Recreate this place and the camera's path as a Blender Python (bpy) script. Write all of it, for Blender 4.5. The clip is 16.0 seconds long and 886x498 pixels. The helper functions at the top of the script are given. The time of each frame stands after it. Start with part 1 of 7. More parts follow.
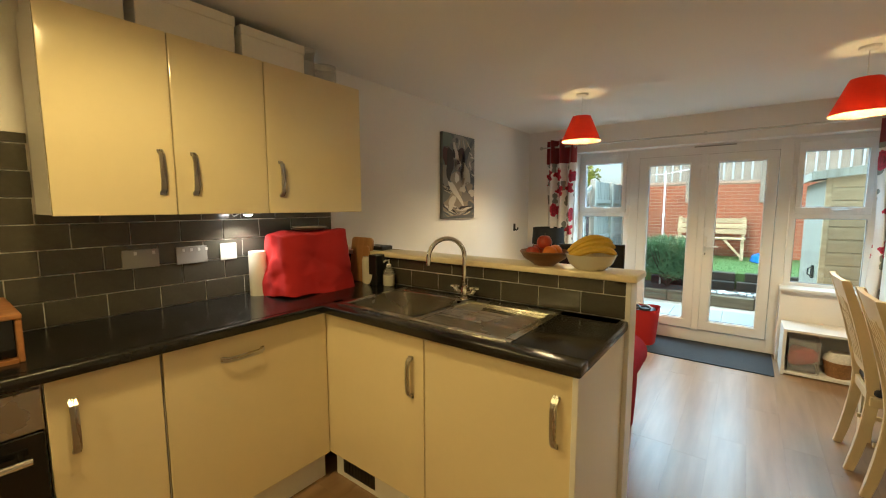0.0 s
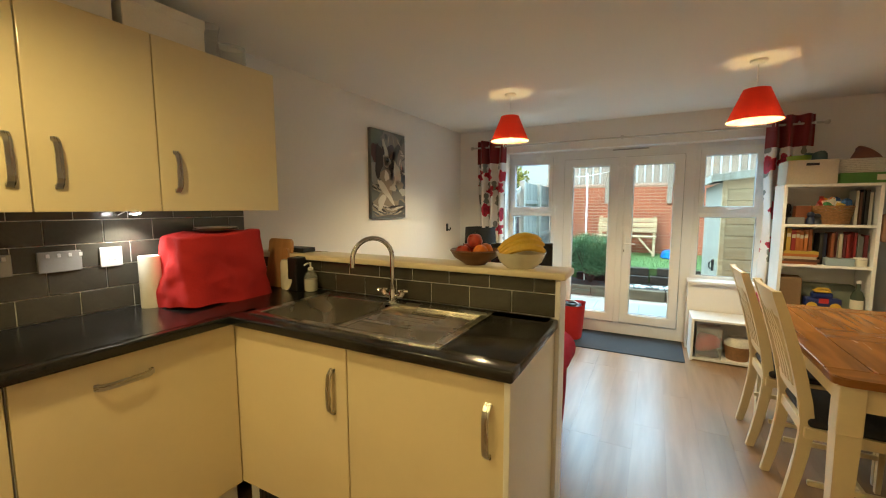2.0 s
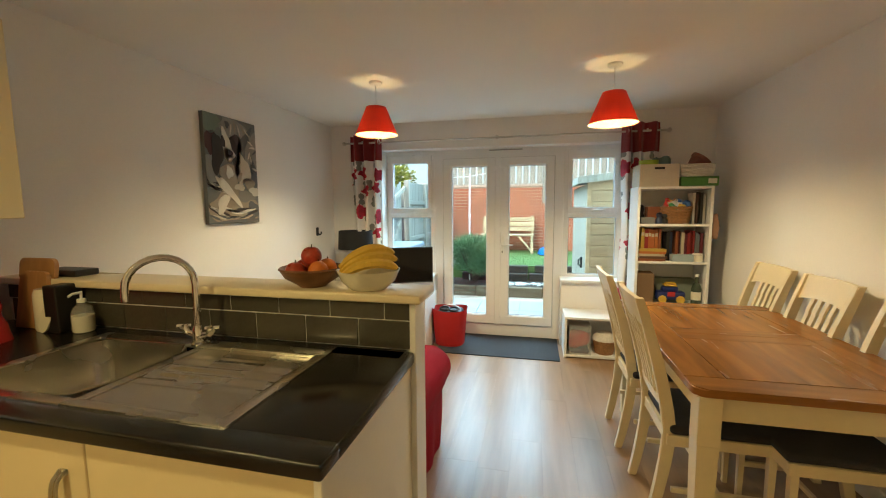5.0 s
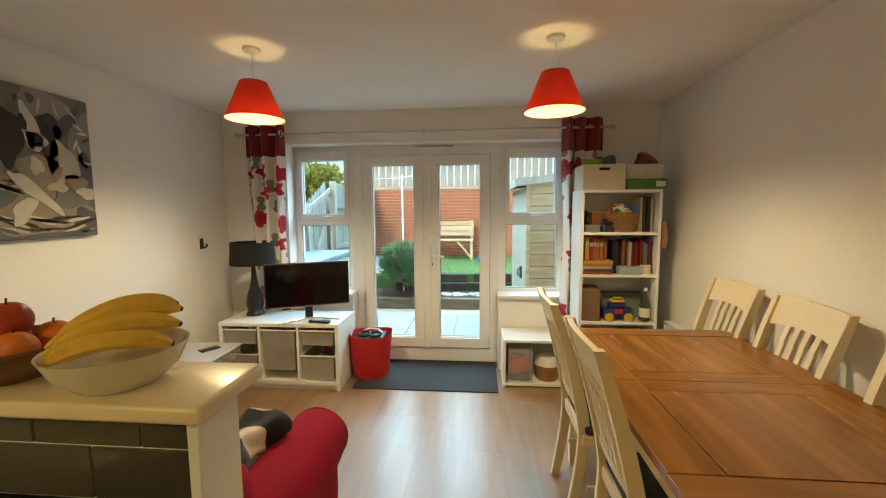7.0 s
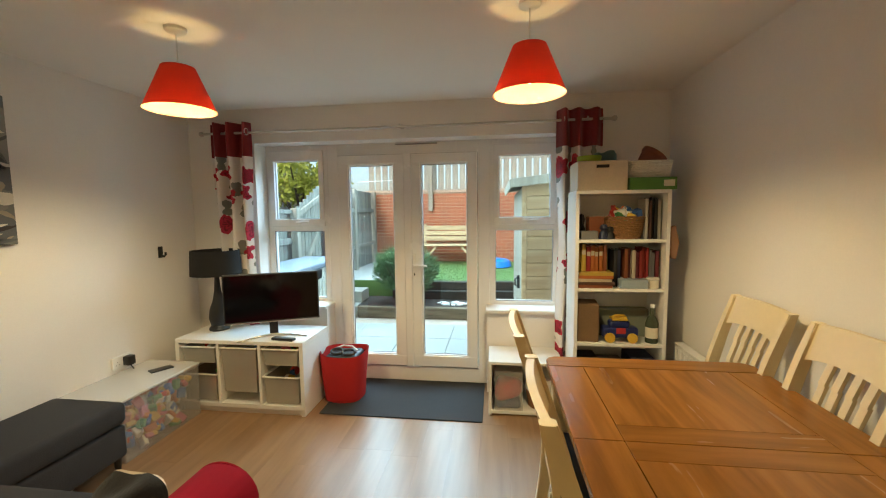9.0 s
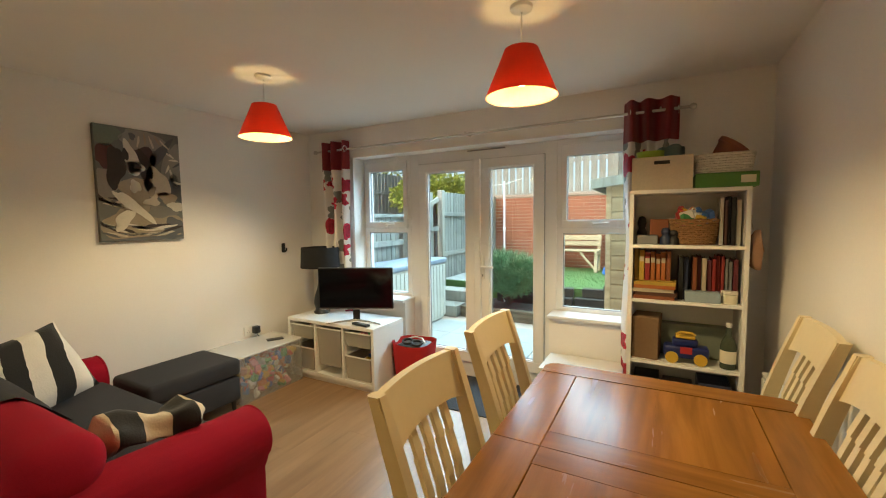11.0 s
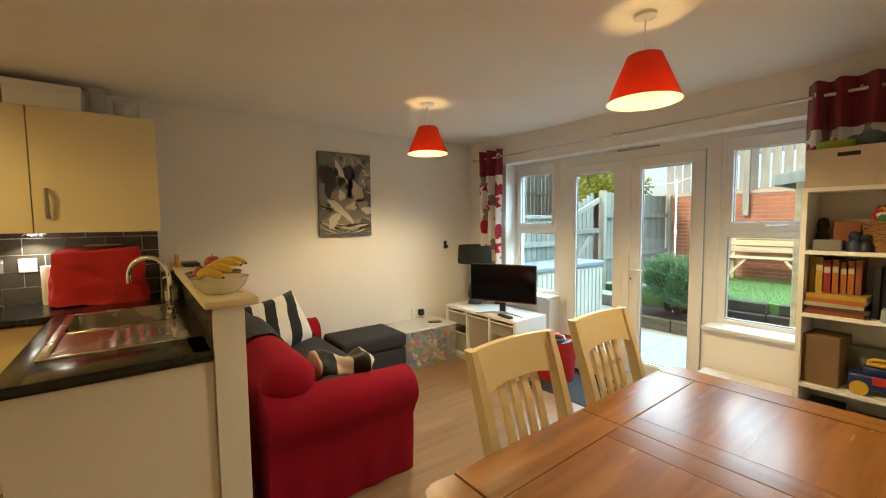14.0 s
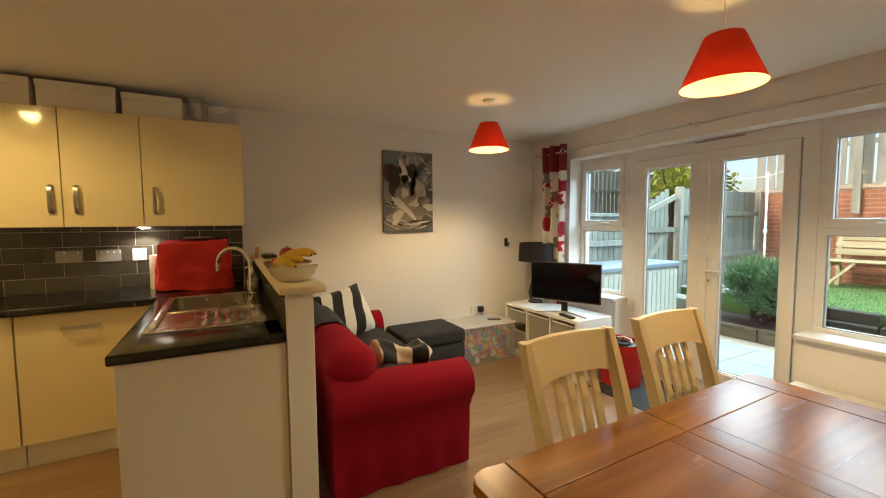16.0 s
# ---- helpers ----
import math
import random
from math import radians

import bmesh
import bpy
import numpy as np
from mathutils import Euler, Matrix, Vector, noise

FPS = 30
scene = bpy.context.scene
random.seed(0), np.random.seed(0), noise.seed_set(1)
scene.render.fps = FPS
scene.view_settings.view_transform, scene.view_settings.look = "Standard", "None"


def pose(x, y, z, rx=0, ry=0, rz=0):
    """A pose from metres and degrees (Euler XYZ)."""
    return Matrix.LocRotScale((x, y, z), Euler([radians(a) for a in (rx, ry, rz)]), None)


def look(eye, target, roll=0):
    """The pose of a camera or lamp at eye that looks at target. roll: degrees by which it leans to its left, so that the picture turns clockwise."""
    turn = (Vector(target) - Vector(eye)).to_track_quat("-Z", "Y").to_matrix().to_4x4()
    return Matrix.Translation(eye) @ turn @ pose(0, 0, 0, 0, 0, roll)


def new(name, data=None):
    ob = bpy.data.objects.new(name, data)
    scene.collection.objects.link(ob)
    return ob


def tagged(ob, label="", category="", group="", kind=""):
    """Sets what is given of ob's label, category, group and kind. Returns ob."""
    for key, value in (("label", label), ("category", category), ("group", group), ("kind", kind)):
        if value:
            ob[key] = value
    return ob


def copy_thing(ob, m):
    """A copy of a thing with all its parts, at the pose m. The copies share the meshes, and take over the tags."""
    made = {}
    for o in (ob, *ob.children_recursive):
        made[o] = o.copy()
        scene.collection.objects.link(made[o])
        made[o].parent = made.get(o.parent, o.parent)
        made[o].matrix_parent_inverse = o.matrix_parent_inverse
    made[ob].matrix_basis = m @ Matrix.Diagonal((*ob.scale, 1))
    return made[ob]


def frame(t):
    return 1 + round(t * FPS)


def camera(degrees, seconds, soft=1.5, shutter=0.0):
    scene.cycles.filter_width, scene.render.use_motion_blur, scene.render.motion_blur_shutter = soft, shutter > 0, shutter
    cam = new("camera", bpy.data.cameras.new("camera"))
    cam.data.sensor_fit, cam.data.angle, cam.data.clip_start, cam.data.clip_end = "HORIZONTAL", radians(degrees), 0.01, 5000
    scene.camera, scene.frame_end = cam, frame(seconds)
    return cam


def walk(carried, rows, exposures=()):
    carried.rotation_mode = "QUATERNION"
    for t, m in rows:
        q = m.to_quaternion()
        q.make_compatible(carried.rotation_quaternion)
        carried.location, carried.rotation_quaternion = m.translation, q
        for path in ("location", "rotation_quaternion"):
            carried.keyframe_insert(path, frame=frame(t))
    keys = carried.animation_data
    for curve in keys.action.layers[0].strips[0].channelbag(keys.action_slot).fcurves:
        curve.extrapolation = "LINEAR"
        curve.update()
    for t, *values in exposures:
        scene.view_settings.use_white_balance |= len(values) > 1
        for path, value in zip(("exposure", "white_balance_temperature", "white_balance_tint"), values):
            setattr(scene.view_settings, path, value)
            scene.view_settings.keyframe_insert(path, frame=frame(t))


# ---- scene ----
SKY, SUN, DAY, BULB, PEND, SPOT, UNDER, EXPO = 0.043, 0.27, 280.0, 5.0, 8.2, 7.6, 1.0, 2.80
cam = camera(95.9, 16.0, soft=1.1)
PATH = [
    (0, (0.385, 0.422, 1.449), (-0.816, 2.007, 1.237), -0.1),
    (0.5, (0.364, 0.449, 1.449), (-0.794, 2.066, 1.236), -0.1),
    (1, (0.361, 0.478, 1.44), (-0.742, 2.133, 1.23), -0.1),
    (1.5, (0.362, 0.507, 1.421), (-0.665, 2.211, 1.22), -0.2),
    (2, (0.353, 0.54, 1.429), (-0.578, 2.298, 1.224), -0.1),
    (2.5, (0.339, 0.575, 1.425), (-0.497, 2.38, 1.223), -0.1),
    (3, (0.329, 0.61, 1.431), (-0.414, 2.456, 1.226), -0.1),
    (3.5, (0.324, 0.645, 1.437), (-0.327, 2.525, 1.229), -0.1),
    (4, (0.35, 0.72, 1.433), (-0.231, 2.622, 1.224), -0.2),
    (6.5, (0.463, 1.45, 1.483), (0.235, 3.426, 1.279), -0.4),
    (7, (0.49, 1.617, 1.478), (0.317, 3.599, 1.278), -0.4),
    (7.5, (0.515, 1.751, 1.484), (0.349, 3.734, 1.286), -0.4),
    (8, (0.548, 1.855, 1.485), (0.384, 3.839, 1.295), -0.5),
    (10.5, (1.255, 2.125, 1.47), (0.525, 3.98, 1.311), -0.8),
    (11, (1.432, 2.097, 1.463), (0.481, 3.85, 1.311), -0.8),
    (11.5, (1.573, 2.054, 1.452), (0.455, 3.707, 1.32), -0.6),
    (12, (1.658, 2.023, 1.481), (0.43, 3.595, 1.338), -0.7),
    (12.5, (1.714, 2.014, 1.474), (0.372, 3.491, 1.337), -0.6),
    (13, (1.756, 2.002, 1.48), (0.319, 3.387, 1.34), -0.7),
    (13.5, (1.781, 1.998, 1.469), (0.27, 3.301, 1.331), -0.6),
    (14, (1.788, 2.0, 1.458), (0.205, 3.215, 1.323), -0.6),
    (14.5, (1.813, 2.002, 1.446), (0.166, 3.128, 1.314), -0.6),
    (15, (1.834, 2.017, 1.449), (0.137, 3.066, 1.314), -0.6),
    (15.5, (1.84, 2.029, 1.444), (0.107, 3.017, 1.306), -0.5),
    (16, (1.821, 2.007, 1.434), (0.068, 2.96, 1.298), -0.4),
]
walk(cam, [(t, look(eye, target, roll)) for t, eye, target, roll in PATH], [(0.0, EXPO + 0.1, 5950, 7), (4.0, EXPO + 0.22, 5750, 5), (7.0, EXPO + 0.02, 6000, 6), (8.5, EXPO - 0.06, 6050, 7), (11.0, EXPO, 6250, 8), (13.2, EXPO + 0.19, 6350, 8), (16.0, EXPO, 6700, 11)])

# ---------------- world, sun, lights ----------------
world = bpy.data.worlds.new("sky")
scene.world = world
world.use_nodes = True
wn = world.node_tree.nodes
sky = wn.new("ShaderNodeTexSky")
sky.sky_type, sky.sun_disc = "NISHITA", False
sky.sun_elevation, sky.sun_rotation = radians(35), radians(200)
sky.air_density, sky.dust_density, sky.ozone_density = 1.0, 3.0, 1.0
world.node_tree.links.new(sky.outputs[0], wn["Background"].inputs[0])
wn["Background"].inputs[1].default_value = SKY


def lamp(name, kind, power, colour, m, size=0.05, spread=None):
    data = bpy.data.lights.new(name, kind)
    data.energy, data.color = power, colour
    if kind == "SUN":
        data.angle = size
    elif kind == "AREA":
        data.size = size
    else:
        data.shadow_soft_size = size
    if kind == "SPOT":
        data.spot_size, data.spot_blend = spread, 0.6
    ob = new(name, data)
    ob.matrix_world = m
    return ob


dl = lamp("door_daylight", "AREA", DAY, (0.62, 0.88, 1.0), look((0, 8.6, 4.6), (0, 3.2, 0.6)), 11.0)
dl.data.shape, dl.data.size_y = "RECTANGLE", 4.0
lamp("sun", "SUN", SUN, (1.0, 0.96, 0.92), look((-3, -6, 8), (0.5, 6, 0)), radians(12))

# ---------------- materials ----------------
def mat(name, col, rough=0.6, metal=0.0, vary=0.06, scale=6.0, grain=60.0, bump=0.05, coat=0.0, stretch=(1, 1, 1), rand=0.0, spec=0.5, sheen=0.0):
    """A surface with slow and fine variation in tone, roughness and relief."""
    m = bpy.data.materials.new(name)
    m.use_nodes = True
    n, l = m.node_tree.nodes, m.node_tree.links
    b = n["Principled BSDF"]
    tc, mp = n.new("ShaderNodeTexCoord"), n.new("ShaderNodeMapping")
    mp.inputs["Scale"].default_value = stretch
    l.new(tc.outputs["Object"], mp.inputs[0])
    big, fine = n.new("ShaderNodeTexNoise"), n.new("ShaderNodeTexNoise")
    big.inputs["Scale"].default_value, fine.inputs["Scale"].default_value = scale, grain
    big.inputs["Detail"].default_value, fine.inputs["Detail"].default_value = 4, 3
    l.new(mp.outputs[0], big.inputs[0])
    l.new(mp.outputs[0], fine.inputs[0])
    add = n.new("ShaderNodeMath")
    add.operation = "ADD"
    l.new(big.outputs[0], add.inputs[0])
    l.new(fine.outputs[0], add.inputs[1])
    mr = n.new("ShaderNodeMapRange")
    mr.inputs[1].default_value, mr.inputs[2].default_value = 0.6, 1.4
    mr.inputs[3].default_value, mr.inputs[4].default_value = 1 - vary, 1 + vary
    l.new(add.outputs[0], mr.inputs[0])
    hs = n.new("ShaderNodeHueSaturation")
    hs.inputs["Color"].default_value = (*col, 1)
    if rand:
        oi, rr, mul = n.new("ShaderNodeObjectInfo"), n.new("ShaderNodeMapRange"), n.new("ShaderNodeMath")
        rr.inputs[3].default_value, rr.inputs[4].default_value = 1 - rand, 1 + rand
        l.new(oi.outputs["Random"], rr.inputs[0])
        mul.operation = "MULTIPLY"
        l.new(mr.outputs[0], mul.inputs[0])
        l.new(rr.outputs[0], mul.inputs[1])
        l.new(mul.outputs[0], hs.inputs["Value"])
    else:
        l.new(mr.outputs[0], hs.inputs["Value"])
    l.new(hs.outputs[0], b.inputs["Base Color"])
    rg = n.new("ShaderNodeMapRange")
    rg.inputs[3].default_value, rg.inputs[4].default_value = max(rough - 0.08, 0.02), min(rough + 0.08, 1)
    l.new(big.outputs[0], rg.inputs[0])
    l.new(rg.outputs[0], b.inputs["Roughness"])
    b.inputs["Metallic"].default_value, b.inputs["Coat Weight"].default_value = metal, coat
    b.inputs["Coat Roughness"].default_value = 0.06
    b.inputs["Specular IOR Level"].default_value = spec
    b.inputs["Sheen Weight"].default_value = sheen
    if bump:
        bp = n.new("ShaderNodeBump")
        bp.inputs["Strength"].default_value, bp.inputs["Distance"].default_value = bump, 0.01
        l.new(fine.outputs[0], bp.inputs["Height"])
        l.new(bp.outputs[0], b.inputs["Normal"])
    return m


def wood(name, dark, light, rough=0.35, along="y", scale=1.0, coat=0.0, rand=0.0, knots=0.0):
    """Wood with grain lines along one axis."""
    s = {"x": (0.8, 9, 9), "y": (9, 0.8, 9), "z": (9, 9, 0.8)}[along]
    m = mat(name, light, rough, 0, 0.05, 3 * scale, 40, 0.04, coat, tuple(scale * a for a in s), rand)
    n, l = m.node_tree.nodes, m.node_tree.links
    ramp, nz = n.new("ShaderNodeValToRGB"), n.new("ShaderNodeTexNoise")
    mp = next(a for a in n if a.type == "MAPPING")
    nz.inputs["Scale"].default_value, nz.inputs["Detail"].default_value, nz.inputs["Distortion"].default_value = 2.2, 6, 0.5
    l.new(mp.outputs[0], nz.inputs[0])
    ramp.color_ramp.elements[0].position, ramp.color_ramp.elements[1].position = 0.3, 0.68
    ramp.color_ramp.elements[0].color, ramp.color_ramp.elements[1].color = (*dark, 1), (*light, 1)
    l.new(nz.outputs[0], ramp.inputs[0])
    hs = next(a for a in n if a.type == "HUE_SAT")
    out = ramp.outputs[0]
    if knots:
        tc = next(a for a in n if a.type == "TEX_COORD")
        vo, kr, mx = n.new("ShaderNodeTexVoronoi"), n.new("ShaderNodeValToRGB"), n.new("ShaderNodeMix")
        vo.inputs["Scale"].default_value = knots
        l.new(tc.outputs["Object"], vo.inputs[0])
        kr.color_ramp.elements[0].position, kr.color_ramp.elements[1].position = 0.04, 0.11
        kr.color_ramp.elements[0].color, kr.color_ramp.elements[1].color = (1, 1, 1, 1), (0, 0, 0, 1)
        l.new(vo.outputs[0], kr.inputs[0])
        mx.data_type = "RGBA"
        l.new(kr.outputs[0], mx.inputs["Factor"])
        l.new(out, mx.inputs["A"])
        mx.inputs["B"].default_value = (*[c * 0.35 for c in dark], 1)
        out = mx.outputs["Result"]
    l.new(out, hs.inputs["Color"])
    return m


def glass(name, tint=(1, 1, 1), gloss=0.05, rough=0.0, cloudy=0.0):
    """Thin clear sheet: mostly see-through, with a mirror sheen that grows at a slant."""
    m = bpy.data.materials.new(name)
    m.use_nodes = True
    n, l = m.node_tree.nodes, m.node_tree.links
    n.remove(n["Principled BSDF"])
    tr, gl, mx, fr = n.new("ShaderNodeBsdfTransparent"), n.new("ShaderNodeBsdfGlossy"), n.new("ShaderNodeMixShader"), n.new("ShaderNodeMapRange")
    lw, pw = n.new("ShaderNodeLayerWeight"), n.new("ShaderNodeMath")
    pw.operation = "POWER"
    pw.inputs[1].default_value = 4
    l.new(lw.outputs["Facing"], pw.inputs[0])
    l.new(pw.outputs[0], fr.inputs[0])
    fr.inputs[3].default_value, fr.inputs[4].default_value = 0.02 + 0.2 * gloss, 0.75
    tr.inputs[0].default_value, gl.inputs["Roughness"].default_value = (*tint, 1), rough
    l.new(fr.outputs[0], mx.inputs[0])
    base = tr.outputs[0]
    if cloudy:
        df, m2 = n.new("ShaderNodeBsdfDiffuse"), n.new("ShaderNodeMixShader")
        df.inputs[0].default_value = (*tint, 1)
        m2.inputs[0].default_value = cloudy
        l.new(tr.outputs[0], m2.inputs[1])
        l.new(df.outputs[0], m2.inputs[2])
        base = m2.outputs[0]
    l.new(base, mx.inputs[1])
    l.new(gl.outputs[0], mx.inputs[2])
    l.new(mx.outputs[0], n["Material Output"].inputs[0])
    return m


def glow(name, col, strength):
    m = bpy.data.materials.new(name)
    m.use_nodes = True
    b = m.node_tree.nodes["Principled BSDF"]
    b.inputs["Base Color"].default_value = (*col, 1)
    b.inputs["Emission Color"].default_value, b.inputs["Emission Strength"].default_value = (*col, 1), strength
    return m


def opal(name, col, strength):
    """Thin glowing bulb glass that lets the light within it out."""
    m = bpy.data.materials.new(name)
    m.use_nodes = True
    n, l = m.node_tree.nodes, m.node_tree.links
    n.remove(n["Principled BSDF"])
    tr, em, ad = n.new("ShaderNodeBsdfTransparent"), n.new("ShaderNodeEmission"), n.new("ShaderNodeAddShader")
    em.inputs[0].default_value, em.inputs[1].default_value = (*col, 1), strength
    l.new(tr.outputs[0], ad.inputs[0])
    l.new(em.outputs[0], ad.inputs[1])
    l.new(ad.outputs[0], n["Material Output"].inputs[0])
    return m


def shade_cloth(name, col, through_part):
    """Lamp shade fabric that lets some light through."""
    m = mat(name, col, 0.8, 0, 0.05, 8, 220, 0.1)
    n, l = m.node_tree.nodes, m.node_tree.links
    tl, mx = n.new("ShaderNodeBsdfTranslucent"), n.new("ShaderNodeMixShader")
    tl.inputs[0].default_value, mx.inputs[0].default_value = (*col, 1), through_part
    l.new(n["Principled BSDF"].outputs[0], mx.inputs[1])
    l.new(tl.outputs[0], mx.inputs[2])
    l.new(mx.outputs[0], n["Material Output"].inputs[0])
    return m


def stripes(name, cols, width, axis):
    """Cloth in bands of given colours across one axis."""
    m = mat(name, cols[0], 0.85, 0, 0.06, 10, 150, 0.25, sheen=0.2)
    n, l = m.node_tree.nodes, m.node_tree.links
    tc, sp, mu, fr, rp = n.new("ShaderNodeTexCoord"), n.new("ShaderNodeSeparateXYZ"), n.new("ShaderNodeMath"), n.new("ShaderNodeMath"), n.new("ShaderNodeValToRGB")
    wob = n.new("ShaderNodeTexNoise")
    wob.inputs["Scale"].default_value = 9
    l.new(tc.outputs["Object"], sp.inputs[0])
    l.new(tc.outputs["Object"], wob.inputs[0])
    ad = n.new("ShaderNodeMath")
    ad.operation = "MULTIPLY_ADD"
    ad.inputs[1].default_value = 0.03
    l.new(wob.outputs[0], ad.inputs[0])
    l.new(sp.outputs[axis], ad.inputs[2])
    mu.operation, fr.operation = "MULTIPLY", "FRACT"
    mu.inputs[1].default_value = 1 / (width * len(cols))
    l.new(ad.outputs[0], mu.inputs[0])
    l.new(mu.outputs[0], fr.inputs[0])
    l.new(fr.outputs[0], rp.inputs[0])
    rp.color_ramp.interpolation = "CONSTANT"
    while len(rp.color_ramp.elements) < len(cols):
        rp.color_ramp.elements.new(0.5)
    for k, c in enumerate(cols):
        rp.color_ramp.elements[k].position, rp.color_ramp.elements[k].color = k / len(cols), (*c, 1)
    l.new(rp.outputs[0], next(a for a in n if a.type == "HUE_SAT").inputs["Color"])
    return m


def floral(name):
    """White curtain cotton with large crimson blooms, dark hearts and grey leaves."""
    m = mat(name, (0.8, 0.77, 0.74), 0.85, 0, 0.05, 6, 200, 0.15)
    n, l = m.node_tree.nodes, m.node_tree.links

    def calc(op, a, b=None):
        k = n.new("ShaderNodeMath")
        k.operation = op
        for socket_, value in zip(k.inputs, (a, b)):
            if value is None:
                continue
            if isinstance(value, (int, float)):
                socket_.default_value = value
            else:
                l.new(value, socket_)
        return k.outputs[0]

    tc, sp = n.new("ShaderNodeTexCoord"), n.new("ShaderNodeSeparateXYZ")
    l.new(tc.outputs["Object"], sp.inputs[0])
    wob = n.new("ShaderNodeTexNoise")
    wob.inputs["Scale"].default_value = 26
    l.new(tc.outputs["Object"], wob.inputs[0])
    last = None
    for scale, shift, petals, size, col, heart in ((5.2, 3.7, 2, 0.20, (0.24, 0.25, 0.22), None), (4.1, 0.4, 5, 0.28, (0.46, 0.022, 0.055), (0.19, 0.008, 0.022))):
        flat = n.new("ShaderNodeCombineXYZ")
        l.new(calc("MULTIPLY_ADD", sp.outputs[0], scale * 1.5), flat.inputs[0])
        flat.inputs[0].links[0].from_node.inputs[2].default_value = shift
        l.new(calc("MULTIPLY_ADD", sp.outputs[2], scale), flat.inputs[1])
        flat.inputs[1].links[0].from_node.inputs[2].default_value = shift * 1.7
        vo, df, sq = n.new("ShaderNodeTexVoronoi"), n.new("ShaderNodeVectorMath"), n.new("ShaderNodeSeparateXYZ")
        vo.voronoi_dimensions = "2D"
        vo.inputs["Scale"].default_value, vo.inputs["Randomness"].default_value = 1.0, 0.6
        l.new(flat.outputs[0], vo.inputs["Vector"])
        df.operation = "SUBTRACT"
        l.new(flat.outputs[0], df.inputs[0])
        l.new(vo.outputs["Position"], df.inputs[1])
        l.new(df.outputs[0], sq.inputs[0])
        ang = calc("ARCTAN2", sq.outputs[1], sq.outputs[0])
        lobe = calc("MULTIPLY", calc("COSINE", calc("MULTIPLY", ang, petals)), 0.06 if heart else 0.12)
        rad = calc("ADD", calc("ADD", vo.outputs["Distance"], lobe), calc("MULTIPLY", calc("SUBTRACT", wob.outputs[0], 0.5), 0.22))
        layers = [(size, col)]
        if heart:
            layers += [(size * 0.66, heart), (size * 0.52, col), (size * 0.26, heart)]
        for edge, c in layers:
            mx = n.new("ShaderNodeMix")
            mx.data_type = "RGBA"
            l.new(calc("LESS_THAN", rad, edge), mx.inputs["Factor"])
            if last:
                l.new(last, mx.inputs["A"])
            else:
                mx.inputs["A"].default_value = (0.8, 0.77, 0.74, 1)
            mx.inputs["B"].default_value = (*c, 1)
            last = mx.outputs["Result"]
    l.new(last, next(a for a in n if a.type == "HUE_SAT").inputs["Color"])
    return m


M_WALL = mat("wall_paint", (0.83, 0.80, 0.765), 0.75, 0, 0.025, 2.5, 120, 0.04)
M_CEIL = mat("ceiling_paint", (0.85, 0.83, 0.80), 0.85, 0, 0.02, 2, 150, 0.05)
M_FLOOR = wood("vinyl_boards", (0.232, 0.132, 0.064), (0.325, 0.196, 0.103), 0.29, "y", 0.8, rand=0.06)
M_FLOOR.node_tree.nodes["Principled BSDF"].inputs["Specular IOR Level"].default_value = 0.85
M_FLOOR.node_tree.nodes.remove(next(a for a in M_FLOOR.node_tree.nodes if a.type == "BUMP"))
M_FLOOR.node_tree.nodes["Principled BSDF"].inputs["Roughness"].links[0].from_node.inputs[3].default_value = 0.26
M_FLOOR.node_tree.nodes["Principled BSDF"].inputs["Roughness"].links[0].from_node.inputs[4].default_value = 0.38
# grain follows the room, shifted from board to board
fn, fl_ = M_FLOOR.node_tree.nodes, M_FLOOR.node_tree.links
where, shift, spread_, place = fn.new("ShaderNodeNewGeometry"), fn.new("ShaderNodeObjectInfo"), fn.new("ShaderNodeCombineXYZ"), fn.new("ShaderNodeVectorMath")
place.operation = "MULTIPLY_ADD"
for socket_ in spread_.inputs:
    fl_.new(shift.outputs["Random"], socket_)
fl_.new(spread_.outputs[0], place.inputs[0])
place.inputs[1].default_value = (23.0, 31.0, 0.0)
fl_.new(where.outputs["Position"], place.inputs[2])
fl_.new(place.outputs[0], next(a for a in fn if a.type == "MAPPING").inputs[0])
for a in fn:
    if a.type == "TEX_NOISE":
        a.inputs["Distortion"].default_value = 0.0
M_JOINT = mat("board_joint", (0.16, 0.09, 0.045), 0.6, 0, 0.08, 5, 60, 0.02)
M_GLOSS = mat("cream_gloss", (0.80, 0.675, 0.42), 0.11, 0, 0.015, 3, 30, 0.006, coat=0.4)
M_CARC = mat("white_panel", (0.80, 0.78, 0.73), 0.4, 0, 0.02, 4, 60, 0.01)
M_WHITE = mat("white_laminate", (0.80, 0.79, 0.77), 0.4, 0, 0.02, 5, 60, 0.015)
M_TRIM = mat("white_gloss_trim", (0.80, 0.79, 0.77), 0.32, 0, 0.02, 4, 60, 0.02)
M_UPVC = mat("white_upvc", (0.82, 0.82, 0.82), 0.25, 0, 0.012, 3, 50, 0.008)
M_TILE = mat("charcoal_tile", (0.064, 0.058, 0.044), 0.22, 0, 0.12, 12, 70, 0.015, coat=0.2, rand=0.12)
M_GROUT = mat("pale_grout", (0.72, 0.69, 0.62), 0.9, 0, 0.08, 10, 150, 0.2)
M_WORK = mat("black_worktop", (0.012, 0.0115, 0.011), 0.22, 0, 0.5, 5, 60, 0.012)
M_STEEL = mat("brushed_steel", (0.50, 0.48, 0.44), 0.28, 1, 0.05, 4, 60, 0.02, stretch=(1, 12, 1))
M_CHROME = mat("chrome", (0.80, 0.79, 0.77), 0.08, 1, 0.02, 6, 40, 0.0)
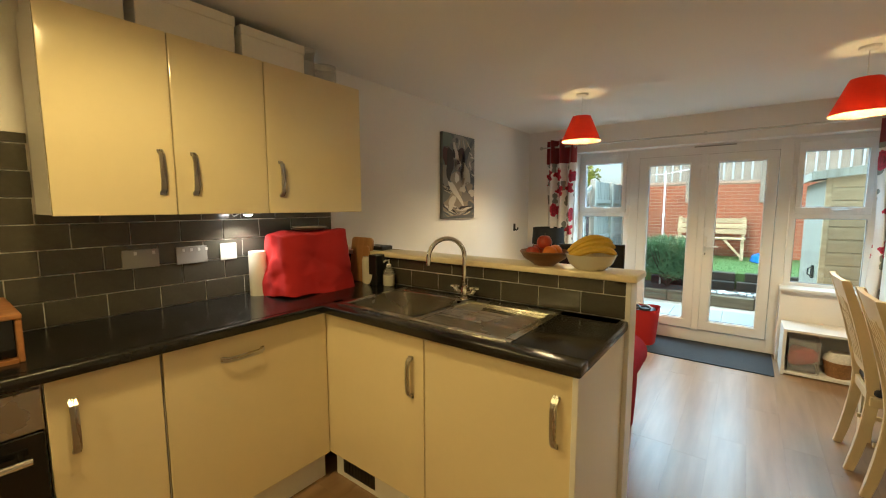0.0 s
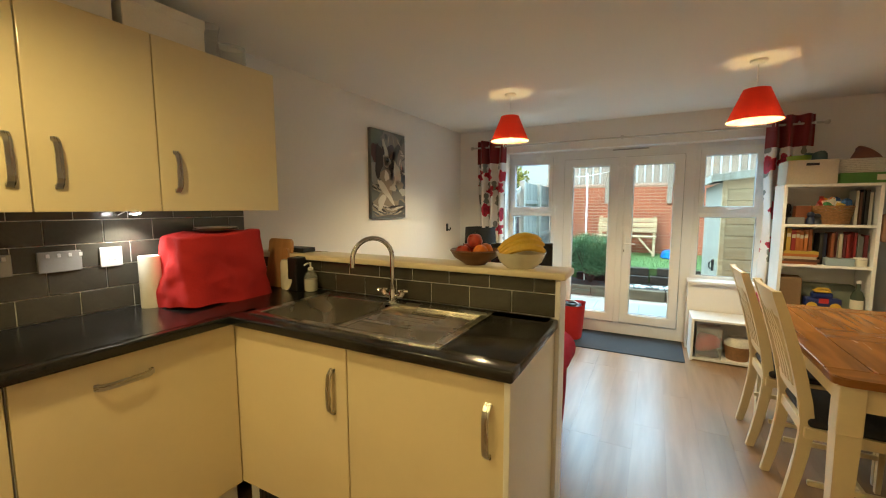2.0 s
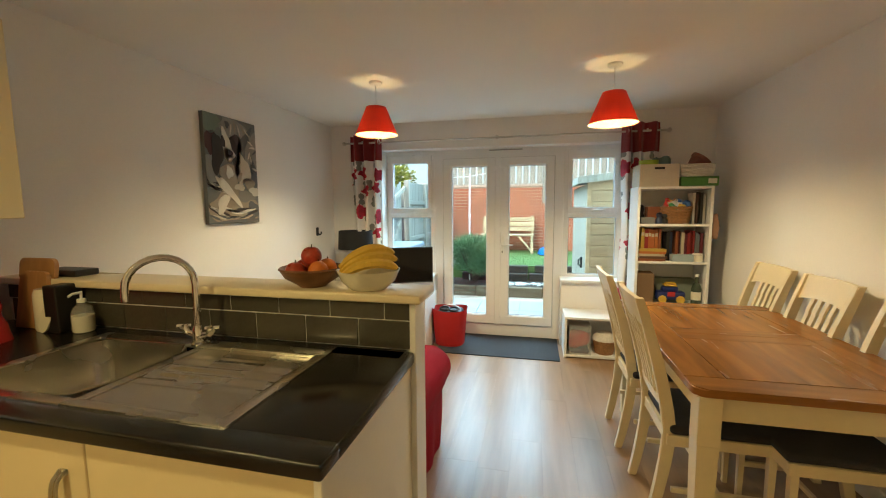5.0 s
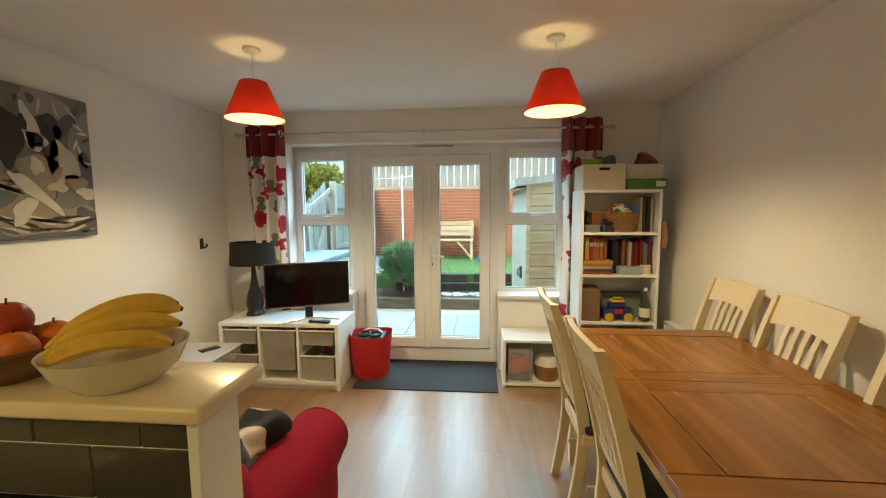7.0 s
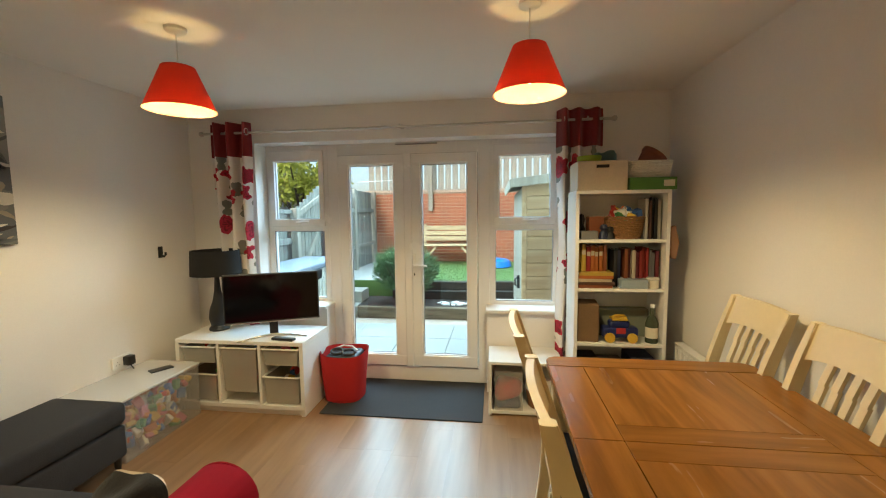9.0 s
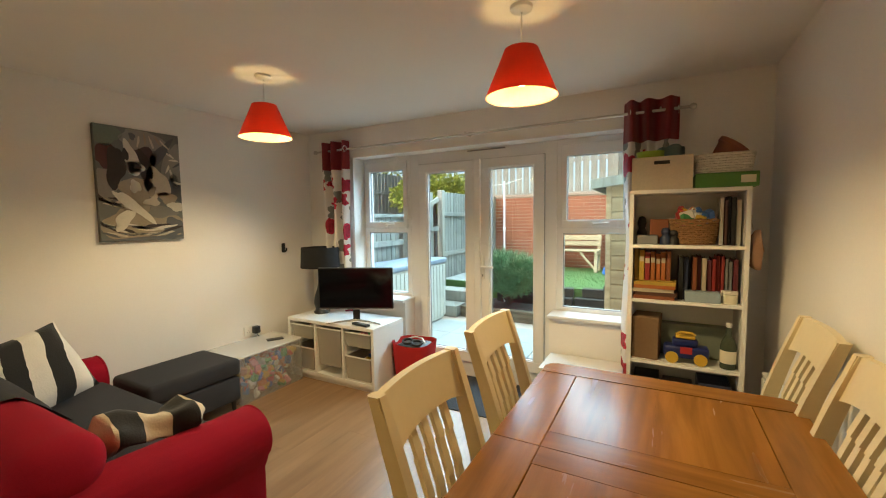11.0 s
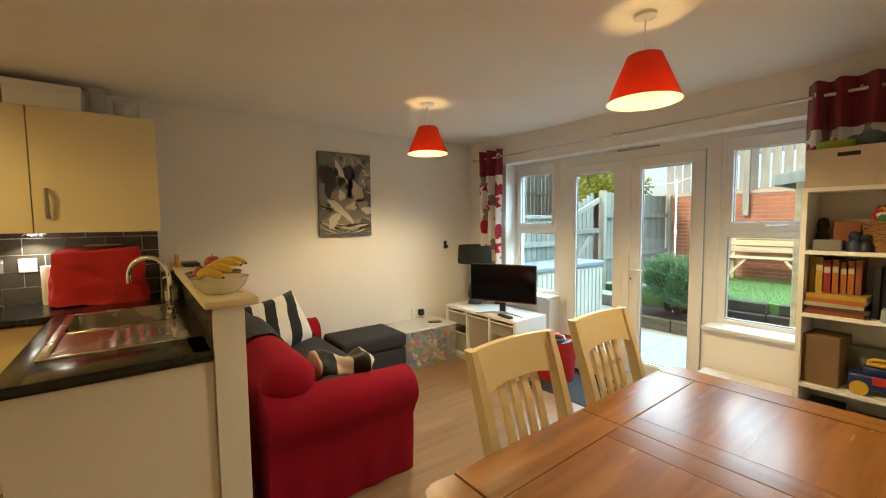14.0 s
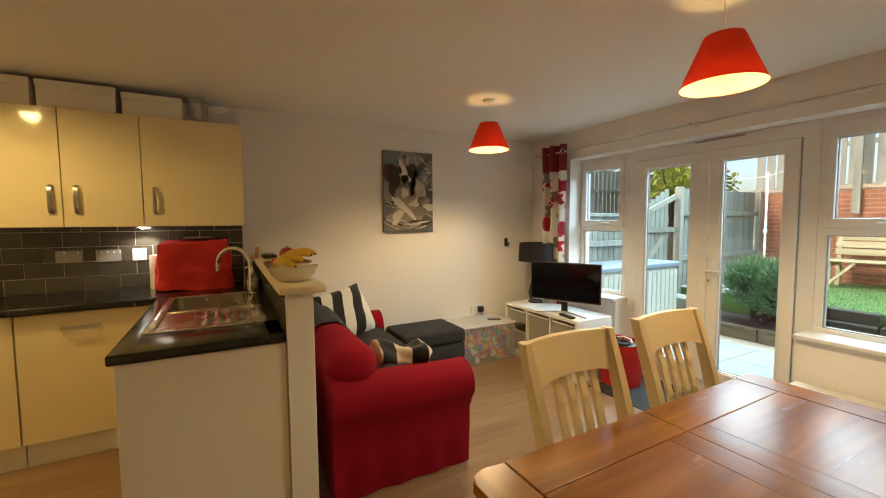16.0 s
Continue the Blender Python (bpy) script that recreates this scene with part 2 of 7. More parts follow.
M_BLACK = mat("black_plastic", (0.012, 0.012, 0.013), 0.4, 0, 0.1, 8, 90, 0.03)
M_SCREEN = mat("dark_screen", (0.004, 0.004, 0.005), 0.08, 0, 0.05, 5, 40, 0.0)
M_BLKGLASS = mat("black_oven_glass", (0.006, 0.006, 0.006), 0.05, 0, 0.05, 5, 40, 0.0)
M_PLASTIC = mat("white_plastic", (0.78, 0.77, 0.74), 0.35, 0, 0.02, 8, 60, 0.01)
M_REDCLOTH = mat("red_cotton", (0.44, 0.012, 0.013), 0.85, 0, 0.14, 6, 160, 0.25)
M_SOFA = mat("crimson_cotton", (0.27, 0.003, 0.016), 0.9, 0, 0.16, 5, 320, 0.12, spec=0.2)
M_GREY = mat("charcoal_fabric", (0.036, 0.036, 0.040), 0.95, 0, 0.18, 9, 240, 0.35, sheen=0.04, spec=0.25)
M_TABLE = wood("honey_oak", (0.185, 0.070, 0.012), (0.36, 0.150, 0.027), 0.25, "y", 0.8, coat=0.05, rand=0.08, knots=2.6)
M_TABLEX = wood("honey_oak_cross", (0.205, 0.078, 0.013), (0.345, 0.144, 0.026), 0.25, "x", 0.8, coat=0.05, rand=0.08)
for m_ in (M_TABLE, M_TABLEX):
    m_.node_tree.nodes["Principled BSDF"].inputs["Specular IOR Level"].default_value = 0.32
M_CREAM = mat("cream_paint", (0.75, 0.62, 0.38), 0.38, 0, 0.03, 5, 50, 0.02)
M_BOARD = wood("beech_board", (0.36, 0.17, 0.06), (0.52, 0.28, 0.11), 0.45, "z")
M_BREAD = wood("bread_bin_wood", (0.26, 0.10, 0.035), (0.42, 0.19, 0.07), 0.4, "y")
M_FROST = glass("frosted_bin", (0.82, 0.79, 0.72), 0.08, 0.3, 0.36)
M_CLEAR = glass("clear_plastic", (0.96, 0.96, 0.96), 0.0, 0.08, 0.13)
M_LID = glass("cloudy_lid", (0.95, 0.95, 0.94), 0.05, 0.25, 0.5)
M_GLASS = glass("window_glass", (0.97, 0.985, 0.98), 0.1)
M_VASE = glass("vase_glass", (0.96, 0.97, 0.97), 0.08, 0.05, 0.16)
M_SHADE = shade_cloth("red_shade_cloth", (0.60, 0.034, 0.014), 0.19)
M_SHADEIN = shade_cloth("cream_shade_lining", (0.34, 0.23, 0.10), 0.42)
M_LAMPBLK = mat("black_shade_cloth", (0.010, 0.010, 0.011), 0.9, 0, 0.1, 8, 250, 0.2)
M_BULB = glow("warm_bulb", (1.0, 0.72, 0.36), BULB)
M_PBULB = opal("pendant_bulb", (1.0, 0.66, 0.24), 6.5)
M_SEAL_GAP = mat("seal_and_gap_shade", (0.30, 0.30, 0.30), 0.7, 0, 0.1, 8, 90, 0.02)
M_SINK = mat("polished_sink_steel", (0.62, 0.59, 0.53), 0.27, 1, 0.05, 4, 60, 0.01)
M_SOCK = mat("pale_grey_plate", (0.34, 0.33, 0.30), 0.4, 0, 0.04, 8, 80, 0.01)
M_PIN = mat("grey_slots", (0.34, 0.33, 0.31), 0.5, 0, 0.05, 9, 60, 0.0)
M_LED = glow("led_disc", (1.0, 0.93, 0.80), 14)
M_MAT = mat("grey_doormat", (0.034, 0.038, 0.044), 0.98, 0, 0.12, 8, 300, 0.6)
M_FLORAL = floral("floral_cotton")
M_BAND = mat("crimson_header", (0.20, 0.008, 0.014), 0.8, 0, 0.08, 6, 180, 0.2, sheen=0.2)
M_RODM = mat("satin_rod", (0.55, 0.52, 0.48), 0.3, 1, 0.04, 6, 60, 0.0)
M_STRIPE = stripes("black_white_stripe", ((0.75, 0.72, 0.68), (0.01, 0.01, 0.012)), 0.082, 1)
M_STRIPE2 = stripes("black_cream_band", ((0.62, 0.53, 0.40), (0.010, 0.010, 0.012)), 0.085, 1)
M_LEDGE = mat("cream_ledge", (0.77, 0.66, 0.45), 0.3, 0, 0.03, 4, 60, 0.01, coat=0.2)
M_BANANA = mat("banana_skin", (0.72, 0.47, 0.055), 0.45, 0, 0.14, 9, 60, 0.04)
M_TIP = mat("banana_tip", (0.09, 0.055, 0.02), 0.7, 0, 0.2, 20, 80, 0.1)
M_APPLE = mat("apple_skin", (0.42, 0.050, 0.022), 0.3, 0, 0.35, 22, 60, 0.01)
M_ORANGE = mat("orange_peel", (0.72, 0.20, 0.015), 0.45, 0, 0.08, 10, 220, 0.2)
M_BOWLW = wood("brown_bowl_wood", (0.11, 0.045, 0.018), (0.20, 0.085, 0.032), 0.4, "x")
M_CERAM = mat("cream_glaze", (0.74, 0.69, 0.55), 0.18, 0, 0.03, 6, 50, 0.01)
M_WICKER = mat("brown_wicker", (0.30, 0.15, 0.055), 0.75, 0, 0.35, 60, 140, 0.8)
M_WHWICK = mat("white_wicker", (0.70, 0.66, 0.58), 0.75, 0, 0.15, 60, 140, 0.8)
M_CARD = mat("brown_card", (0.20, 0.12, 0.06), 0.85, 0, 0.1, 6, 80, 0.1)
M_PAPER = mat("white_paper", (0.82, 0.80, 0.75), 0.9, 0, 0.03, 12, 120, 0.1)


def plain(name, col, rough=0.5):
    return mat(name, col, rough, 0, 0.08, 9, 90, 0.05)


# outdoors
M_SLAB = mat("pale_slab", (0.34, 0.34, 0.31), 0.85, 0, 0.08, 4, 90, 0.15, rand=0.05)
M_BRICK = mat("orange_brick", (0.33, 0.115, 0.055), 0.9, 0, 0.35, 5, 60, 0.3)
M_MORTAR = mat("mortar", (0.48, 0.38, 0.29), 0.95, 0, 0.1, 8, 120, 0.3)
M_FENCE = wood("weathered_fence", (0.16, 0.165, 0.14), (0.28, 0.28, 0.245), 0.9, "z", 1.0, rand=0.14)
M_FENCELT = wood("pale_fence", (0.22, 0.205, 0.165), (0.36, 0.345, 0.285), 0.9, "z", 1.0, rand=0.1)
M_SHED = wood("shed_boards", (0.42, 0.27, 0.13), (0.60, 0.43, 0.24), 0.75, "x", 1.0, rand=0.1, knots=3.0)
M_SHEDDOOR = wood("shed_door_wood", (0.30, 0.27, 0.20), (0.44, 0.40, 0.31), 0.85, "z", 1.0, rand=0.06)
M_FELT = mat("roof_felt", (0.10, 0.10, 0.085), 0.95, 0, 0.15, 8, 150, 0.4)
M_SLEEPER = wood("timber_sleeper", (0.10, 0.075, 0.045), (0.22, 0.165, 0.10), 0.9, "x", 1.0, rand=0.15)
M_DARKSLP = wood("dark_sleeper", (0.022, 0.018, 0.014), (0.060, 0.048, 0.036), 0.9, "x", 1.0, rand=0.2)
M_SOIL = mat("garden_soil", (0.040, 0.028, 0.020), 1.0, 0, 0.4, 9, 60, 1.0)
M_LAWN = mat("lawn", (0.095, 0.175, 0.045), 0.95, 0, 0.10, 3, 140, 0.3)
M_BENCH = wood("bench_timber", (0.36, 0.29, 0.16), (0.50, 0.42, 0.25), 0.8, "x", 1.0, rand=0.08)
M_LEAF = mat("shrub_leaf", (0.115, 0.205, 0.085), 0.7, 0, 0.35, 14, 40, 0.0)
M_LEAF2 = mat("tree_leaf", (0.30, 0.33, 0.035), 0.7, 0, 0.4, 5, 40, 0.0)
M_BARK = mat("bark", (0.07, 0.05, 0.035), 0.95, 0, 0.2, 12, 60, 0.6)
M_BLUE = mat("blue_plastic", (0.015, 0.17, 0.60), 0.35, 0, 0.04, 6, 50, 0.0)
M_STORE = mat("beige_resin", (0.52, 0.50, 0.43), 0.55, 0, 0.04, 5, 80, 0.05)
M_STORELID = mat("slate_resin", (0.20, 0.24, 0.29), 0.5, 0, 0.05, 5, 80, 0.05)
M_PEBBLE = mat("white_pebble", (0.62, 0.60, 0.55), 0.7, 0, 0.15, 30, 90, 0.1)

# ---------------- mesh tools ----------------
class Part:
    """Collects shapes in one mesh."""

    def __init__(self):
        self.bm = bmesh.new()

    def box(self, x0, x1, y0, y1, z0, z1, bevel=0.0, seg=2, m=None):
        g = bmesh.ops.create_cube(self.bm, size=1)
        mtx = Matrix.Translation(((x0 + x1) / 2, (y0 + y1) / 2, (z0 + z1) / 2)) @ Matrix.Diagonal((abs(x1 - x0), abs(y1 - y0), abs(z1 - z0), 1))
        if m:
            mtx = m @ mtx
        bmesh.ops.transform(self.bm, matrix=mtx, verts=g["verts"])
        if bevel:
            e = list({e for v in g["verts"] for e in v.link_edges})
            bmesh.ops.bevel(self.bm, geom=e, offset=bevel, segments=seg, profile=0.5, affect="EDGES", clamp_overlap=True)
        return self

    def spin(self, prof, seg=24, at=(0, 0, 0), m=None, caps=False):
        """Turns a profile of (radius, height) about the upright axis."""
        base = m if m else Matrix.Translation(at)
        rings = []
        for r, z in prof:
            rings.append([self.bm.verts.new(base @ Vector((r * math.cos(2 * math.pi * k / seg), r * math.sin(2 * math.pi * k / seg), z))) for k in range(seg)])
        for a, b in zip(rings, rings[1:]):
            for k in range(seg):
                self.bm.faces.new((a[k], a[(k + 1) % seg], b[(k + 1) % seg], b[k]))
        if caps:
            self.bm.faces.new(rings[0][::-1])
            self.bm.faces.new(rings[-1])
        return self

    def tube(self, pts, rad, seg=10, flat=1.0):
        """A round bar along points; rad is one radius or one for each point."""
        pts = [Vector(p) for p in pts]
        rads = rad if isinstance(rad, (list, tuple)) else [rad] * len(pts)
        rings, side = [], None
        for k, p in enumerate(pts):
            d = (pts[min(k + 1, len(pts) - 1)] - pts[max(k - 1, 0)]).normalized()
            if side is None:
                side = d.orthogonal().normalized()
            side = (side - d * side.dot(d)).normalized()
            up = d.cross(side)
            rings.append([self.bm.verts.new(p + rads[k] * (math.cos(a) * side + flat * math.sin(a) * up)) for a in (2 * math.pi * j / seg for j in range(seg))])
        for a, b in zip(rings, rings[1:]):
            for k in range(seg):
                self.bm.faces.new((a[k], a[(k + 1) % seg], b[(k + 1) % seg], b[k]))
        self.bm.faces.new(rings[0][::-1])
        self.bm.faces.new(rings[-1])
        return self

    def slab(self, outline, z0, z1, m=None):
        """A flat outline of (x, y) given a thickness."""
        base = m if m else Matrix()
        lo = [self.bm.verts.new(base @ Vector((x, y, z0))) for x, y in outline]
        hi = [self.bm.verts.new(base @ Vector((x, y, z1))) for x, y in outline]
        self.bm.faces.new(lo[::-1])
        self.bm.faces.new(hi)
        for k in range(len(lo)):
            j = (k + 1) % len(lo)
            self.bm.faces.new((lo[k], lo[j], hi[j], hi[k]))
        return self

    def sheet(self, f, nu, nv, thick=0.0):
        """A surface from f(u, v), u and v from 0 to 1."""
        g = [[self.bm.verts.new(f(i / nu, j / nv)) for j in range(nv + 1)] for i in range(nu + 1)]
        for i in range(nu):
            for j in range(nv):
                self.bm.faces.new((g[i][j], g[i + 1][j], g[i + 1][j + 1], g[i][j + 1]))
        return self

    def pillow(self, sx, sy, sz, m, power=0.45, n=14):
        """A soft cushion, full in the middle and thin at its seams."""
        for s in (1, -1):
            self.sheet(lambda u, v: m @ Vector(((u - 0.5) * sx * (1 - 0.05 * math.cos(math.pi * (2 * v - 1) / 2)), (v - 0.5) * sy * (1 - 0.05 * math.cos(math.pi * (2 * u - 1) / 2)), s * sz / 2 * (max(0, (1 - (2 * u - 1) ** 4)) * max(0, (1 - (2 * v - 1) ** 4))) ** power)), n, n)
        return self

    def wobble(self, amount, scale=4.0, seed=0.0):
        for v in self.bm.verts:
            v.co += amount * Vector(noise.noise_vector(v.co * scale + Vector((seed, seed, seed))))
        return self

    def done(self, name, material, parent=None, at=None, smooth=False, label="", kind="", mods=()):
        bmesh.ops.remove_doubles(self.bm, verts=self.bm.verts, dist=1e-5)
        bmesh.ops.recalc_face_normals(self.bm, faces=self.bm.faces)
        me = bpy.data.meshes.new(name)
        self.bm.to_mesh(me)
        self.bm.free()
        for mm in material if isinstance(material, (list, tuple)) else (material,):
            me.materials.append(mm)
        if smooth:
            me.polygons.foreach_set("use_smooth", [True] * len(me.polygons))
            try:
                me.set_sharp_from_angle(angle=radians(40))
            except AttributeError:
                pass
        ob = new(name, me)
        if parent:
            ob.parent = parent
        if at is not None:
            ob.matrix_basis = at if isinstance(at, Matrix) else Matrix.Translation(at)
        if label or kind:
            tagged(ob, label=label, kind=kind)
        return ob


def base(name, at, label, category, group="", turn=0.0):
    e = new(name)
    e.matrix_basis = pose(*at, 0, 0, turn)
    e.empty_display_size = 0.05
    return tagged(e, label, category, group)


def struct(ob, label="", category=""):
    return tagged(ob, label, category, "", "structure")


def piece(name, mesh, parent, at):
    ob = new(name, mesh)
    ob.parent = parent
    ob.matrix_basis = at if isinstance(at, Matrix) else Matrix.Translation(at)
    return ob


def block_mesh(name, sx, sy, sz, bevel, material):
    p = Part().box(-sx / 2, sx / 2, -sy / 2, sy / 2, -sz / 2, sz / 2, bevel, 1)
    bmesh.ops.recalc_face_normals(p.bm, faces=p.bm.faces)
    me = bpy.data.meshes.new(name)
    p.bm.to_mesh(me)
    p.bm.free()
    me.materials.append(material)
    return me


def arc(cx, cy, r, a0, a1, n):
    return [(cx + r * math.cos(radians(a0 + (a1 - a0) * k / n)), cy + r * math.sin(radians(a0 + (a1 - a0) * k / n))) for k in range(n + 1)]

# ---------------- the room ----------------
XL, XR, YB, ZC, YS = -1.87, 2.03, 5.22, 2.36, -1.3
FLOOR = struct(Part().box(XL - 0.2, XR + 0.2, YS - 0.2, YB + 0.3, -0.12, -0.002).done("floor", M_JOINT), "warm brown wood-look vinyl floor", "floor")
struct(Part().box(XL - 0.2, XR + 0.2, YS - 0.2, YB + 0.3, ZC, ZC + 0.2).done("ceiling", M_CEIL), "plain white painted ceiling", "ceiling")
WALL_W = struct(Part().box(XL - 0.2, XL, YS, YB + 0.3, 0, ZC).done("wall_west", M_WALL), "white painted wall beside the sofa", "wall")
struct(Part().box(XR, XR + 0.2, YS, YB + 0.3, 0, ZC).done("wall_east", M_WALL), "white painted wall beside the dining table", "wall")
struct(Part().box(XL - 0.2, XR + 0.2, YS - 0.2, YS, 0, ZC).done("wall_south", M_WALL), "plain white painted wall", "wall")
p = Part()
p.box(XL, -1.27, YB, YB + 0.3, 0, ZC).box(1.27, XR, YB, YB + 0.3, 0, ZC).box(-1.27, 1.27, YB, YB + 0.3, 2.075, ZC)
p.box(-1.27, -0.68, YB, YB + 0.3, 0, 0.67).box(0.68, 1.27, YB, YB + 0.3, 0, 0.67)
struct(p.done("wall_north", M_WALL), "white painted wall round the garden doors", "wall")
p = Part()
for x0, x1, y0, y1 in ((XL, XL + 0.014, 2.37, YB), (XR - 0.014, XR, YS, YB), (XL + 0.014, -0.68, YB - 0.014, YB), (0.68, XR - 0.014, YB - 0.014, YB)):
    p.box(x0, x1, y0, y1, 0, 0.10, 0.004, 1)
struct(p.done("baseboard", M_TRIM), "white painted skirting board", "baseboard")
# the garden doors and their side windows
YF = 5.385
for nm, s in (("window_1", -1), ("window_2", 1)):
    w = base(nm, (0, 0, 0), "white plastic-framed casement window beside garden doors", "window")
    w["kind"] = "structure"
    xi, xo = 0.70 * s, 1.27 * s
    lo, hi = min(xi, xo), max(xi, xo)
    p = Part().box(lo, hi, YF, YF + 0.07, 2.02, 2.075, 0.004, 1).box(lo, hi, YF, YF + 0.07, 0.67, 0.73, 0.004, 1).box(lo, lo + 0.05, YF + 0.002, YF + 0.068, 0.72, 2.03, 0.004, 1).box(hi - 0.05, hi, YF + 0.002, YF + 0.068, 0.72, 2.03, 0.004, 1).box(lo + 0.04, hi - 0.04, YF + 0.001, YF + 0.069, 1.33, 1.38, 0.004, 1)
    p.done("frame", M_UPVC, w)
    p = Part()
    a, b = lo + 0.035, hi - 0.035
    p.box(a, b, YF - 0.018, YF + 0.05, 1.94, 2.03, 0.006, 2).box(a, b, YF - 0.018, YF + 0.05, 1.372, 1.437, 0.006, 2).box(a, a + 0.045, YF - 0.017, YF + 0.049, 1.43, 1.95, 0.006, 2).box(b - 0.045, b, YF - 0.017, YF + 0.049, 1.43, 1.95, 0.006, 2)
    p.done("sash", M_UPVC, w)
    p = Part()
    for q in ((a + 0.044, b - 0.044, 1.936, 1.941), (a + 0.044, b - 0.044, 1.436, 1.441), (a + 0.044, a + 0.049, 1.44, 1.937), (b - 0.049, b - 0.044, 1.44, 1.937), (lo + 0.049, hi - 0.049, 1.325, 1.331), (lo + 0.049, hi - 0.049, 0.729, 0.735), (lo + 0.049, lo + 0.055, 0.734, 1.326), (hi - 0.055, hi - 0.049, 0.734, 1.326)):
        p.box(q[0], q[1], YF + 0.008, YF + 0.0235, q[2], q[3])
    p.done("seal", M_SEAL_GAP, w, label="dark grey rubber seal and gap-shade strips")
    c = (a + b) / 2
    Part().box(c - 0.015, c + 0.015, YF - 0.028, YF - 0.016, 1.39, 1.42, 0.003, 1).tube([(c, YF - 0.035, 1.405), (c + 0.05, YF - 0.04, 1.408), (c + 0.11, YF - 0.038, 1.412)], [0.008, 0.008, 0.006], 8).done("handle", M_PLASTIC, w, smooth=True)
    for z0, z1, x0, x1 in ((1.43, 1.945, a + 0.04, b - 0.04), (0.725, 1.335, lo + 0.045, hi - 0.045)):
        g = Part().box(x0, x1, YF + 0.024, YF + 0.032, z0, z1).done("pane", M_GLASS, w)
        g.visible_shadow = False
    lo2, hi2 = min(0.672 * s, 1.27 * s), max(0.672 * s, 1.27 * s)
    Part().box(lo2, hi2, YB - 0.045, YF + 0.002, 0.672, 0.70, 0.008, 2).done("sill", M_TRIM, w)
d = base("door_1", (0, 0, 0), "white plastic-framed glazed double doors to garden, closed", "door")
d["kind"] = "structure"
p = Part().box(-0.70, -0.605, YF, YF + 0.07, 0, 2.075, 0.004, 1).box(0.605, 0.70, YF, YF + 0.07, 0, 2.075, 0.004, 1).box(-0.61, 0.61, YF + 0.001, YF + 0.069, 1.975, 2.075, 0.004, 1).box(-0.61, 0.61, YF + 0.001, YF + 0.075, 0, 0.13, 0.004, 1)
p.done("frame", M_UPVC, d)
Part().box(-0.09, 0.265, YF - 0.012, YF + 0.004, 2.052, 2.062, 0.002, 1).done("trickle_vent", M_SEAL_GAP, d)
for x0, x1, g0, g1 in ((-0.60, 0.0, -0.511, -0.105), (0.022, 0.60, 0.121, 0.520)):
    leaf = Part()
    leaf.box(x0, x1, YF - 0.02, YF + 0.05, 1.895, 1.975, 0.006, 2).box(x0, x1, YF - 0.02, YF + 0.05, 0.14, 0.235, 0.006, 2).box(x0, g0, YF - 0.019, YF + 0.049, 0.23, 1.90, 0.006, 2).box(g1, x1, YF - 0.019, YF + 0.049, 0.23, 1.90, 0.006, 2)
    lf = leaf.done("leaf", M_UPVC, d)
    seal = Part()
    # strips in the leaf gap, drawn grey to stand for its shadow line
    for q in ((x0 - 0.003, x1 + 0.003, 1.974, 1.978), (x0 - 0.003, x0 + 0.001, 0.137, 1.976), (x1 - 0.001, x1 + 0.003, 0.137, 1.976), (x0, x1, 0.136, 0.141)):
        seal.box(q[0], q[1], YF - 0.004, YF + 0.004, q[2], q[3])
    for q in ((g0, g1, 1.890, 1.896), (g0, g1, 0.234, 0.240), (g0, g0 + 0.006, 0.24, 1.89), (g1 - 0.006, g1, 0.24, 1.89)):
        seal.box(q[0] + 0.010 * (q[1] - q[0] < 0.02 and q[0] == g0), q[1] - 0.010 * (q[1] - q[0] < 0.02 and q[1] == g1) + 0.010 * (q[1] - q[0] < 0.02 and q[0] == g0), YF + 0.012, YF + 0.0235, q[2] - 0.010 * (q[2] > 1.8), q[3] + 0.010 * (q[3] < 0.3))
    seal.done("seal", M_SEAL_GAP, lf, label="dark grey rubber seal and gap-shade strips")
    bead = Part()
    for q in ((g0, g1, 1.885, 1.897), (g0, g1, 0.233, 0.245), (g0, g0 + 0.012, 0.24, 1.89), (g1 - 0.012, g1, 0.24, 1.89)):
        bead.box(q[0], q[1], YF - 0.010, YF + 0.02, q[2], q[3], 0.004, 1)
    bead.done("bead", M_UPVC, lf)
    g = Part().box(g0 + 0.002, g1 - 0.002, YF + 0.022, YF + 0.03, 0.237, 1.893).done("pane", M_GLASS, lf)
    g.visible_shadow = False
Part().box(-0.022, 0.044, YF - 0.034, YF - 0.012, 0.135, 1.98, 0.008, 2).done("meeting_stile", M_UPVC, d)
p = Part().box(0.048, 0.076, YF - 0.031, YF - 0.018, 0.92, 1.13, 0.004, 2).tube([(0.062, YF - 0.03, 1.035), (0.062, YF - 0.065, 1.035), (0.075, YF - 0.07, 1.035), (0.175, YF - 0.07, 1.033)], 0.009, 8)
p.done("handle", M_PLASTIC, d, smooth=True)
Part().box(0.058, 0.067, YF - 0.0335, YF - 0.03, 0.945, 0.965).done("keyhole", M_BLACK, d)

# low wall behind the sink
WALL_P = struct(Part().box(XL, 0.0, 2.243, 2.333, 0, 1.13).done("wall_peninsula", M_WALL), "low half-height wall behind the sink", "wall")
Part().box(-0.004, 0.018, 2.222, 2.336, 0.0, 1.13, 0.002, 1).done("end_panel", M_TRIM, WALL_P)
struct(Part().box(XL, 0.043, 2.192, 2.39, 1.13, 1.161, 0.008, 3).done("trim_ledge", M_LEDGE, smooth=True), "cream laminate ledge on the half wall", "ledge")

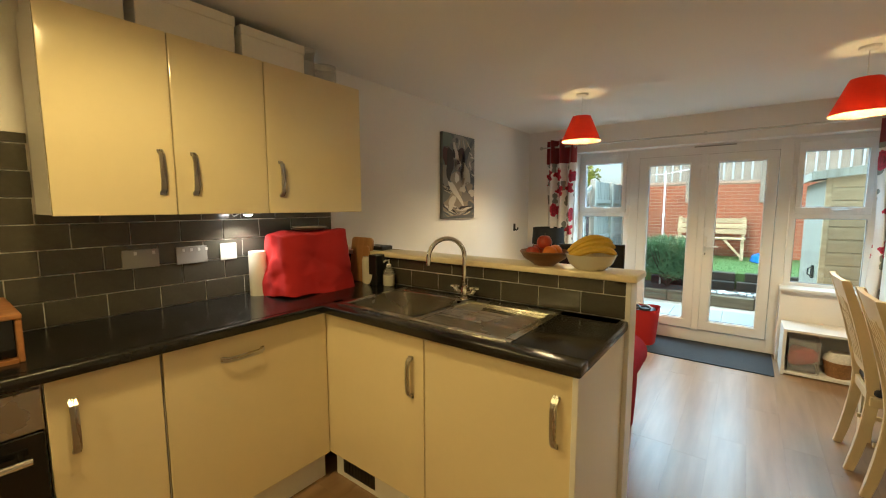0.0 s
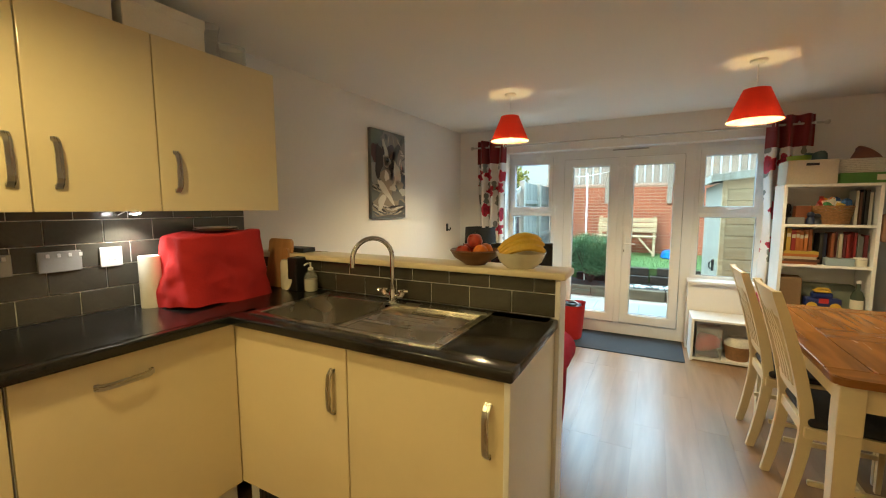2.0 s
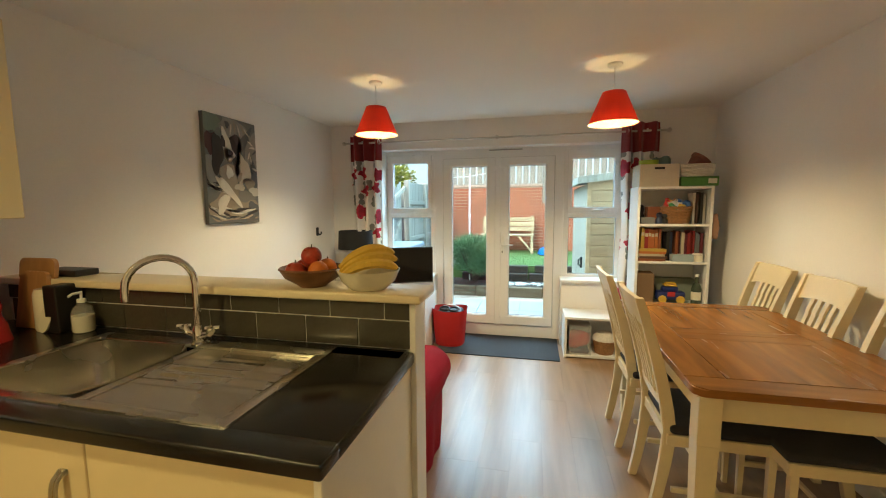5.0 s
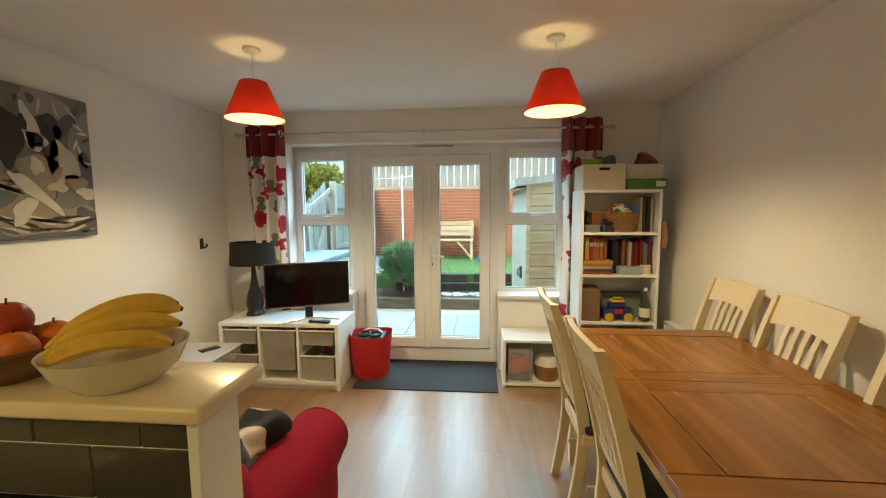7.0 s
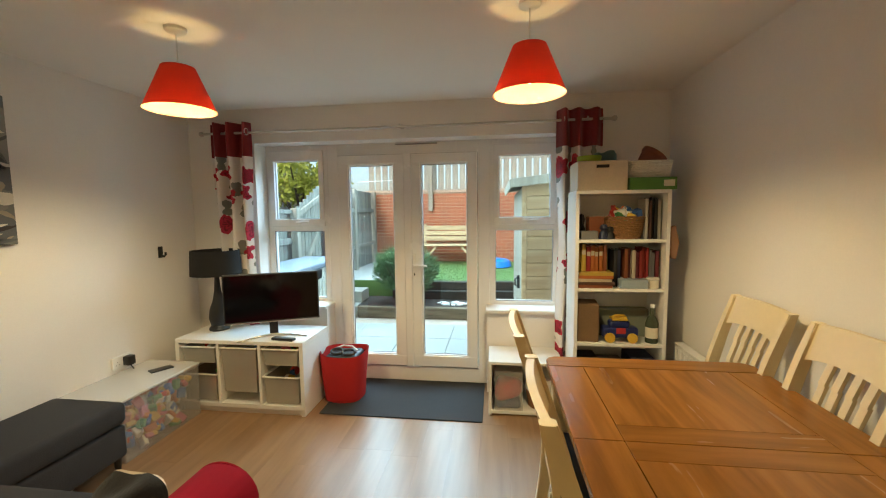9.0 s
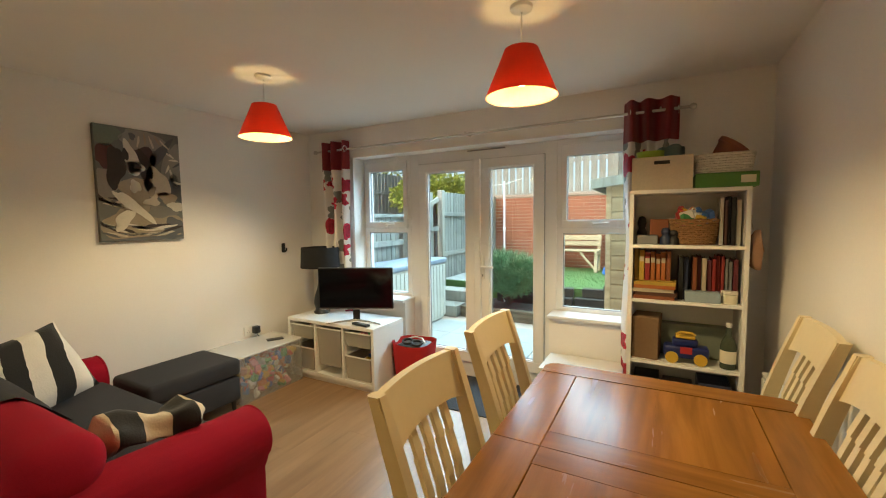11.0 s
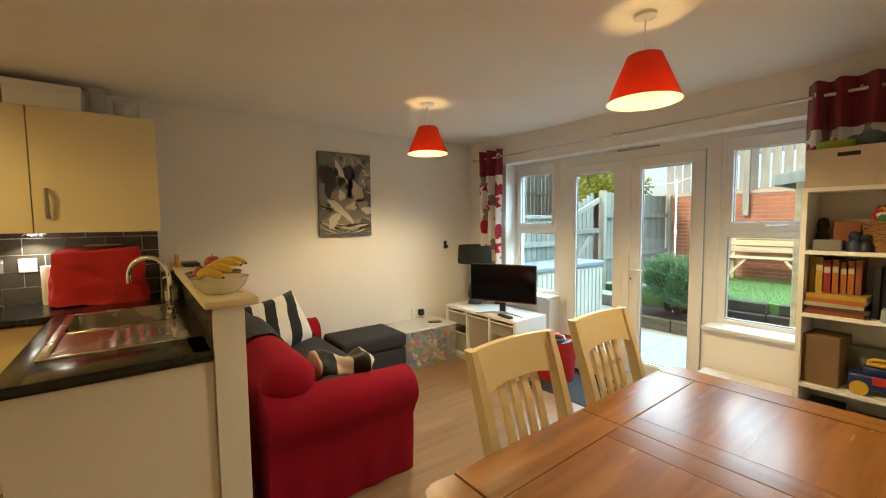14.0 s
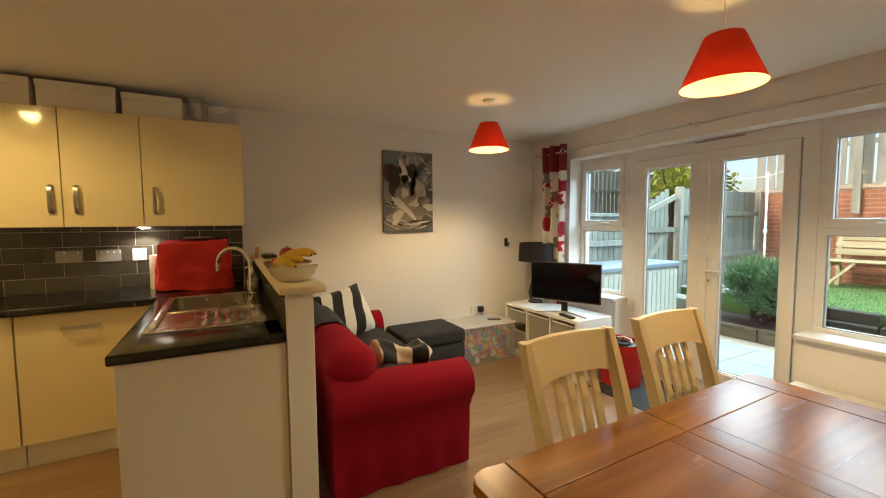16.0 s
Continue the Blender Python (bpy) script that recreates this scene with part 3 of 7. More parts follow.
# ---------------- kitchen ----------------
def handle(parent, m, length=0.18):
    """A bowed flat steel pull on two feet, standing along local z, out along local x."""
    h = length / 2
    pts = [(0.004 + 0.026 * (1 - (2 * k / 10 - 1) ** 4) ** 0.6, 0, -h + length * k / 10) for k in range(11)]
    p = Part()
    for a, b in zip(pts, pts[1:]):
        dz, dx = b[2] - a[2], b[0] - a[0]
        t = math.atan2(dx, dz)
        p.box(-0.003, 0.003, -0.011, 0.011, -math.hypot(dx, dz) / 2 - 0.001, math.hypot(dx, dz) / 2 + 0.001, 0, 1, Matrix.Translation(((a[0] + b[0]) / 2, 0, (a[2] + b[2]) / 2)) @ Matrix.Rotation(t, 4, "Y"))
    p.box(0, 0.012, -0.011, 0.011, -h - 0.002, -h + 0.014, 0.002, 1).box(0, 0.012, -0.011, 0.011, h - 0.014, h + 0.002, 0.002, 1)
    return p.done("handle", M_STEEL, parent, m, label="bowed brushed steel handle")


def base_unit(x, y, wide, depth, turn, pulls, label, z1=0.918, top=0.917):
    """A base cabinet on a plinth: local x runs along its front, local -y is its front."""
    c = base("base_cabinet", (x, y, 0), label, "cabinet", "kitchen base cabinets", turn)
    Part().box(0.001, wide - 0.001, 0.021, depth, 0.15, top).done("body", M_CARC, c)
    dr = Part().box(0.002, wide - 0.002, 0, 0.019, 0.152, z1 - 0.006, 0.003, 2).done("door", M_GLOSS, c)
    Part().box(0, wide, 0.05, 0.066, 0, 0.149).done("plinth", M_CARC, c)
    for hx, hz, flat in pulls:
        mm = Matrix.Translation((hx, 0, hz)) @ Matrix.Rotation(radians(-90), 4, "Z")
        if flat:
            mm = mm @ Matrix.Rotation(radians(90), 4, "X")
        handle(dr, mm)
    return c


FX, FY = -1.30, 1.655
# left run, fronts face +x (local x runs along +y after a quarter turn)
base_unit(FX, 0.615, 0.310, 0.56, 90, ((0.061, 0.75, False),), "cream gloss base cabinet under black worktop")
base_unit(FX, 0.930, 0.722, 0.56, 90, ((0.293, 0.822, True),), "cream gloss integrated appliance door with flat handle")
# sink side, fronts face -y
base_unit(FX - 0.0165, FY, 0.6645, 0.57, 0, ((0.597, 0.722, False),), "cream gloss sink cabinet under black worktop", top=0.75)
base_unit(-0.650, FY, 0.628, 0.57, 0, ((0.572, 0.735, False),), "cream gloss cabinet at end of worktop")
Part_end = Part().box(-0.020, 0.0, 1.63, 2.219, 0, 0.919, 0.002, 1)
tagged(Part_end.done("end_panel", M_CARC), "cream cabinet end panel of sink run", "panel")
vg = base("plinth_vent", (FX - 0.0165 + 0.06, FY + 0.046, 0.03), "black slotted vent in white plinth", "vent")
Part().box(0, 0.24, 0, 0.003, 0, 0.09, 0.001, 1).done("frame", M_BLACK, vg)
for k in range(9):
    Part().box(0.012 + 0.0245 * k, 0.026 + 0.0245 * k, -0.003, 0.001, 0.01, 0.08, 0.001, 1).done("slat", M_BLACK, vg)
# oven
ov = base("oven", (FX, 0.012, 0), "built-in steel oven with black glass door", "oven", turn=90)
Part().box(0, 0.6, 0.02, 0.55, 0.15, 0.915).done("body", M_CARC, ov)
Part().box(0.002, 0.598, -0.004, 0.019, 0.77, 0.902, 0.003, 1).done("control_panel", M_STEEL, ov)
dr = Part().box(0.002, 0.598, -0.004, 0.019, 0.17, 0.765, 0.003, 1).done("door", M_BLKGLASS, ov)
Part().tube([(0.06, -0.004, 0.70), (0.06, -0.045, 0.70)], 0.008).tube([(0.54, -0.004, 0.70), (0.54, -0.045, 0.70)], 0.008).tube([(0.04, -0.045, 0.70), (0.56, -0.045, 0.70)], 0.011, 12).done("handle", M_CHROME, dr, smooth=True)
for kx in (0.12, 0.3, 0.48):
    Part().spin([(0.0, 0.026), (0.018, 0.026), (0.021, 0.0)], 16, m=Matrix.Translation((kx, -0.004, 0.825)) @ Matrix.Rotation(radians(90), 4, "X")).done("knob", M_CHROME, ov, smooth=True)
Part().box(0, 0.6, 0.05, 0.066, 0, 0.149).done("plinth", M_CARC, ov)
base_unit(FX, -0.60, 0.606, 0.56, 90, ((0.55, 0.76, False),), "cream gloss base cabinet under black worktop")
# worktop with a cut-out for the sink
p = Part()
zt = 0.96
p.box(XL + 0.001, -1.305, -0.62, 2.242, 0.92, zt).box(-1.306, -1.262, -0.62, 1.76, 0.9201, zt, 0.008, 3)
p.box(-1.30, 0.012, 1.608, 1.690, 0.9202, zt, 0.008, 3).box(-0.275, 0.012, 1.682, 2.221, 0.9201, zt, 0.006, 2).box(-1.307, -0.02, 2.155, 2.235, 0.9201, zt).box(-1.306, -1.222, 1.69, 2.156, 0.9201, zt)
tagged(p.done("worktop", M_WORK, smooth=True), "black speckled laminate worktop, L-shaped", "worktop")
# sink
sk = base("sink", (-1.236, 1.678, zt), "steel inset sink with ribbed drainer", "sink")
W, D = 0.972, 0.492
p = Part()
p.box(0, W, 0, 0.035, -0.006, 0.005, 0.003, 2).box(0, W, D - 0.06, D, -0.006, 0.005, 0.003, 2).box(0, 0.04, 0.03, D - 0.05, -0.006, 0.005, 0.003, 2).box(W - 0.035, W, 0.03, D - 0.05, -0.006, 0.005, 0.003, 2)
p.box(0.475, 0.505, 0.03, D - 0.05, -0.009, -0.0015, 0.002, 1)
p.done("rim", M_SINK, sk, smooth=True)
p = Part()


def bowl_at(u, v):
    a = 2 * math.pi * u
    k = min(1.0, v * 1.6)
    r = 1.0 if v < 0.62 else 1.0 - 0.97 * (v - 0.62) / 0.38
    ex, ey = 0.214 * r, 0.203 * r
    cs, sn = math.cos(a), math.sin(a)
    q = 1 / max((abs(cs) ** 6 + abs(sn) ** 6) ** (1 / 6), 1e-6)
    dep = -0.16 * (1 - (1 - k) ** 2.0) if v < 0.62 else -0.16 - 0.006 * (v - 0.62)
    return Vector((0.256 + ex * cs * q * (1 - 0.06 * k), 0.236 + ey * sn * q * (1 - 0.06 * k), dep))


p.sheet(bowl_at, 48, 16)
p.done("bowl", M_SINK, sk, smooth=True)
p = Part().sheet(lambda u, v: Vector((0.500 + 0.440 * u, 0.032 + 0.402 * v, -0.006 + 0.006 * math.cos(2 * math.pi * 8 * v) * min(1, 8 * (1 - abs(2 * u - 1))) * max(0, min(1, 5 * (v - 0.3), 5 * (0.9 - v))))), 12, 96)
p.done("drainer", M_SINK, sk, smooth=True)
Part().spin([(0.0, -0.163), (0.032, -0.163), (0.038, -0.159)], 20, (0.256, 0.236, 0)).done("waste", M_CHROME, sk, smooth=True)
# tap
tp = base("tap", (-0.765, 2.125, zt + 0.005), "chrome swan-neck mixer tap with cross handles", "tap")
p = Part().spin([(0.0, 0.0), (0.027, 0.0), (0.027, 0.006), (0.020, 0.012), (0.019, 0.055), (0.014, 0.07), (0.0, 0.07)], 20)
p.tube([(0, 0, 0.06), (0, 0, 0.22)] + [(-0.052 * k, -0.084 * k, 0.225 + z) for k, z in ((1 + math.cos(a), 0.098 * math.sin(a)) for a in (math.pi * (1 - j / 12) for j in range(1, 13)))] + [(-0.104, -0.168, 0.19)], 0.0115, 12)
p.done("spout", M_CHROME, tp, smooth=True)
for s in (-1, 1):
    p = Part().tube([(0, 0, 0.03), (0.045 * s, 0, 0.042)], 0.011, 10).tube([(0.045 * s, 0, 0.04), (0.06 * s, 0, 0.062)], [0.014, 0.016], 10)
    c = Vector((0.06 * s, 0, 0.064))
    for a in (0.4, 1.97):
        p.tube([c - Vector((0.024 * math.cos(a), 0.024 * math.sin(a), 0)), c + Vector((0.024 * math.cos(a), 0.024 * math.sin(a), 0))], 0.006, 8)
    p.done("handle", M_CHROME, tp, smooth=True)
# wall cabinets
def wall_unit(y0, y1, hy):
    c = base("wall_cabinet", (-1.56, y0, 1.42), "cream gloss wall cabinet above tiled splashback", "cabinet", "kitchen wall cabinets", 90)
    w = y1 - y0
    Part().box(0.0005, w - 0.0005, 0.021, 0.306, 0, 0.742).done("body", M_CARC, c)
    dr = Part().box(0.0015, w - 0.0015, 0, 0.019, -0.004, 0.742, 0.003, 2).done("door", M_GLOSS, c)
    handle(dr, Matrix.Translation((hy, 0, 0.172)) @ Matrix.Rotation(radians(-90), 4, "Z"), 0.18)


wall_unit(0.716, 1.108, 0.340)
wall_unit(1.110, 1.522, 0.071)
wall_unit(1.524, 2.139, 0.067)
# small lamp under the cabinets
ul = base("under_cabinet_light", (-1.72, 1.49, 1.42), "small round downlight under wall cabinet, lit", "light")
Part().spin([(0.0, 0.0), (0.026, 0.0), (0.026, -0.012), (0.022, -0.013)], 24).done("housing", M_STEEL, ul, smooth=True)
Part().spin([(0.022, -0.0125), (0.019, -0.017), (0.010, -0.020), (0.0, -0.021)], 20).done("lens", M_LED, ul, smooth=True)
Part().tube([(-0.02, -0.03, -0.004), (-0.045, -0.05, -0.022), (-0.08, -0.045, -0.012), (-0.12, -0.03, -0.004)], 0.0025, 6).done("wire", M_PLASTIC, ul, smooth=True)
lamp("under_cabinet_lamp", "SPOT", UNDER, (1.0, 0.9, 0.74), look((-1.755, 1.49, 1.38), (-1.835, 1.47, 0.93)), 0.012, radians(125))
# single ceiling spotlights over the kitchen floor, all out of view
# only the second is known, by its reflection; the others are added fill
for x, y, share in ((-0.75, -0.70, 1.0), (-0.85, 0.78, 0.8), (0.25, -0.30, 0.5)):
    sb = base("ceiling_spotlight", (x, y, ZC), "unseen single steel ceiling spotlight, lit", "light", "kitchen spotlights")
    Part().spin([(0.0, 0.0), (0.045, 0.0), (0.043, -0.018), (0.0, -0.02)], 24).done("mount", M_STEEL, sb, smooth=True)
    Part().tube([(0, 0, -0.018), (0, 0, -0.05)], 0.008).spin([(0.0, -0.04), (0.026, -0.042), (0.034, -0.07), (0.036, -0.11), (0.031, -0.11)], 20).done("head", M_STEEL, sb, smooth=True)
    Part().spin([(0.0, -0.106), (0.031, -0.106)], 20).done("lens", M_BULB, sb)
    lamp("kitchen_spot", "SPOT", SPOT * share, (1.0, 0.72, 0.27), Matrix.Translation((x, y, ZC - 0.114)), 0.05, radians(175))

# things on the wall cabinets
def lidded_box(x0, x1, y0, y1, z0, z1):
    b = base("storage_box", ((x0 + x1) / 2, (y0 + y1) / 2, z0), "white storage box on top of wall cabinets", "box", "boxes on the wall cabinets")
    w, dd, h = (x1 - x0) / 2, (y1 - y0) / 2, z1 - z0
    Part().box(-w + 0.004, w - 0.004, -dd + 0.004, dd - 0.004, 0, h - 0.04, 0.003, 1).done("body", M_PAPER, b)
    Part().box(-w, w, -dd, dd, h - 0.045, h, 0.004, 2).done("lid", M_PAPER, b)


lidded_box(-1.84, -1.585, 0.72, 0.985, 2.162, 2.335)
lidded_box(-1.84, -1.575, 1.01, 1.405, 2.162, 2.330)
lidded_box(-1.84, -1.575, 1.43, 1.775, 2.162, 2.310)
v = base("vase", (-1.66, 1.845, 2.162), "clear glass vase on top of wall cabinet", "vase")
Part().spin([(0.0, 0.0), (0.035, 0.0), (0.045, 0.06), (0.038, 0.12), (0.05, 0.17), (0.047, 0.17), (0.035, 0.12), (0.041, 0.06), (0.0, 0.008)], 24).done("body", M_VASE, v, smooth=True)
v = base("glass_jar", (-1.70, 1.99, 2.162), "clear glass jar on top of wall cabinet", "jar")
Part().spin([(0.0, 0.0), (0.065, 0.0), (0.07, 0.02), (0.07, 0.12), (0.066, 0.12), (0.066, 0.02), (0.0, 0.008)], 24).done("body", M_VASE, v, smooth=True)
# sockets over the worktop
def socket(y0, y1, z0, z1, gangs, wall="west", x=XL, label="white double wall socket", face=None):
    s = base("wall_socket", (x, (y0 + y1) / 2, (z0 + z1) / 2), label, "socket", "wall sockets")
    w, h = (y1 - y0) / 2, (z1 - z0) / 2
    Part().box(0.0095 if z0 > 0.9 else 0, 0.019, -w, w, -h, h, 0.003, 2).done("plate", face or M_PLASTIC, s)
    for g in range(gangs):
        c = -w + (2 * g + 1) * w / gangs
        Part().box(0.0188, 0.022, c + 0.008, c + 0.02, 0.018, 0.034, 0.001, 1).done("switch", M_PLASTIC, s)
    p = Part()
    for g in range(gangs):
        c = -w + (2 * g + 1) * w / gangs
        for dy, dz in ((0, 0.008), (-0.011, -0.013), (0.011, -0.013)):
            p.box(0.0188, 0.0195, c + dy - 0.003, c + dy + 0.003, dz - 0.003, dz + 0.003)
    p.done("pin_holes", M_PIN, s, kind="stuff")


socket(0.973, 1.117, 1.165, 1.252, 2, label="pale grey double wall socket over worktop", face=M_SOCK)
socket(1.189, 1.333, 1.163, 1.25, 4, label="pale grey four-gang switch plate over worktop", face=M_SOCK)
socket(1.398, 1.484, 1.163, 1.252, 1, label="white single switched socket over worktop")
socket(3.02, 3.16, 0.40, 0.485, 2)
socket(4.36, 4.50, 0.42, 0.505, 2)
# bread bin
bb = base("bread_bin", (-1.60, 0.38, zt), "brown wooden bread bin on black worktop", "bread bin")
Part().box(-0.19, 0.19, -0.22, 0.22, 0.14, 0.158, 0.004, 2).box(-0.19, 0.185, 0.204, 0.219, 0.0, 0.14, 0.003, 1).box(-0.19, 0.185, -0.219, -0.204, 0.0, 0.14, 0.003, 1).box(-0.19, -0.175, -0.204, 0.204, 0, 0.14).box(-0.175, 0.185, -0.204, 0.204, 0.0, 0.012).done("body", M_BREAD, bb)
fl = Part().box(0.150, 0.160, -0.203, 0.203, 0.014, 0.138, 0.002, 1).done("flap", M_BLKGLASS, bb)
Part().tube([(0.16, -0.10, 0.05), (0.185, -0.10, 0.05), (0.185, 0.10, 0.05), (0.16, 0.10, 0.05)], 0.006, 8).done("handle", M_CHROME, fl, smooth=True)
# kitchen roll
kr = base("kitchen_roll", (-1.765, 1.555, zt), "white kitchen paper roll on worktop", "paper roll")
Part().spin([(0.018, 0.0), (0.046, 0.0), (0.047, 0.004), (0.047, 0.241), (0.046, 0.245), (0.018, 0.245), (0.018, 0.0)], 32).done("roll", M_PAPER, kr, smooth=True)
# mixer under a red cover
mc = base("mixer_cover", (-1.655, 1.80, zt), "bright red cloth cover over a stand mixer", "mixer cover")


def cover_at(u, v):
    a = 2 * math.pi * u
    cs, sn = math.cos(a), math.sin(a)
    q = 1 / (abs(cs) ** 7 + abs(sn) ** 7) ** (1 / 7)
    if v < 0.72:
        k = v / 0.72
        sx, sy, z = 0.152 - 0.036 * k, 0.246 - 0.040 * k, 0.335 * k
        q *= 1 + 0.022 * (1 - k) * math.sin(7 * a) + 0.012 * math.sin(9 * a + 5 * k)
        # folds that run slantwise across the cloth, and a crease pinched into the front
        f1 = math.sin(9.0 * (0.55 * sn * cs + 0.9 * k) + 2.2 * sn)
        q *= 1 + 0.030 * f1 * math.sin(math.pi * k) - 0.045 * math.exp(-((k - 0.55 + 0.35 * sn) / 0.07) ** 2) * (1 if cs > 0 else 0.3) * math.sin(math.pi * k)
    else:
        k = (v - 0.72) / 0.28
        c = math.cos(k * math.pi / 2)
        sx, sy, z = 0.116 * c ** 0.5, 0.206 * c ** 0.42, 0.335 + 0.016 * math.sin(k * math.pi / 2) + 0.012 * sn * (1 - k)
    return Vector((sx * cs * q, sy * sn * q + 0.012 * z, z))


p = Part().sheet(cover_at, 96, 44).wobble(0.020, 4.5, 3.0).wobble(0.012, 10).wobble(0.004, 24)
p.done("cover", M_REDCLOTH, mc, smooth=True)
pl = base("plate_stack", (-1.67, 1.83, zt + 0.352), "stack of plates on the red cover", "plates")
Part().spin([(0.0, 0.0), (0.06, 0.0), (0.105, 0.008), (0.107, 0.011), (0.06, 0.005), (0.0, 0.005)], 28).done("plate", M_BOWLW, pl, smooth=True)
Part().spin([(0.0, 0.008), (0.055, 0.008), (0.098, 0.018), (0.10, 0.021), (0.055, 0.012), (0.0, 0.012)], 28).done("plate", M_CERAM, pl, smooth=True)
# boards leaning in the corner
for x, y, h, w, tilt, mm, lab in ((-1.655, 2.192, 0.285, 0.20, -7, M_BOARD, "brown wooden chopping board leaning in the corner"), (-1.625, 2.155, 0.235, 0.15, -9, M_BOARD, "small wooden chopping board leaning in the corner")):
    cb = base("chopping_board", (x, y, zt + 0.0015), lab, "board", "chopping boards")
    o = arc(w / 2 - 0.03, h - 0.03, 0.03, 0, 90, 5) + arc(-w / 2 + 0.03, h - 0.03, 0.03, 90, 180, 5) + [(-w / 2, 0), (w / 2, 0)]
    Part().slab(o, -0.008, 0.008, Matrix.Rotation(radians(tilt), 4, "X") @ Matrix.Rotation(radians(90), 4, "X")).done("board", mm, cb)
sr = base("spoon_rest", (-1.50, 2.115, zt + 0.001), "white oval spoon rest leaning on carton", "spoon rest")
Part().slab([(0.028 * math.cos(2 * math.pi * k / 22), 0.062 + 0.062 * math.sin(2 * math.pi * k / 22)) for k in range(22)], -0.004, 0.004, Matrix.Rotation(radians(82), 4, "X") @ Matrix.Rotation(radians(-14), 4, "Z")).done("rest", M_CERAM, sr)
jr = base("storage_jar", (-1.535, 2.16, zt), "pale jar with cork lid on worktop", "jar")
Part().spin([(0.0, 0.0), (0.036, 0.0), (0.04, 0.008), (0.04, 0.15), (0.033, 0.17), (0.0, 0.17)], 20).done("body", M_CERAM, jr, smooth=True)
kb = base("knife_block", (-1.455, 2.17, zt), "black knife block on worktop", "knife block")
Part().box(-0.035, 0.035, -0.05, 0.05, 0, 0.19, 0.006, 2).done("block", M_BLACK, kb)
so = base("soap_bottle", (-1.355, 2.165, zt), "clear pump soap bottle beside sink", "bottle")
Part().spin([(0.0, 0.0), (0.034, 0.0), (0.038, 0.008), (0.038, 0.075), (0.03, 0.10), (0.014, 0.115), (0.014, 0.12), (0.0, 0.12)], 20).done("body", M_VASE, so, smooth=True)
Part().spin([(0.0, 0.002), (0.033, 0.003), (0.036, 0.01), (0.036, 0.068), (0.0, 0.069)], 20).done("liquid", M_CERAM, so, smooth=True)
Part().spin([(0.0, 0.12), (0.015, 0.12), (0.015, 0.135), (0.005, 0.136), (0.005, 0.165), (0.0, 0.165)], 14).tube([(0, 0, 0.16), (0.0, -0.03, 0.16), (0, -0.045, 0.152)], 0.005, 8).done("pump", M_PLASTIC, so, smooth=True)

# fruit on the ledge
ZL = 1.161
fb = base("fruit_bowl", (-0.40, 2.29, ZL), "round brown wooden fruit bowl on cream ledge", "bowl")
Part().spin([(0.0, 0.0), (0.05, 0.0), (0.055, 0.006), (0.10, 0.035), (0.118, 0.065), (0.121, 0.066), (0.116, 0.072), (0.112, 0.068), (0.092, 0.04), (0.045, 0.014), (0.0, 0.012)], 40).done("bowl", M_BOWLW, fb, smooth=True)


def fruit(name, x, y, z, r, mm, label, dent):
    o = base(name, (x, y, z - r), label, "fruit", "fruit in the brown bowl", 40 * x)
    pr = []
    for k in range(15):
        a = math.pi * k / 14
        rr = r * math.sin(a) * (1 + 0.04 * math.cos(a))
        pr.append((rr, r - r * math.cos(a) * (1 - dent * math.exp(-(rr / (0.3 * r)) ** 2))))
    Part().spin(pr, 22).done("skin", mm, o, smooth=True)
    Part().tube([(0, 0, 2 * r - 0.3 * r * dent - 0.006), (0.003, 0, 2 * r + 0.006)], 0.002, 6).done("stalk", M_TIP, o)


for x, y, z, r, mm, lab, dn in ((-0.445, 2.315, 0.062, 0.037, M_APPLE, "red apple", 0.25), (-0.36, 2.26, 0.062, 0.036, M_ORANGE, "ripe orange", 0.04), (-0.44, 2.24, 0.060, 0.036, M_APPLE, "red apple", 0.25), (-0.365, 2.335, 0.062, 0.036, M_ORANGE, "ripe orange", 0.04), (-0.40, 2.285, 0.112, 0.037, M_APPLE, "red apple", 0.25)):
    fruit("apple" if mm is M_APPLE else "orange", x, y, ZL + z, r, mm, lab + " in a brown wooden bowl", dn)
bw = base("banana_bowl", (-0.174, 2.282, ZL), "round cream ceramic bowl on the ledge", "bowl")
Part().spin([(0.0, 0.0), (0.062, 0.0), (0.067, 0.004), (0.094, 0.028), (0.111, 0.066), (0.113, 0.070), (0.108, 0.069), (0.090, 0.033), (0.055, 0.013), (0.0, 0.011)], 48).done("bowl", M_CERAM, bw, smooth=True)
bn = base("banana_bunch", (-0.174, 2.282, ZL + 0.011), "bunch of ripe yellow bananas in a cream bowl", "fruit", turn=34)
for off, lift, reach in ((-0.066, -0.004, -0.01), (-0.024, 0.020, 0.0), (0.018, 0.040, 0.0), (0.056, 0.044, -0.01)):
    pts, rad = [], []
    for j in range(17):
        u = j / 16
        # from the joined stalks low at one rim, up over the bowl to free tips at the other
        x = -0.088 + (0.186 + reach) * u
        pts.append(Vector((x, off * (0.42 + 0.58 * min(1, 1.9 * u)) - 0.012 * math.sin(math.pi * u), 0.034 + 0.5 * lift + 0.058 * math.sin(math.pi * min(1, 0.12 + 0.66 * u)) + 0.5 * lift * u)))
        e = min(j, 16 - j)
        rad.append((0.007, 0.012, 0.0150, 0.0164, 0.0168)[min(e, 4)])
    Part().tube(pts, rad, 7).done("banana", M_BANANA, bn, smooth=True)
    Part().tube([pts[0] + (pts[0] - pts[1]) * 1.0, pts[0]], [0.006, 0.0085], 7).done("stalk", M_BANANA, bn)
    Part().tube([pts[-1], pts[-1] + (pts[-1] - pts[-2]) * 0.4], [0.006, 0.004], 7).done("tip", M_TIP, bn)
rm = base("black_case", (-1.60, 2.30, ZL), "flat black case on the cream ledge", "case")
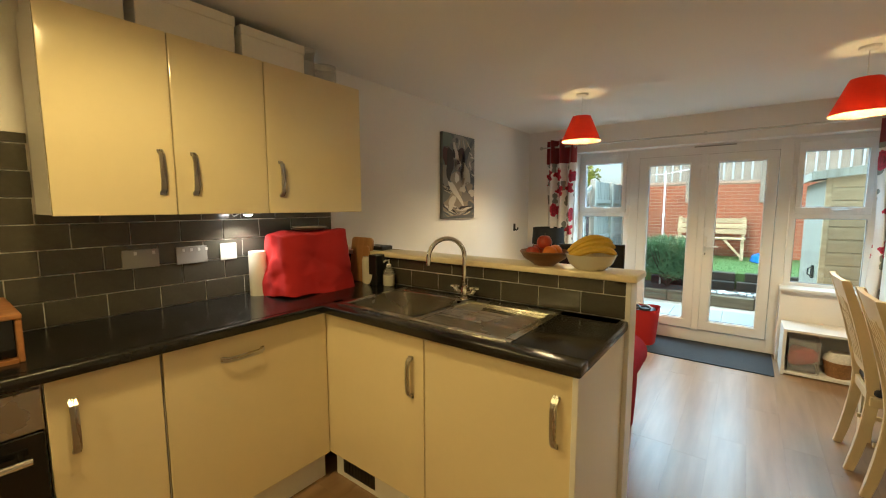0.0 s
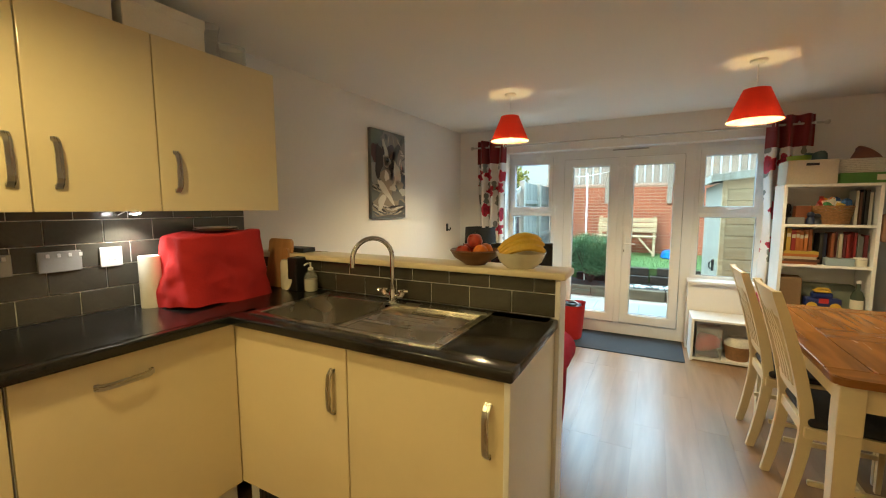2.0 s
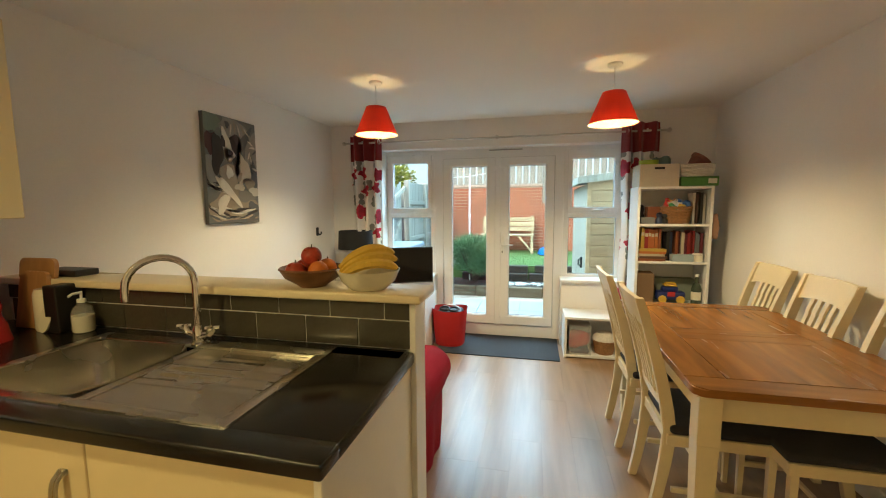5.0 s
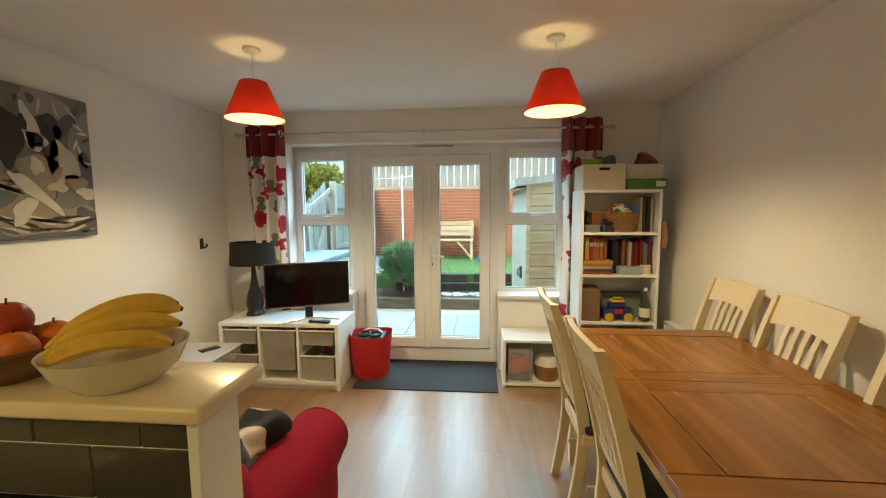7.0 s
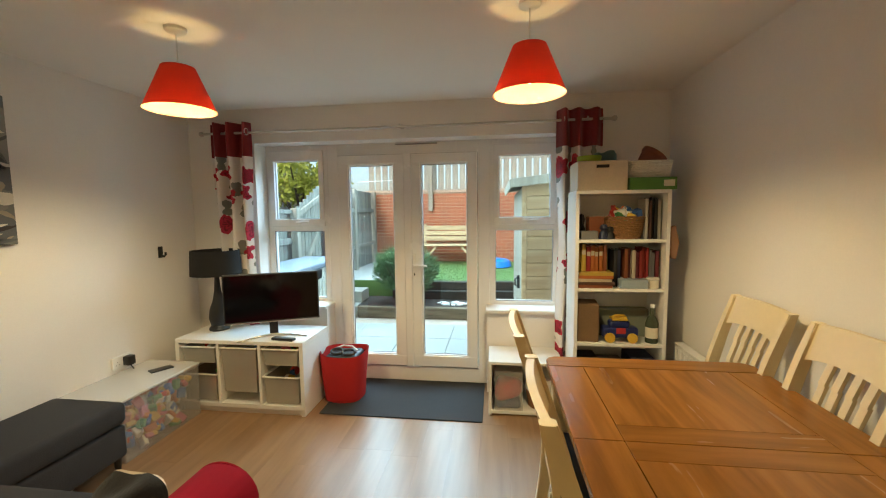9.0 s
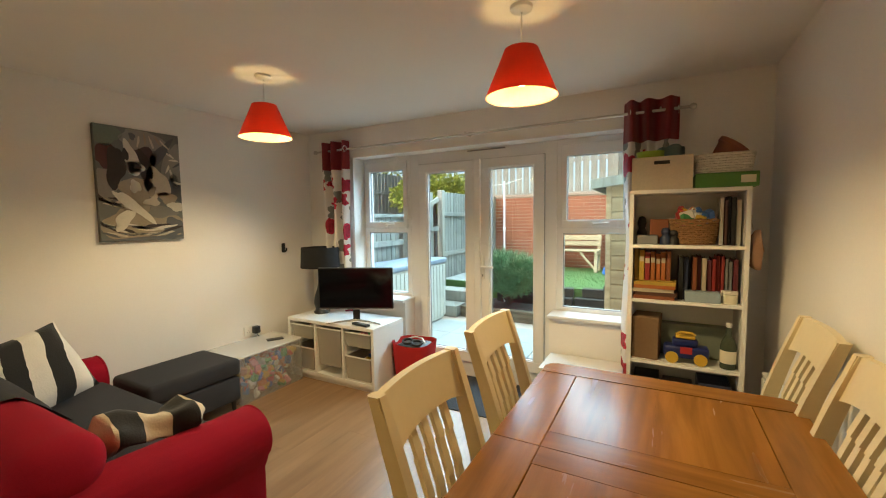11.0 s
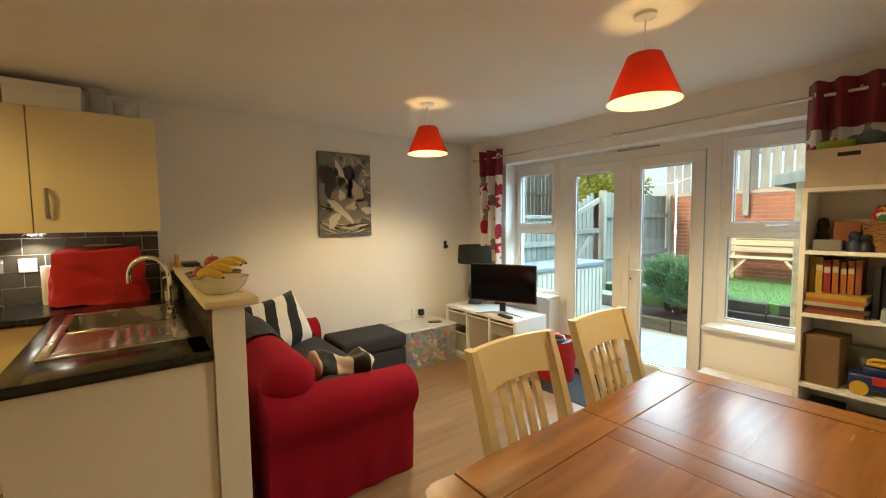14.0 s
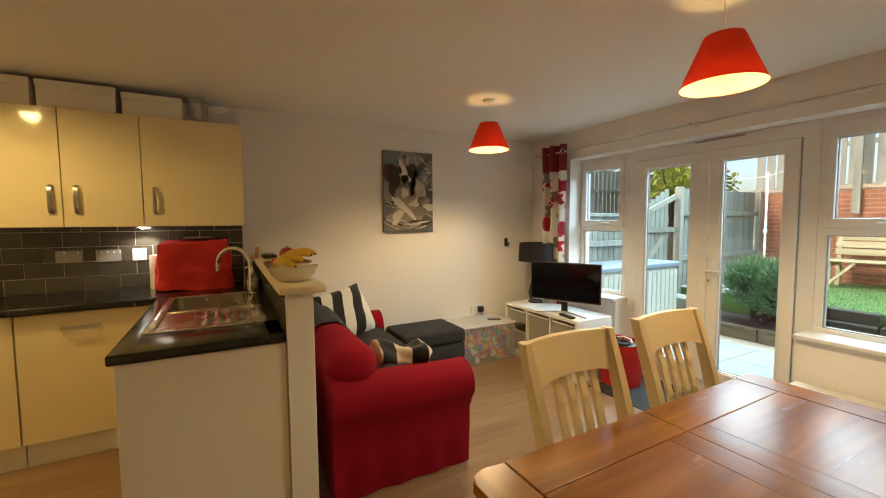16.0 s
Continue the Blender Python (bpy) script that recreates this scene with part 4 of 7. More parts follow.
Part().box(-0.10, 0.10, -0.05, 0.05, 0, 0.028, 0.006, 2).done("case", M_BLACK, rm)

# ---------------- pendant lamps ----------------
def pendant(x, y):
    e = base("pendant_lamp", (x, y, ZC), "red cone-shaped fabric pendant lamp, lit", "lamp", "red pendant lamps")
    Part().spin([(0.0, 0.0), (0.048, 0.0), (0.046, -0.014), (0.034, -0.022), (0.0, -0.024)], 28).done("ceiling_rose", M_PLASTIC, e, smooth=True)
    Part().tube([(0, 0, -0.02), (0, 0, -0.19)], 0.003, 8).done("cord", M_PLASTIC, e)
    zt2, zb2, rt, rb = -0.178, -0.378, 0.072, 0.155
    Part().spin([(rt, zt2), (rb, zb2)], 48).done("shade", M_SHADE, e, smooth=True)
    Part().spin([(rt - 0.003, zt2 + 0.0005), (rb - 0.003, zb2 + 0.0005)], 48).done("lining", M_SHADEIN, e, smooth=True, label="cream shade lining")
    p = Part()
    for a in range(3):
        t = 2 * math.pi * a / 3
        p.tube([(0.02 * math.cos(t), 0.02 * math.sin(t), zt2 - 0.012), ((rt + 0.001) * math.cos(t), (rt + 0.001) * math.sin(t), zt2 - 0.008)], 0.0015, 6)
    p.spin([(0.0, -0.185), (0.019, -0.187), (0.021, -0.235), (0.0, -0.236)], 18)
    p.done("lamp_holder", M_PLASTIC, e)
    Part().spin([(0.0, -0.236), (0.013, -0.237), (0.013, -0.252), (0.0, -0.253)], 22).done("bulb_collar", M_PLASTIC, e, smooth=True)
    Part().spin([(0.012, -0.252), (0.020, -0.262), (0.029, -0.280), (0.031, -0.296), (0.028, -0.312), (0.018, -0.327), (0.0, -0.333)], 22).done("bulb", M_PBULB, e, smooth=True)
    lamp("pendant_light", "SPOT", PEND, (1.0, 0.75, 0.38), Matrix.Translation((x, y, ZC - 0.297)), 0.045, radians(179))


pendant(-0.749, 3.812)
pendant(0.891, 3.825)

# ---------------- curtains ----------------
rod = base("curtain_rod", (0, 5.11, 2.145), "slim metal curtain rod above garden doors", "curtain rod")
Part().tube([(-1.66, 0, 0), (1.60, 0, 0)], 0.0095, 12).done("rod", M_RODM, rod, smooth=True)
for x in (-1.66, 1.60):
    Part().spin([(0, -0.022), (0.016, -0.015), (0.022, 0), (0.016, 0.015), (0, 0.022)], 14, (x, 0, 0)).done("finial", M_RODM, rod, smooth=True)
for x in (-1.45, 0.01, 1.42):
    Part().tube([(x, 0.10, 0.02), (x, 0.01, 0.02), (x, 0.0, 0.004)], 0.006, 8).spin([(0, 0), (0.02, 0), (0.018, 0.008)], 14, m=Matrix.Translation((x, 0.108, 0.02)) @ Matrix.Rotation(radians(90), 4, "X")).done("bracket", M_RODM, rod, smooth=True)


def curtain(x0, x1, folds, label, seed):
    c = base("curtain", ((x0 + x1) / 2, 5.11, 0), label, "curtain", "curtains at the garden doors")
    w = x1 - x0

    def f(u, v, z0, z1):
        z = z0 + (z1 - z0) * v
        am = 0.042 + 0.012 * math.sin(3 * u + seed)
        loose = 1 - 0.14 * math.sin(math.pi * max(0, min(1, (2.2 - z) / 2.1)))
        return Vector(((u - 0.5) * w * loose + 0.008 * math.sin(6 * z + 9 * u), am * math.sin(2 * math.pi * folds * u + seed) + 0.006 * math.sin(5 * z + seed), z))

    Part().sheet(lambda u, v: f(u, v, 1.953, 2.225), 64, 6).done("header", M_BAND, c, smooth=True, label="deep crimson header band")
    Part().sheet(lambda u, v: f(u, v, 0.06, 1.953), 64, 30).done("drape", M_FLORAL, c, smooth=True, label="white cotton with crimson flowers")
    for k in (0, 2 * folds - 1):
        u = (k + 0.5) / (2 * folds)
        q = f(u, 0.75, 1.953, 2.225)
        n = 12
        Part().tube([(q.x + 0.014, q.y + 0.026 * math.cos(2 * math.pi * j / n), 2.145 + 0.026 * math.sin(2 * math.pi * j / n)) for j in range(n + 1)], 0.004, 6).done("eyelet", M_CHROME, c)


curtain(-1.60, -1.225, 3, "floral curtain with crimson header, drawn open", 0.6)
curtain(1.195, 1.53, 3, "floral curtain with crimson header, drawn open", 2.0)

# ---------------- picture on the wall ----------------
pc = base("canvas_picture", (XL, 3.615, 1.728), "grey canvas picture with brown and white shapes", "picture")
Part().box(0, 0.034, -0.265, 0.265, -0.393, 0.393, 0.003, 1).done("canvas", plain("picture_grey", (0.15, 0.155, 0.15), 0.7), pc)
TO_WALL = Matrix(((0, 0, 1, 0), (1, 0, 0, 0), (0, 1, 0, 0), (0, 0, 0, 1)))


def blot(cx, cz, rx, rz, turn, z, mm, seed, n=26):
    """A flat daub of paint on the canvas."""
    t = radians(turn)
    o = []
    for k in range(n):
        a = 2 * math.pi * k / n
        r = 1 + 0.14 * math.sin(3 * a + seed) + 0.08 * math.sin(5 * a + 2 * seed)
        x, y = rx * r * math.cos(a), rz * r * math.sin(a)
        o.append((max(-0.262, min(0.262, cx + x * math.cos(t) - y * math.sin(t))), max(-0.39, min(0.39, cz + x * math.sin(t) + y * math.cos(t)))))
    Part().slab(o, 0.033, z, TO_WALL).done("paint_patch", mm, pc)


PC = {k: plain("paint_" + k, c, 0.65) for k, c in {"green": (0.16, 0.19, 0.155), "maroon": (0.085, 0.03, 0.032), "brown": (0.035, 0.026, 0.026), "white": (0.62, 0.58, 0.50), "tan": (0.30, 0.25, 0.19), "mid": (0.26, 0.25, 0.23), "slate": (0.10, 0.105, 0.115), "plum": (0.055, 0.035, 0.045), "grey": (0.20, 0.19, 0.175), "cream": (0.50, 0.45, 0.36)}.items()}
def blots(rows, z):
    for cx, cz, rx, rz, tn, mm, sd in rows:
        blot(cx, cz, rx, rz, tn, z, PC[mm], sd)


# ground: green cloth, red cloth, patterned cushions, striped blanket
blots(((-0.20, 0.335, 0.085, 0.075, 0, "green", 1), (0.03, 0.32, 0.16, 0.075, -8, "mid", 2), (0.215, 0.16, 0.075, 0.15, -6, "mid", 4), (-0.215, 0.19, 0.06, 0.085, 0, "maroon", 5), (-0.21, 0.0, 0.07, 0.11, 0, "mid", 7), (0.0, -0.27, 0.27, 0.12, 0, "tan", 9), (0.215, -0.02, 0.07, 0.10, 0, "slate", 3)), 0.0350)
blots(((0.115, 0.225, 0.035, 0.15, -38, "slate", 3), (0.20, -0.30, 0.075, 0.07, 0, "slate", 2), (0.0, -0.385, 0.26, 0.022, 2, "slate", 6), (0.02, 0.20, 0.085, 0.07, 0, "plum", 4)), 0.0356)
blots([(-0.245 + 0.03 * k, -0.10 - 0.016 * (k % 4), 0.009, 0.075, 52 + 9 * k, "cream" if k % 2 else "brown", k) for k in range(6)] + [(-0.23 + 0.052 * k, -0.285 - 0.014 * (k % 3), 0.010, 0.085, 58 + 6 * k, "white" if k % 2 else "brown", k) for k in range(9)] + [(-0.21 + 0.05 * k, -0.345, 0.008, 0.06, 70 + 5 * k, "cream" if k % 2 else "slate", k + 2) for k in range(9)], 0.0361)
blots([(0.175 + 0.022 * (k % 4), 0.27 - 0.034 * k, 0.008, 0.032, 25 + 33 * k, "white" if k % 3 else "slate", k) for k in range(8)] + [(-0.05 + 0.042 * k, 0.33 - 0.02 * (k % 2), 0.007, 0.042, -25 + 14 * k, "cream" if k % 2 else "tan", k) for k in range(6)], 0.0361)
# brown and white shapes in the middle
blots(((-0.155, 0.115, 0.055, 0.145, -6, "brown", 1), (0.025, 0.13, 0.040, 0.12, 8, "brown", 2), (0.095, 0.02, 0.085, 0.11, 14, "cream", 3), (-0.035, -0.035, 0.10, 0.095, 0, "tan", 6), (0.165, -0.085, 0.065, 0.045, -25, "tan", 5), (0.12, -0.185, 0.10, 0.045, 0, "grey", 8)), 0.0368)
blots(((-0.058, 0.185, 0.043, 0.115, 14, "white", 3), (-0.035, 0.120, 0.052, 0.050, 0, "white", 1), (-0.045, -0.01, 0.035, 0.045, 0, "white", 2), (0.215, -0.145, 0.055, 0.034, -12, "white", 5), (0.055, -0.115, 0.055, 0.028, 0, "cream", 4), (0.06, -0.04, 0.04, 0.02, 60, "tan", 2)), 0.0374)
blots(((-0.125, -0.245, 0.042, 0.085, -34, "white", 5), (-0.06, -0.150, 0.165, 0.032, -41, "white", 2), (-0.025, 0.135, 0.024, 0.021, 0, "brown", 2), (-0.095, 0.205, 0.022, 0.04, 0, "brown", 3), (-0.045, 0.34, 0.018, 0.026, 10, "slate", 1)), 0.0380)

# ---------------- sofa ----------------
sf = base("sofa", (-1.02, 2.86, 0), "crimson two-seat sofa with loose cotton cover", "sofa")
# outside end skirt and arms: local x -0.83..0.86, y -0.43..0.43
Part().box(-0.80, 0.73, -0.42, 0.365, 0.05, 0.40, 0.03, 3).wobble(0.004, 5).done("base", M_SOFA, sf, smooth=True)
for s, x in ((-1, -0.70), (1, 0.80)):
    o = [(-0.09, 0.0)] + [(-0.09, 0.36)] + arc(0.012 * s, 0.505, 0.132, 200, -20, 16) + [(0.085, 0.36), (0.07, 0.0)]

    def arm(u, v, o=o, x=x):
        k = u * (len(o) - 1)
        i = min(int(k), len(o) - 2)
        px = o[i][0] + (o[i + 1][0] - o[i][0]) * (k - i)
        pz = o[i][1] + (o[i + 1][1] - o[i][1]) * (k - i)
        flare = 1 + 0.16 * (1 - pz / 0.6) * (1 if pz < 0.4 else 0)
        fold = 0.007 * math.sin(26 * v + 3 * x) * max(0, 1 - pz / 0.42)
        return Vector((x + px * flare + fold, -0.42 + 0.80 * v, pz * (1 - 0.05 * v) + 0.004))

    p = Part().sheet(arm, 60, 40)
    for y in (0.0, 1.0):
        p.bm.faces.new([p.bm.verts.new(arm(k / 60, y)) for k in range(61)])
    p.wobble(0.005, 6, 2).done("arm", M_SOFA, sf, smooth=True)
    q = []
    for k in range(31):
        a = radians(215 - 250 * k / 30)
        q.append((x + 0.012 * s + 0.124 * math.cos(a), 0.384, 0.485 + 0.122 * math.sin(a)))
    Part().tube(q, 0.006, 6).done("piping", M_SOFA, sf, smooth=True)
Part().box(-0.72, 0.74, -0.425, -0.24, 0.3, 0.72, 0.06, 4).wobble(0.008, 4).done("backrest", M_SOFA, sf, smooth=True)
# loose back cushions with round ends
for x0, x1 in ((-0.60, 0.02), (0.03, 0.66)):
    Part().box(x0, x1 + (0.22 if x0 > 0 else 0), -0.42, -0.155, 0.545 if x0 > 0 else 0.47, 0.79, 0.118 if x0 > 0 else 0.145, 8).wobble(0.010, 4, x0).done("back_cushion", M_SOFA if x0 > 0 else M_GREY, sf, smooth=True)
Part().box(-0.61, 0.645, -0.22, 0.37, 0.34, 0.485, 0.045, 4).wobble(0.008, 5).done("seat_cushion", M_GREY, sf, smooth=True, label="charcoal throw over the seat")
# hem slit and skirt fold at the free end
Part().sheet(lambda u, v: Vector((0.852 + 0.012 * math.sin(9 * u) - 0.02 * v, 0.32 + 0.075 * u, 0.012 + 0.30 * v)), 8, 8).done("skirt", M_SOFA, sf, smooth=True)
# throw over seat back near the wall
tc_ = base("grey_throw", (-1.35, 2.56, 0.70), "charcoal throw draped over sofa back", "throw")
Part().sheet(lambda u, v: Vector((-0.32 + 0.95 * u, -0.135 + 0.36 * v + 0.01 * math.sin(12 * u), 0.115 + 0.012 * math.sin(9 * u + 4 * v) - 0.30 * max(0, v - 0.55) ** 1.2 * 1.6 - 0.22 * max(0, 0.28 - v))), 26, 18).done("cloth", M_GREY, tc_, smooth=True)
cu = base("striped_cushion", (-1.44, 2.845, 0.685), "black and white striped cushion on the sofa", "cushion")
Part().pillow(0.44, 0.43, 0.15, Matrix(((0, -0.50, 0.866, 0), (1, 0, 0, 0), (0, 0.866, 0.50, 0), (0, 0, 0, 1))) @ Matrix.Rotation(radians(14), 4, "Z")).wobble(0.010, 5).done("cushion", M_STRIPE, cu, smooth=True)
th = base("striped_throw", (-0.435, 2.87, 0.605), "black and cream striped satin throw over sofa arm", "throw")


def drape(u, v):
    a = 2 * math.pi * u
    y = -0.16 + 0.36 * v
    r = (0.062 + 0.014 * math.sin(9 * v) + 0.01 * math.sin(3 * a + 8 * v)) * min(1.0, 0.25 + 6 * min(v, 1 - v))
    return Vector((0.03 + 0.10 * v + 1.25 * r * math.cos(a), y, 0.045 + 0.012 * math.sin(7 * v) + r * math.sin(a)))


Part().sheet(drape, 30, 40).wobble(0.012, 14).done("cloth", M_STRIPE2, th, smooth=True)

# ---------------- footstool and clear box ----------------
ot = base("footstool", (-1.60, 3.66, 0), "charcoal fabric footstool with lift-up lid beside wall", "footstool")
Part().box(-0.225, 0.235, -0.31, 0.31, 0.10, 0.29, 0.02, 3).wobble(0.003, 6).done("base", M_GREY, ot, smooth=True)
Part().box(-0.235, 0.245, -0.32, 0.32, 0.295, 0.425, 0.035, 4).wobble(0.004, 6).done("lid", M_GREY, ot, smooth=True)
for x in (-0.19, 0.20):
    for y in (-0.27, 0.27):
        Part().spin([(0.012, 0.0), (0.02, 0.10)], 12, (x, y, 0), caps=True).done("leg", M_BLACK, ot)
cb = base("clear_storage_box", (-1.655, 4.33, 0), "clear plastic lidded box full of toys", "box")
p = Part().box(-0.19, 0.20, -0.30, 0.30, 0.0, 0.006)
for q in ((-0.20, -0.196, -0.31, 0.31), (0.206, 0.21, -0.31, 0.31), (-0.196, 0.206, -0.31, -0.306), (-0.196, 0.206, 0.306, 0.31)):
    p.box(*q, 0.0, 0.375)
bx = p.done("body", M_CLEAR, cb)
Part().box(-0.212, 0.222, -0.322, 0.322, 0.378, 0.395, 0.006, 2).done("lid", M_LID, cb)
toy_cols = [plain("toy_" + n, c, 0.4) for n, c in (("red", (0.45, 0.03, 0.03)), ("yellow", (0.60, 0.38, 0.04)), ("blue", (0.04, 0.12, 0.38)), ("green", (0.06, 0.26, 0.08)), ("white", (0.7, 0.68, 0.62)), ("orange", (0.55, 0.16, 0.03)), ("pink", (0.55, 0.16, 0.22)))]
rng = random.Random(4)
toy_mesh = []
for c in toy_cols:
    me = block_mesh("toy_block", 0.07, 0.05, 0.03, 0.004, c)
    toy_mesh.append(me)
for k in range(90):
    x, y, z = (rng.choice((0.165, rng.uniform(-0.15, 0.165))), rng.uniform(-0.25, 0.25), 0.035 + 0.285 * (k / 90))
    piece("toy", rng.choice(toy_mesh), cb, pose(x, y, z, rng.uniform(0, 180), rng.uniform(0, 180), rng.uniform(0, 180)))

# plug on the wall and small sensor
pg = base("plug_adaptor", (XL + 0.019, 4.46, 0.462), "black plug adaptor in a wall socket", "plug")
Part().box(0, 0.05, -0.028, 0.028, -0.03, 0.035, 0.006, 2).tube([(0.03, 0, -0.03), (0.04, 0.03, -0.09), (0.03, 0.09, -0.10)], 0.004, 8).done("body", M_BLACK, pg, smooth=True)
sn_ = base("wall_hook", (XL, 4.835, 1.195), "small black hook on the wall", "hook")
Part().box(0, 0.012, -0.02, 0.02, -0.045, 0.045, 0.005, 2).tube([(0.01, 0, -0.02), (0.035, 0, -0.035), (0.05, 0, -0.02), (0.05, 0, 0.0)], 0.008, 10).done("hook", M_BLACK, sn_, smooth=True)

# ---------------- low storage unit with bins, television, lamp ----------------
tr = base("storage_unit", (-1.137, 4.885, 0), "low white storage unit with pull-out bins", "storage unit")
w, dd, h = 0.507, 0.22, 0.557
p = Part().box(-w, w, -dd, dd, h - 0.03, h, 0.003, 1).box(-w, -w + 0.028, -dd + 0.001, dd, 0.0, h - 0.03).box(w - 0.028, w, -dd + 0.001, dd, 0.0, h - 0.03).box(-w + 0.028, w - 0.028, -dd + 0.001, dd, 0.045, 0.075)
p.box(-w + 0.028, w - 0.028, -dd + 0.02, -dd + 0.035, 0, 0.045)
for x in (-0.165, 0.165):
    p.box(x - 0.01, x + 0.01, -dd + 0.002, dd, 0.075, h - 0.03)
p.box(-w + 0.028, w - 0.028, dd - 0.008, dd, 0.075, h - 0.03)
p.done("frame", M_WHITE, tr)


def bin_(x0, x1, z0, z1):
    p = Part()
    y0, y1 = -dd + 0.006, dd - 0.03
    t = 0.012
    p.slab([(x0 + t, y0 + t), (x1 - t, y0 + t), (x1 - t, y1 - t), (x0 + t, y1 - t)], z0, z0 + 0.004)
    lo = [(x0 + t, y0 + t), (x1 - t, y0 + t), (x1 - t, y1 - t), (x0 + t, y1 - t)]
    hi = [(x0, y0), (x1, y0), (x1, y1), (x0, y1)]
    for k in range(4):
        j = (k + 1) % 4
        q = [p.bm.verts.new((*lo[k], z0)), p.bm.verts.new((*lo[j], z0)), p.bm.verts.new((*hi[j], z1)), p.bm.verts.new((*hi[k], z1))]
        p.bm.faces.new(q)
    b = p.done("bin", M_FROST, tr)
    Part().box(x0 - 0.008, x1 + 0.008, y0 - 0.008, y0 + 0.004, z1 - 0.006, z1 + 0.004, 0.002, 1).box(x0 - 0.008, x0 + 0.003, y0, y1, z1 - 0.006, z1 + 0.004).box(x1 - 0.003, x1 + 0.008, y0, y1, z1 - 0.006, z1 + 0.004).done("rim", M_PLASTIC, b)
    r2 = random.Random(int(1000 * abs(x0) + 100 * z0))
    for k in range(7):
        piece("toy", r2.choice(toy_mesh), b, pose(r2.uniform(x0 + 0.06, x1 - 0.06), r2.uniform(-0.15, 0.05), z0 + 0.035 + (z1 - z0 - 0.05) * k / 7, r2.uniform(0, 90), r2.uniform(0, 90), r2.uniform(0, 180)))


for x0, x1 in ((-0.465, -0.19), (-0.14, 0.14), (0.19, 0.465)):
    if x0 == -0.14:
        bin_(x0, x1, 0.16, 0.50)
    else:
        bin_(x0, x1, 0.085, 0.29)
        bin_(x0, x1, 0.375, 0.50)
rail = Part()
for x in (-0.479, -0.175, -0.155, 0.155, 0.175, 0.479):
    for z in (0.20, 0.29, 0.42, 0.50):
        rail.box(x - 0.003, x + 0.003, -dd + 0.01, dd - 0.02, z - 0.008, z - 0.004)
rail.done("bin_rail", M_WHITE, tr)

tv = base("television", (-0.925, 4.805, 0.557), "slim black flat-screen television on white unit", "television", turn=24.5)
Part().box(-0.335, 0.335, -0.008, 0.022, 0.115, 0.485, 0.006, 2).done("casing", M_BLACK, tv)
Part().box(-0.325, 0.325, -0.0092, -0.006, 0.13, 0.475).done("screen", M_SCREEN, tv)
Part().box(-0.335, 0.335, -0.010, 0.0, 0.112, 0.120, 0.002, 1).done("lower_edge", M_STEEL, tv)
Part().box(-0.03, 0.03, 0.002, 0.02, 0.012, 0.118, 0.003, 1).done("neck", M_BLACK, tv)
Part().tube([(-0.24, -0.10, 0.006), (-0.10, -0.02, 0.010), (0.0, 0.005, 0.014), (0.10, -0.02, 0.010), (0.24, -0.10, 0.006)], [0.005, 0.008, 0.012, 0.008, 0.005], 8).done("foot", M_STEEL, tv, smooth=True)
rc = base("remote_control", (-0.80, 4.715, 0.557), "black remote control on white unit", "remote", turn=-8)
Part().box(-0.09, 0.09, -0.024, 0.024, 0, 0.02, 0.006, 2).done("case", M_BLACK, rc)
pn = base("phone", (-1.60, 4.48, 0.395), "dark phone lying on the clear box", "phone", turn=60)
Part().box(-0.07, 0.07, -0.035, 0.035, 0, 0.009, 0.004, 2).done("case", M_BLACK, pn)
lp = base("table_lamp", (-1.475, 4.94, 0.557), "black table lamp with curved base, unlit", "lamp")
Part().spin([(0.0, 0.0), (0.075, 0.0), (0.078, 0.012), (0.06, 0.04), (0.075, 0.10), (0.065, 0.17), (0.04, 0.24), (0.025, 0.32), (0.016, 0.44), (0.0, 0.44)], 28).done("stem", M_BLACK, lp, smooth=True)
Part().spin([(0.176, 0.645), (0.186, 0.45), (0.182, 0.45), (0.172, 0.645), (0.176, 0.645)], 44).done("shade", M_LAMPBLK, lp, smooth=True)
Part().spin([(0.0, 0.46), (0.02, 0.47), (0.028, 0.50), (0.0, 0.54)], 14).done("bulb", M_PLASTIC, lp, smooth=True)

# ---------------- red tub, doormat ----------------
mt = base("doormat", (0.055, 5.045, 0), "dark grey ribbed doormat by garden doors", "mat")
Part().box(-0.605, 0.605, -0.325, 0.325, 0, 0.009, 0.004, 2).done("mat", M_MAT, mt)
tb = base("red_tub", (-0.455, 5.02, 0.009), "red fabric tub holding dark goggles", "tub")


def tub(u, v, r=0.0):
    a = 2 * math.pi * u
    q = 1 / (abs(math.cos(a)) ** 3 + abs(math.sin(a)) ** 3) ** (1 / 3)
    k = (0.148 + 0.035 * v - r) * q * (1 + 0.012 * math.sin(5 * a + 4 * v))
    return Vector((k * math.cos(a), 0.92 * k * math.sin(a), 0.004 + 0.375 * v + 0.008 * v * math.sin(2 * a + 1)))


p = Part().sheet(tub, 48, 14).sheet(lambda u, v: tub(u, v, 0.006), 48, 14)
p.spin([(0.0, 0.003), (0.15, 0.004)], 24)
p.done("tub", M_REDCLOTH, tb, smooth=True)
gg = base("goggles", (-0.455, 5.02, 0.355), "black and white goggles in the red tub", "goggles")
for x, y in ((-0.05, -0.03), (0.05, -0.04)):
    n = 16
    Part().tube([(x + 0.048 * math.cos(2 * math.pi * k / n), y + 0.03 * math.sin(2 * math.pi * k / n), 0.03 + 0.012 * math.sin(2 * math.pi * k / n)) for k in range(n + 1)], 0.011, 8).done("rim", M_BLACK, gg, smooth=True)
Part().box(-0.13, 0.13, -0.10, 0.11, -0.10, 0.012, 0.03, 3).wobble(0.02, 8).done("bag", M_BLACK, gg, smooth=True)
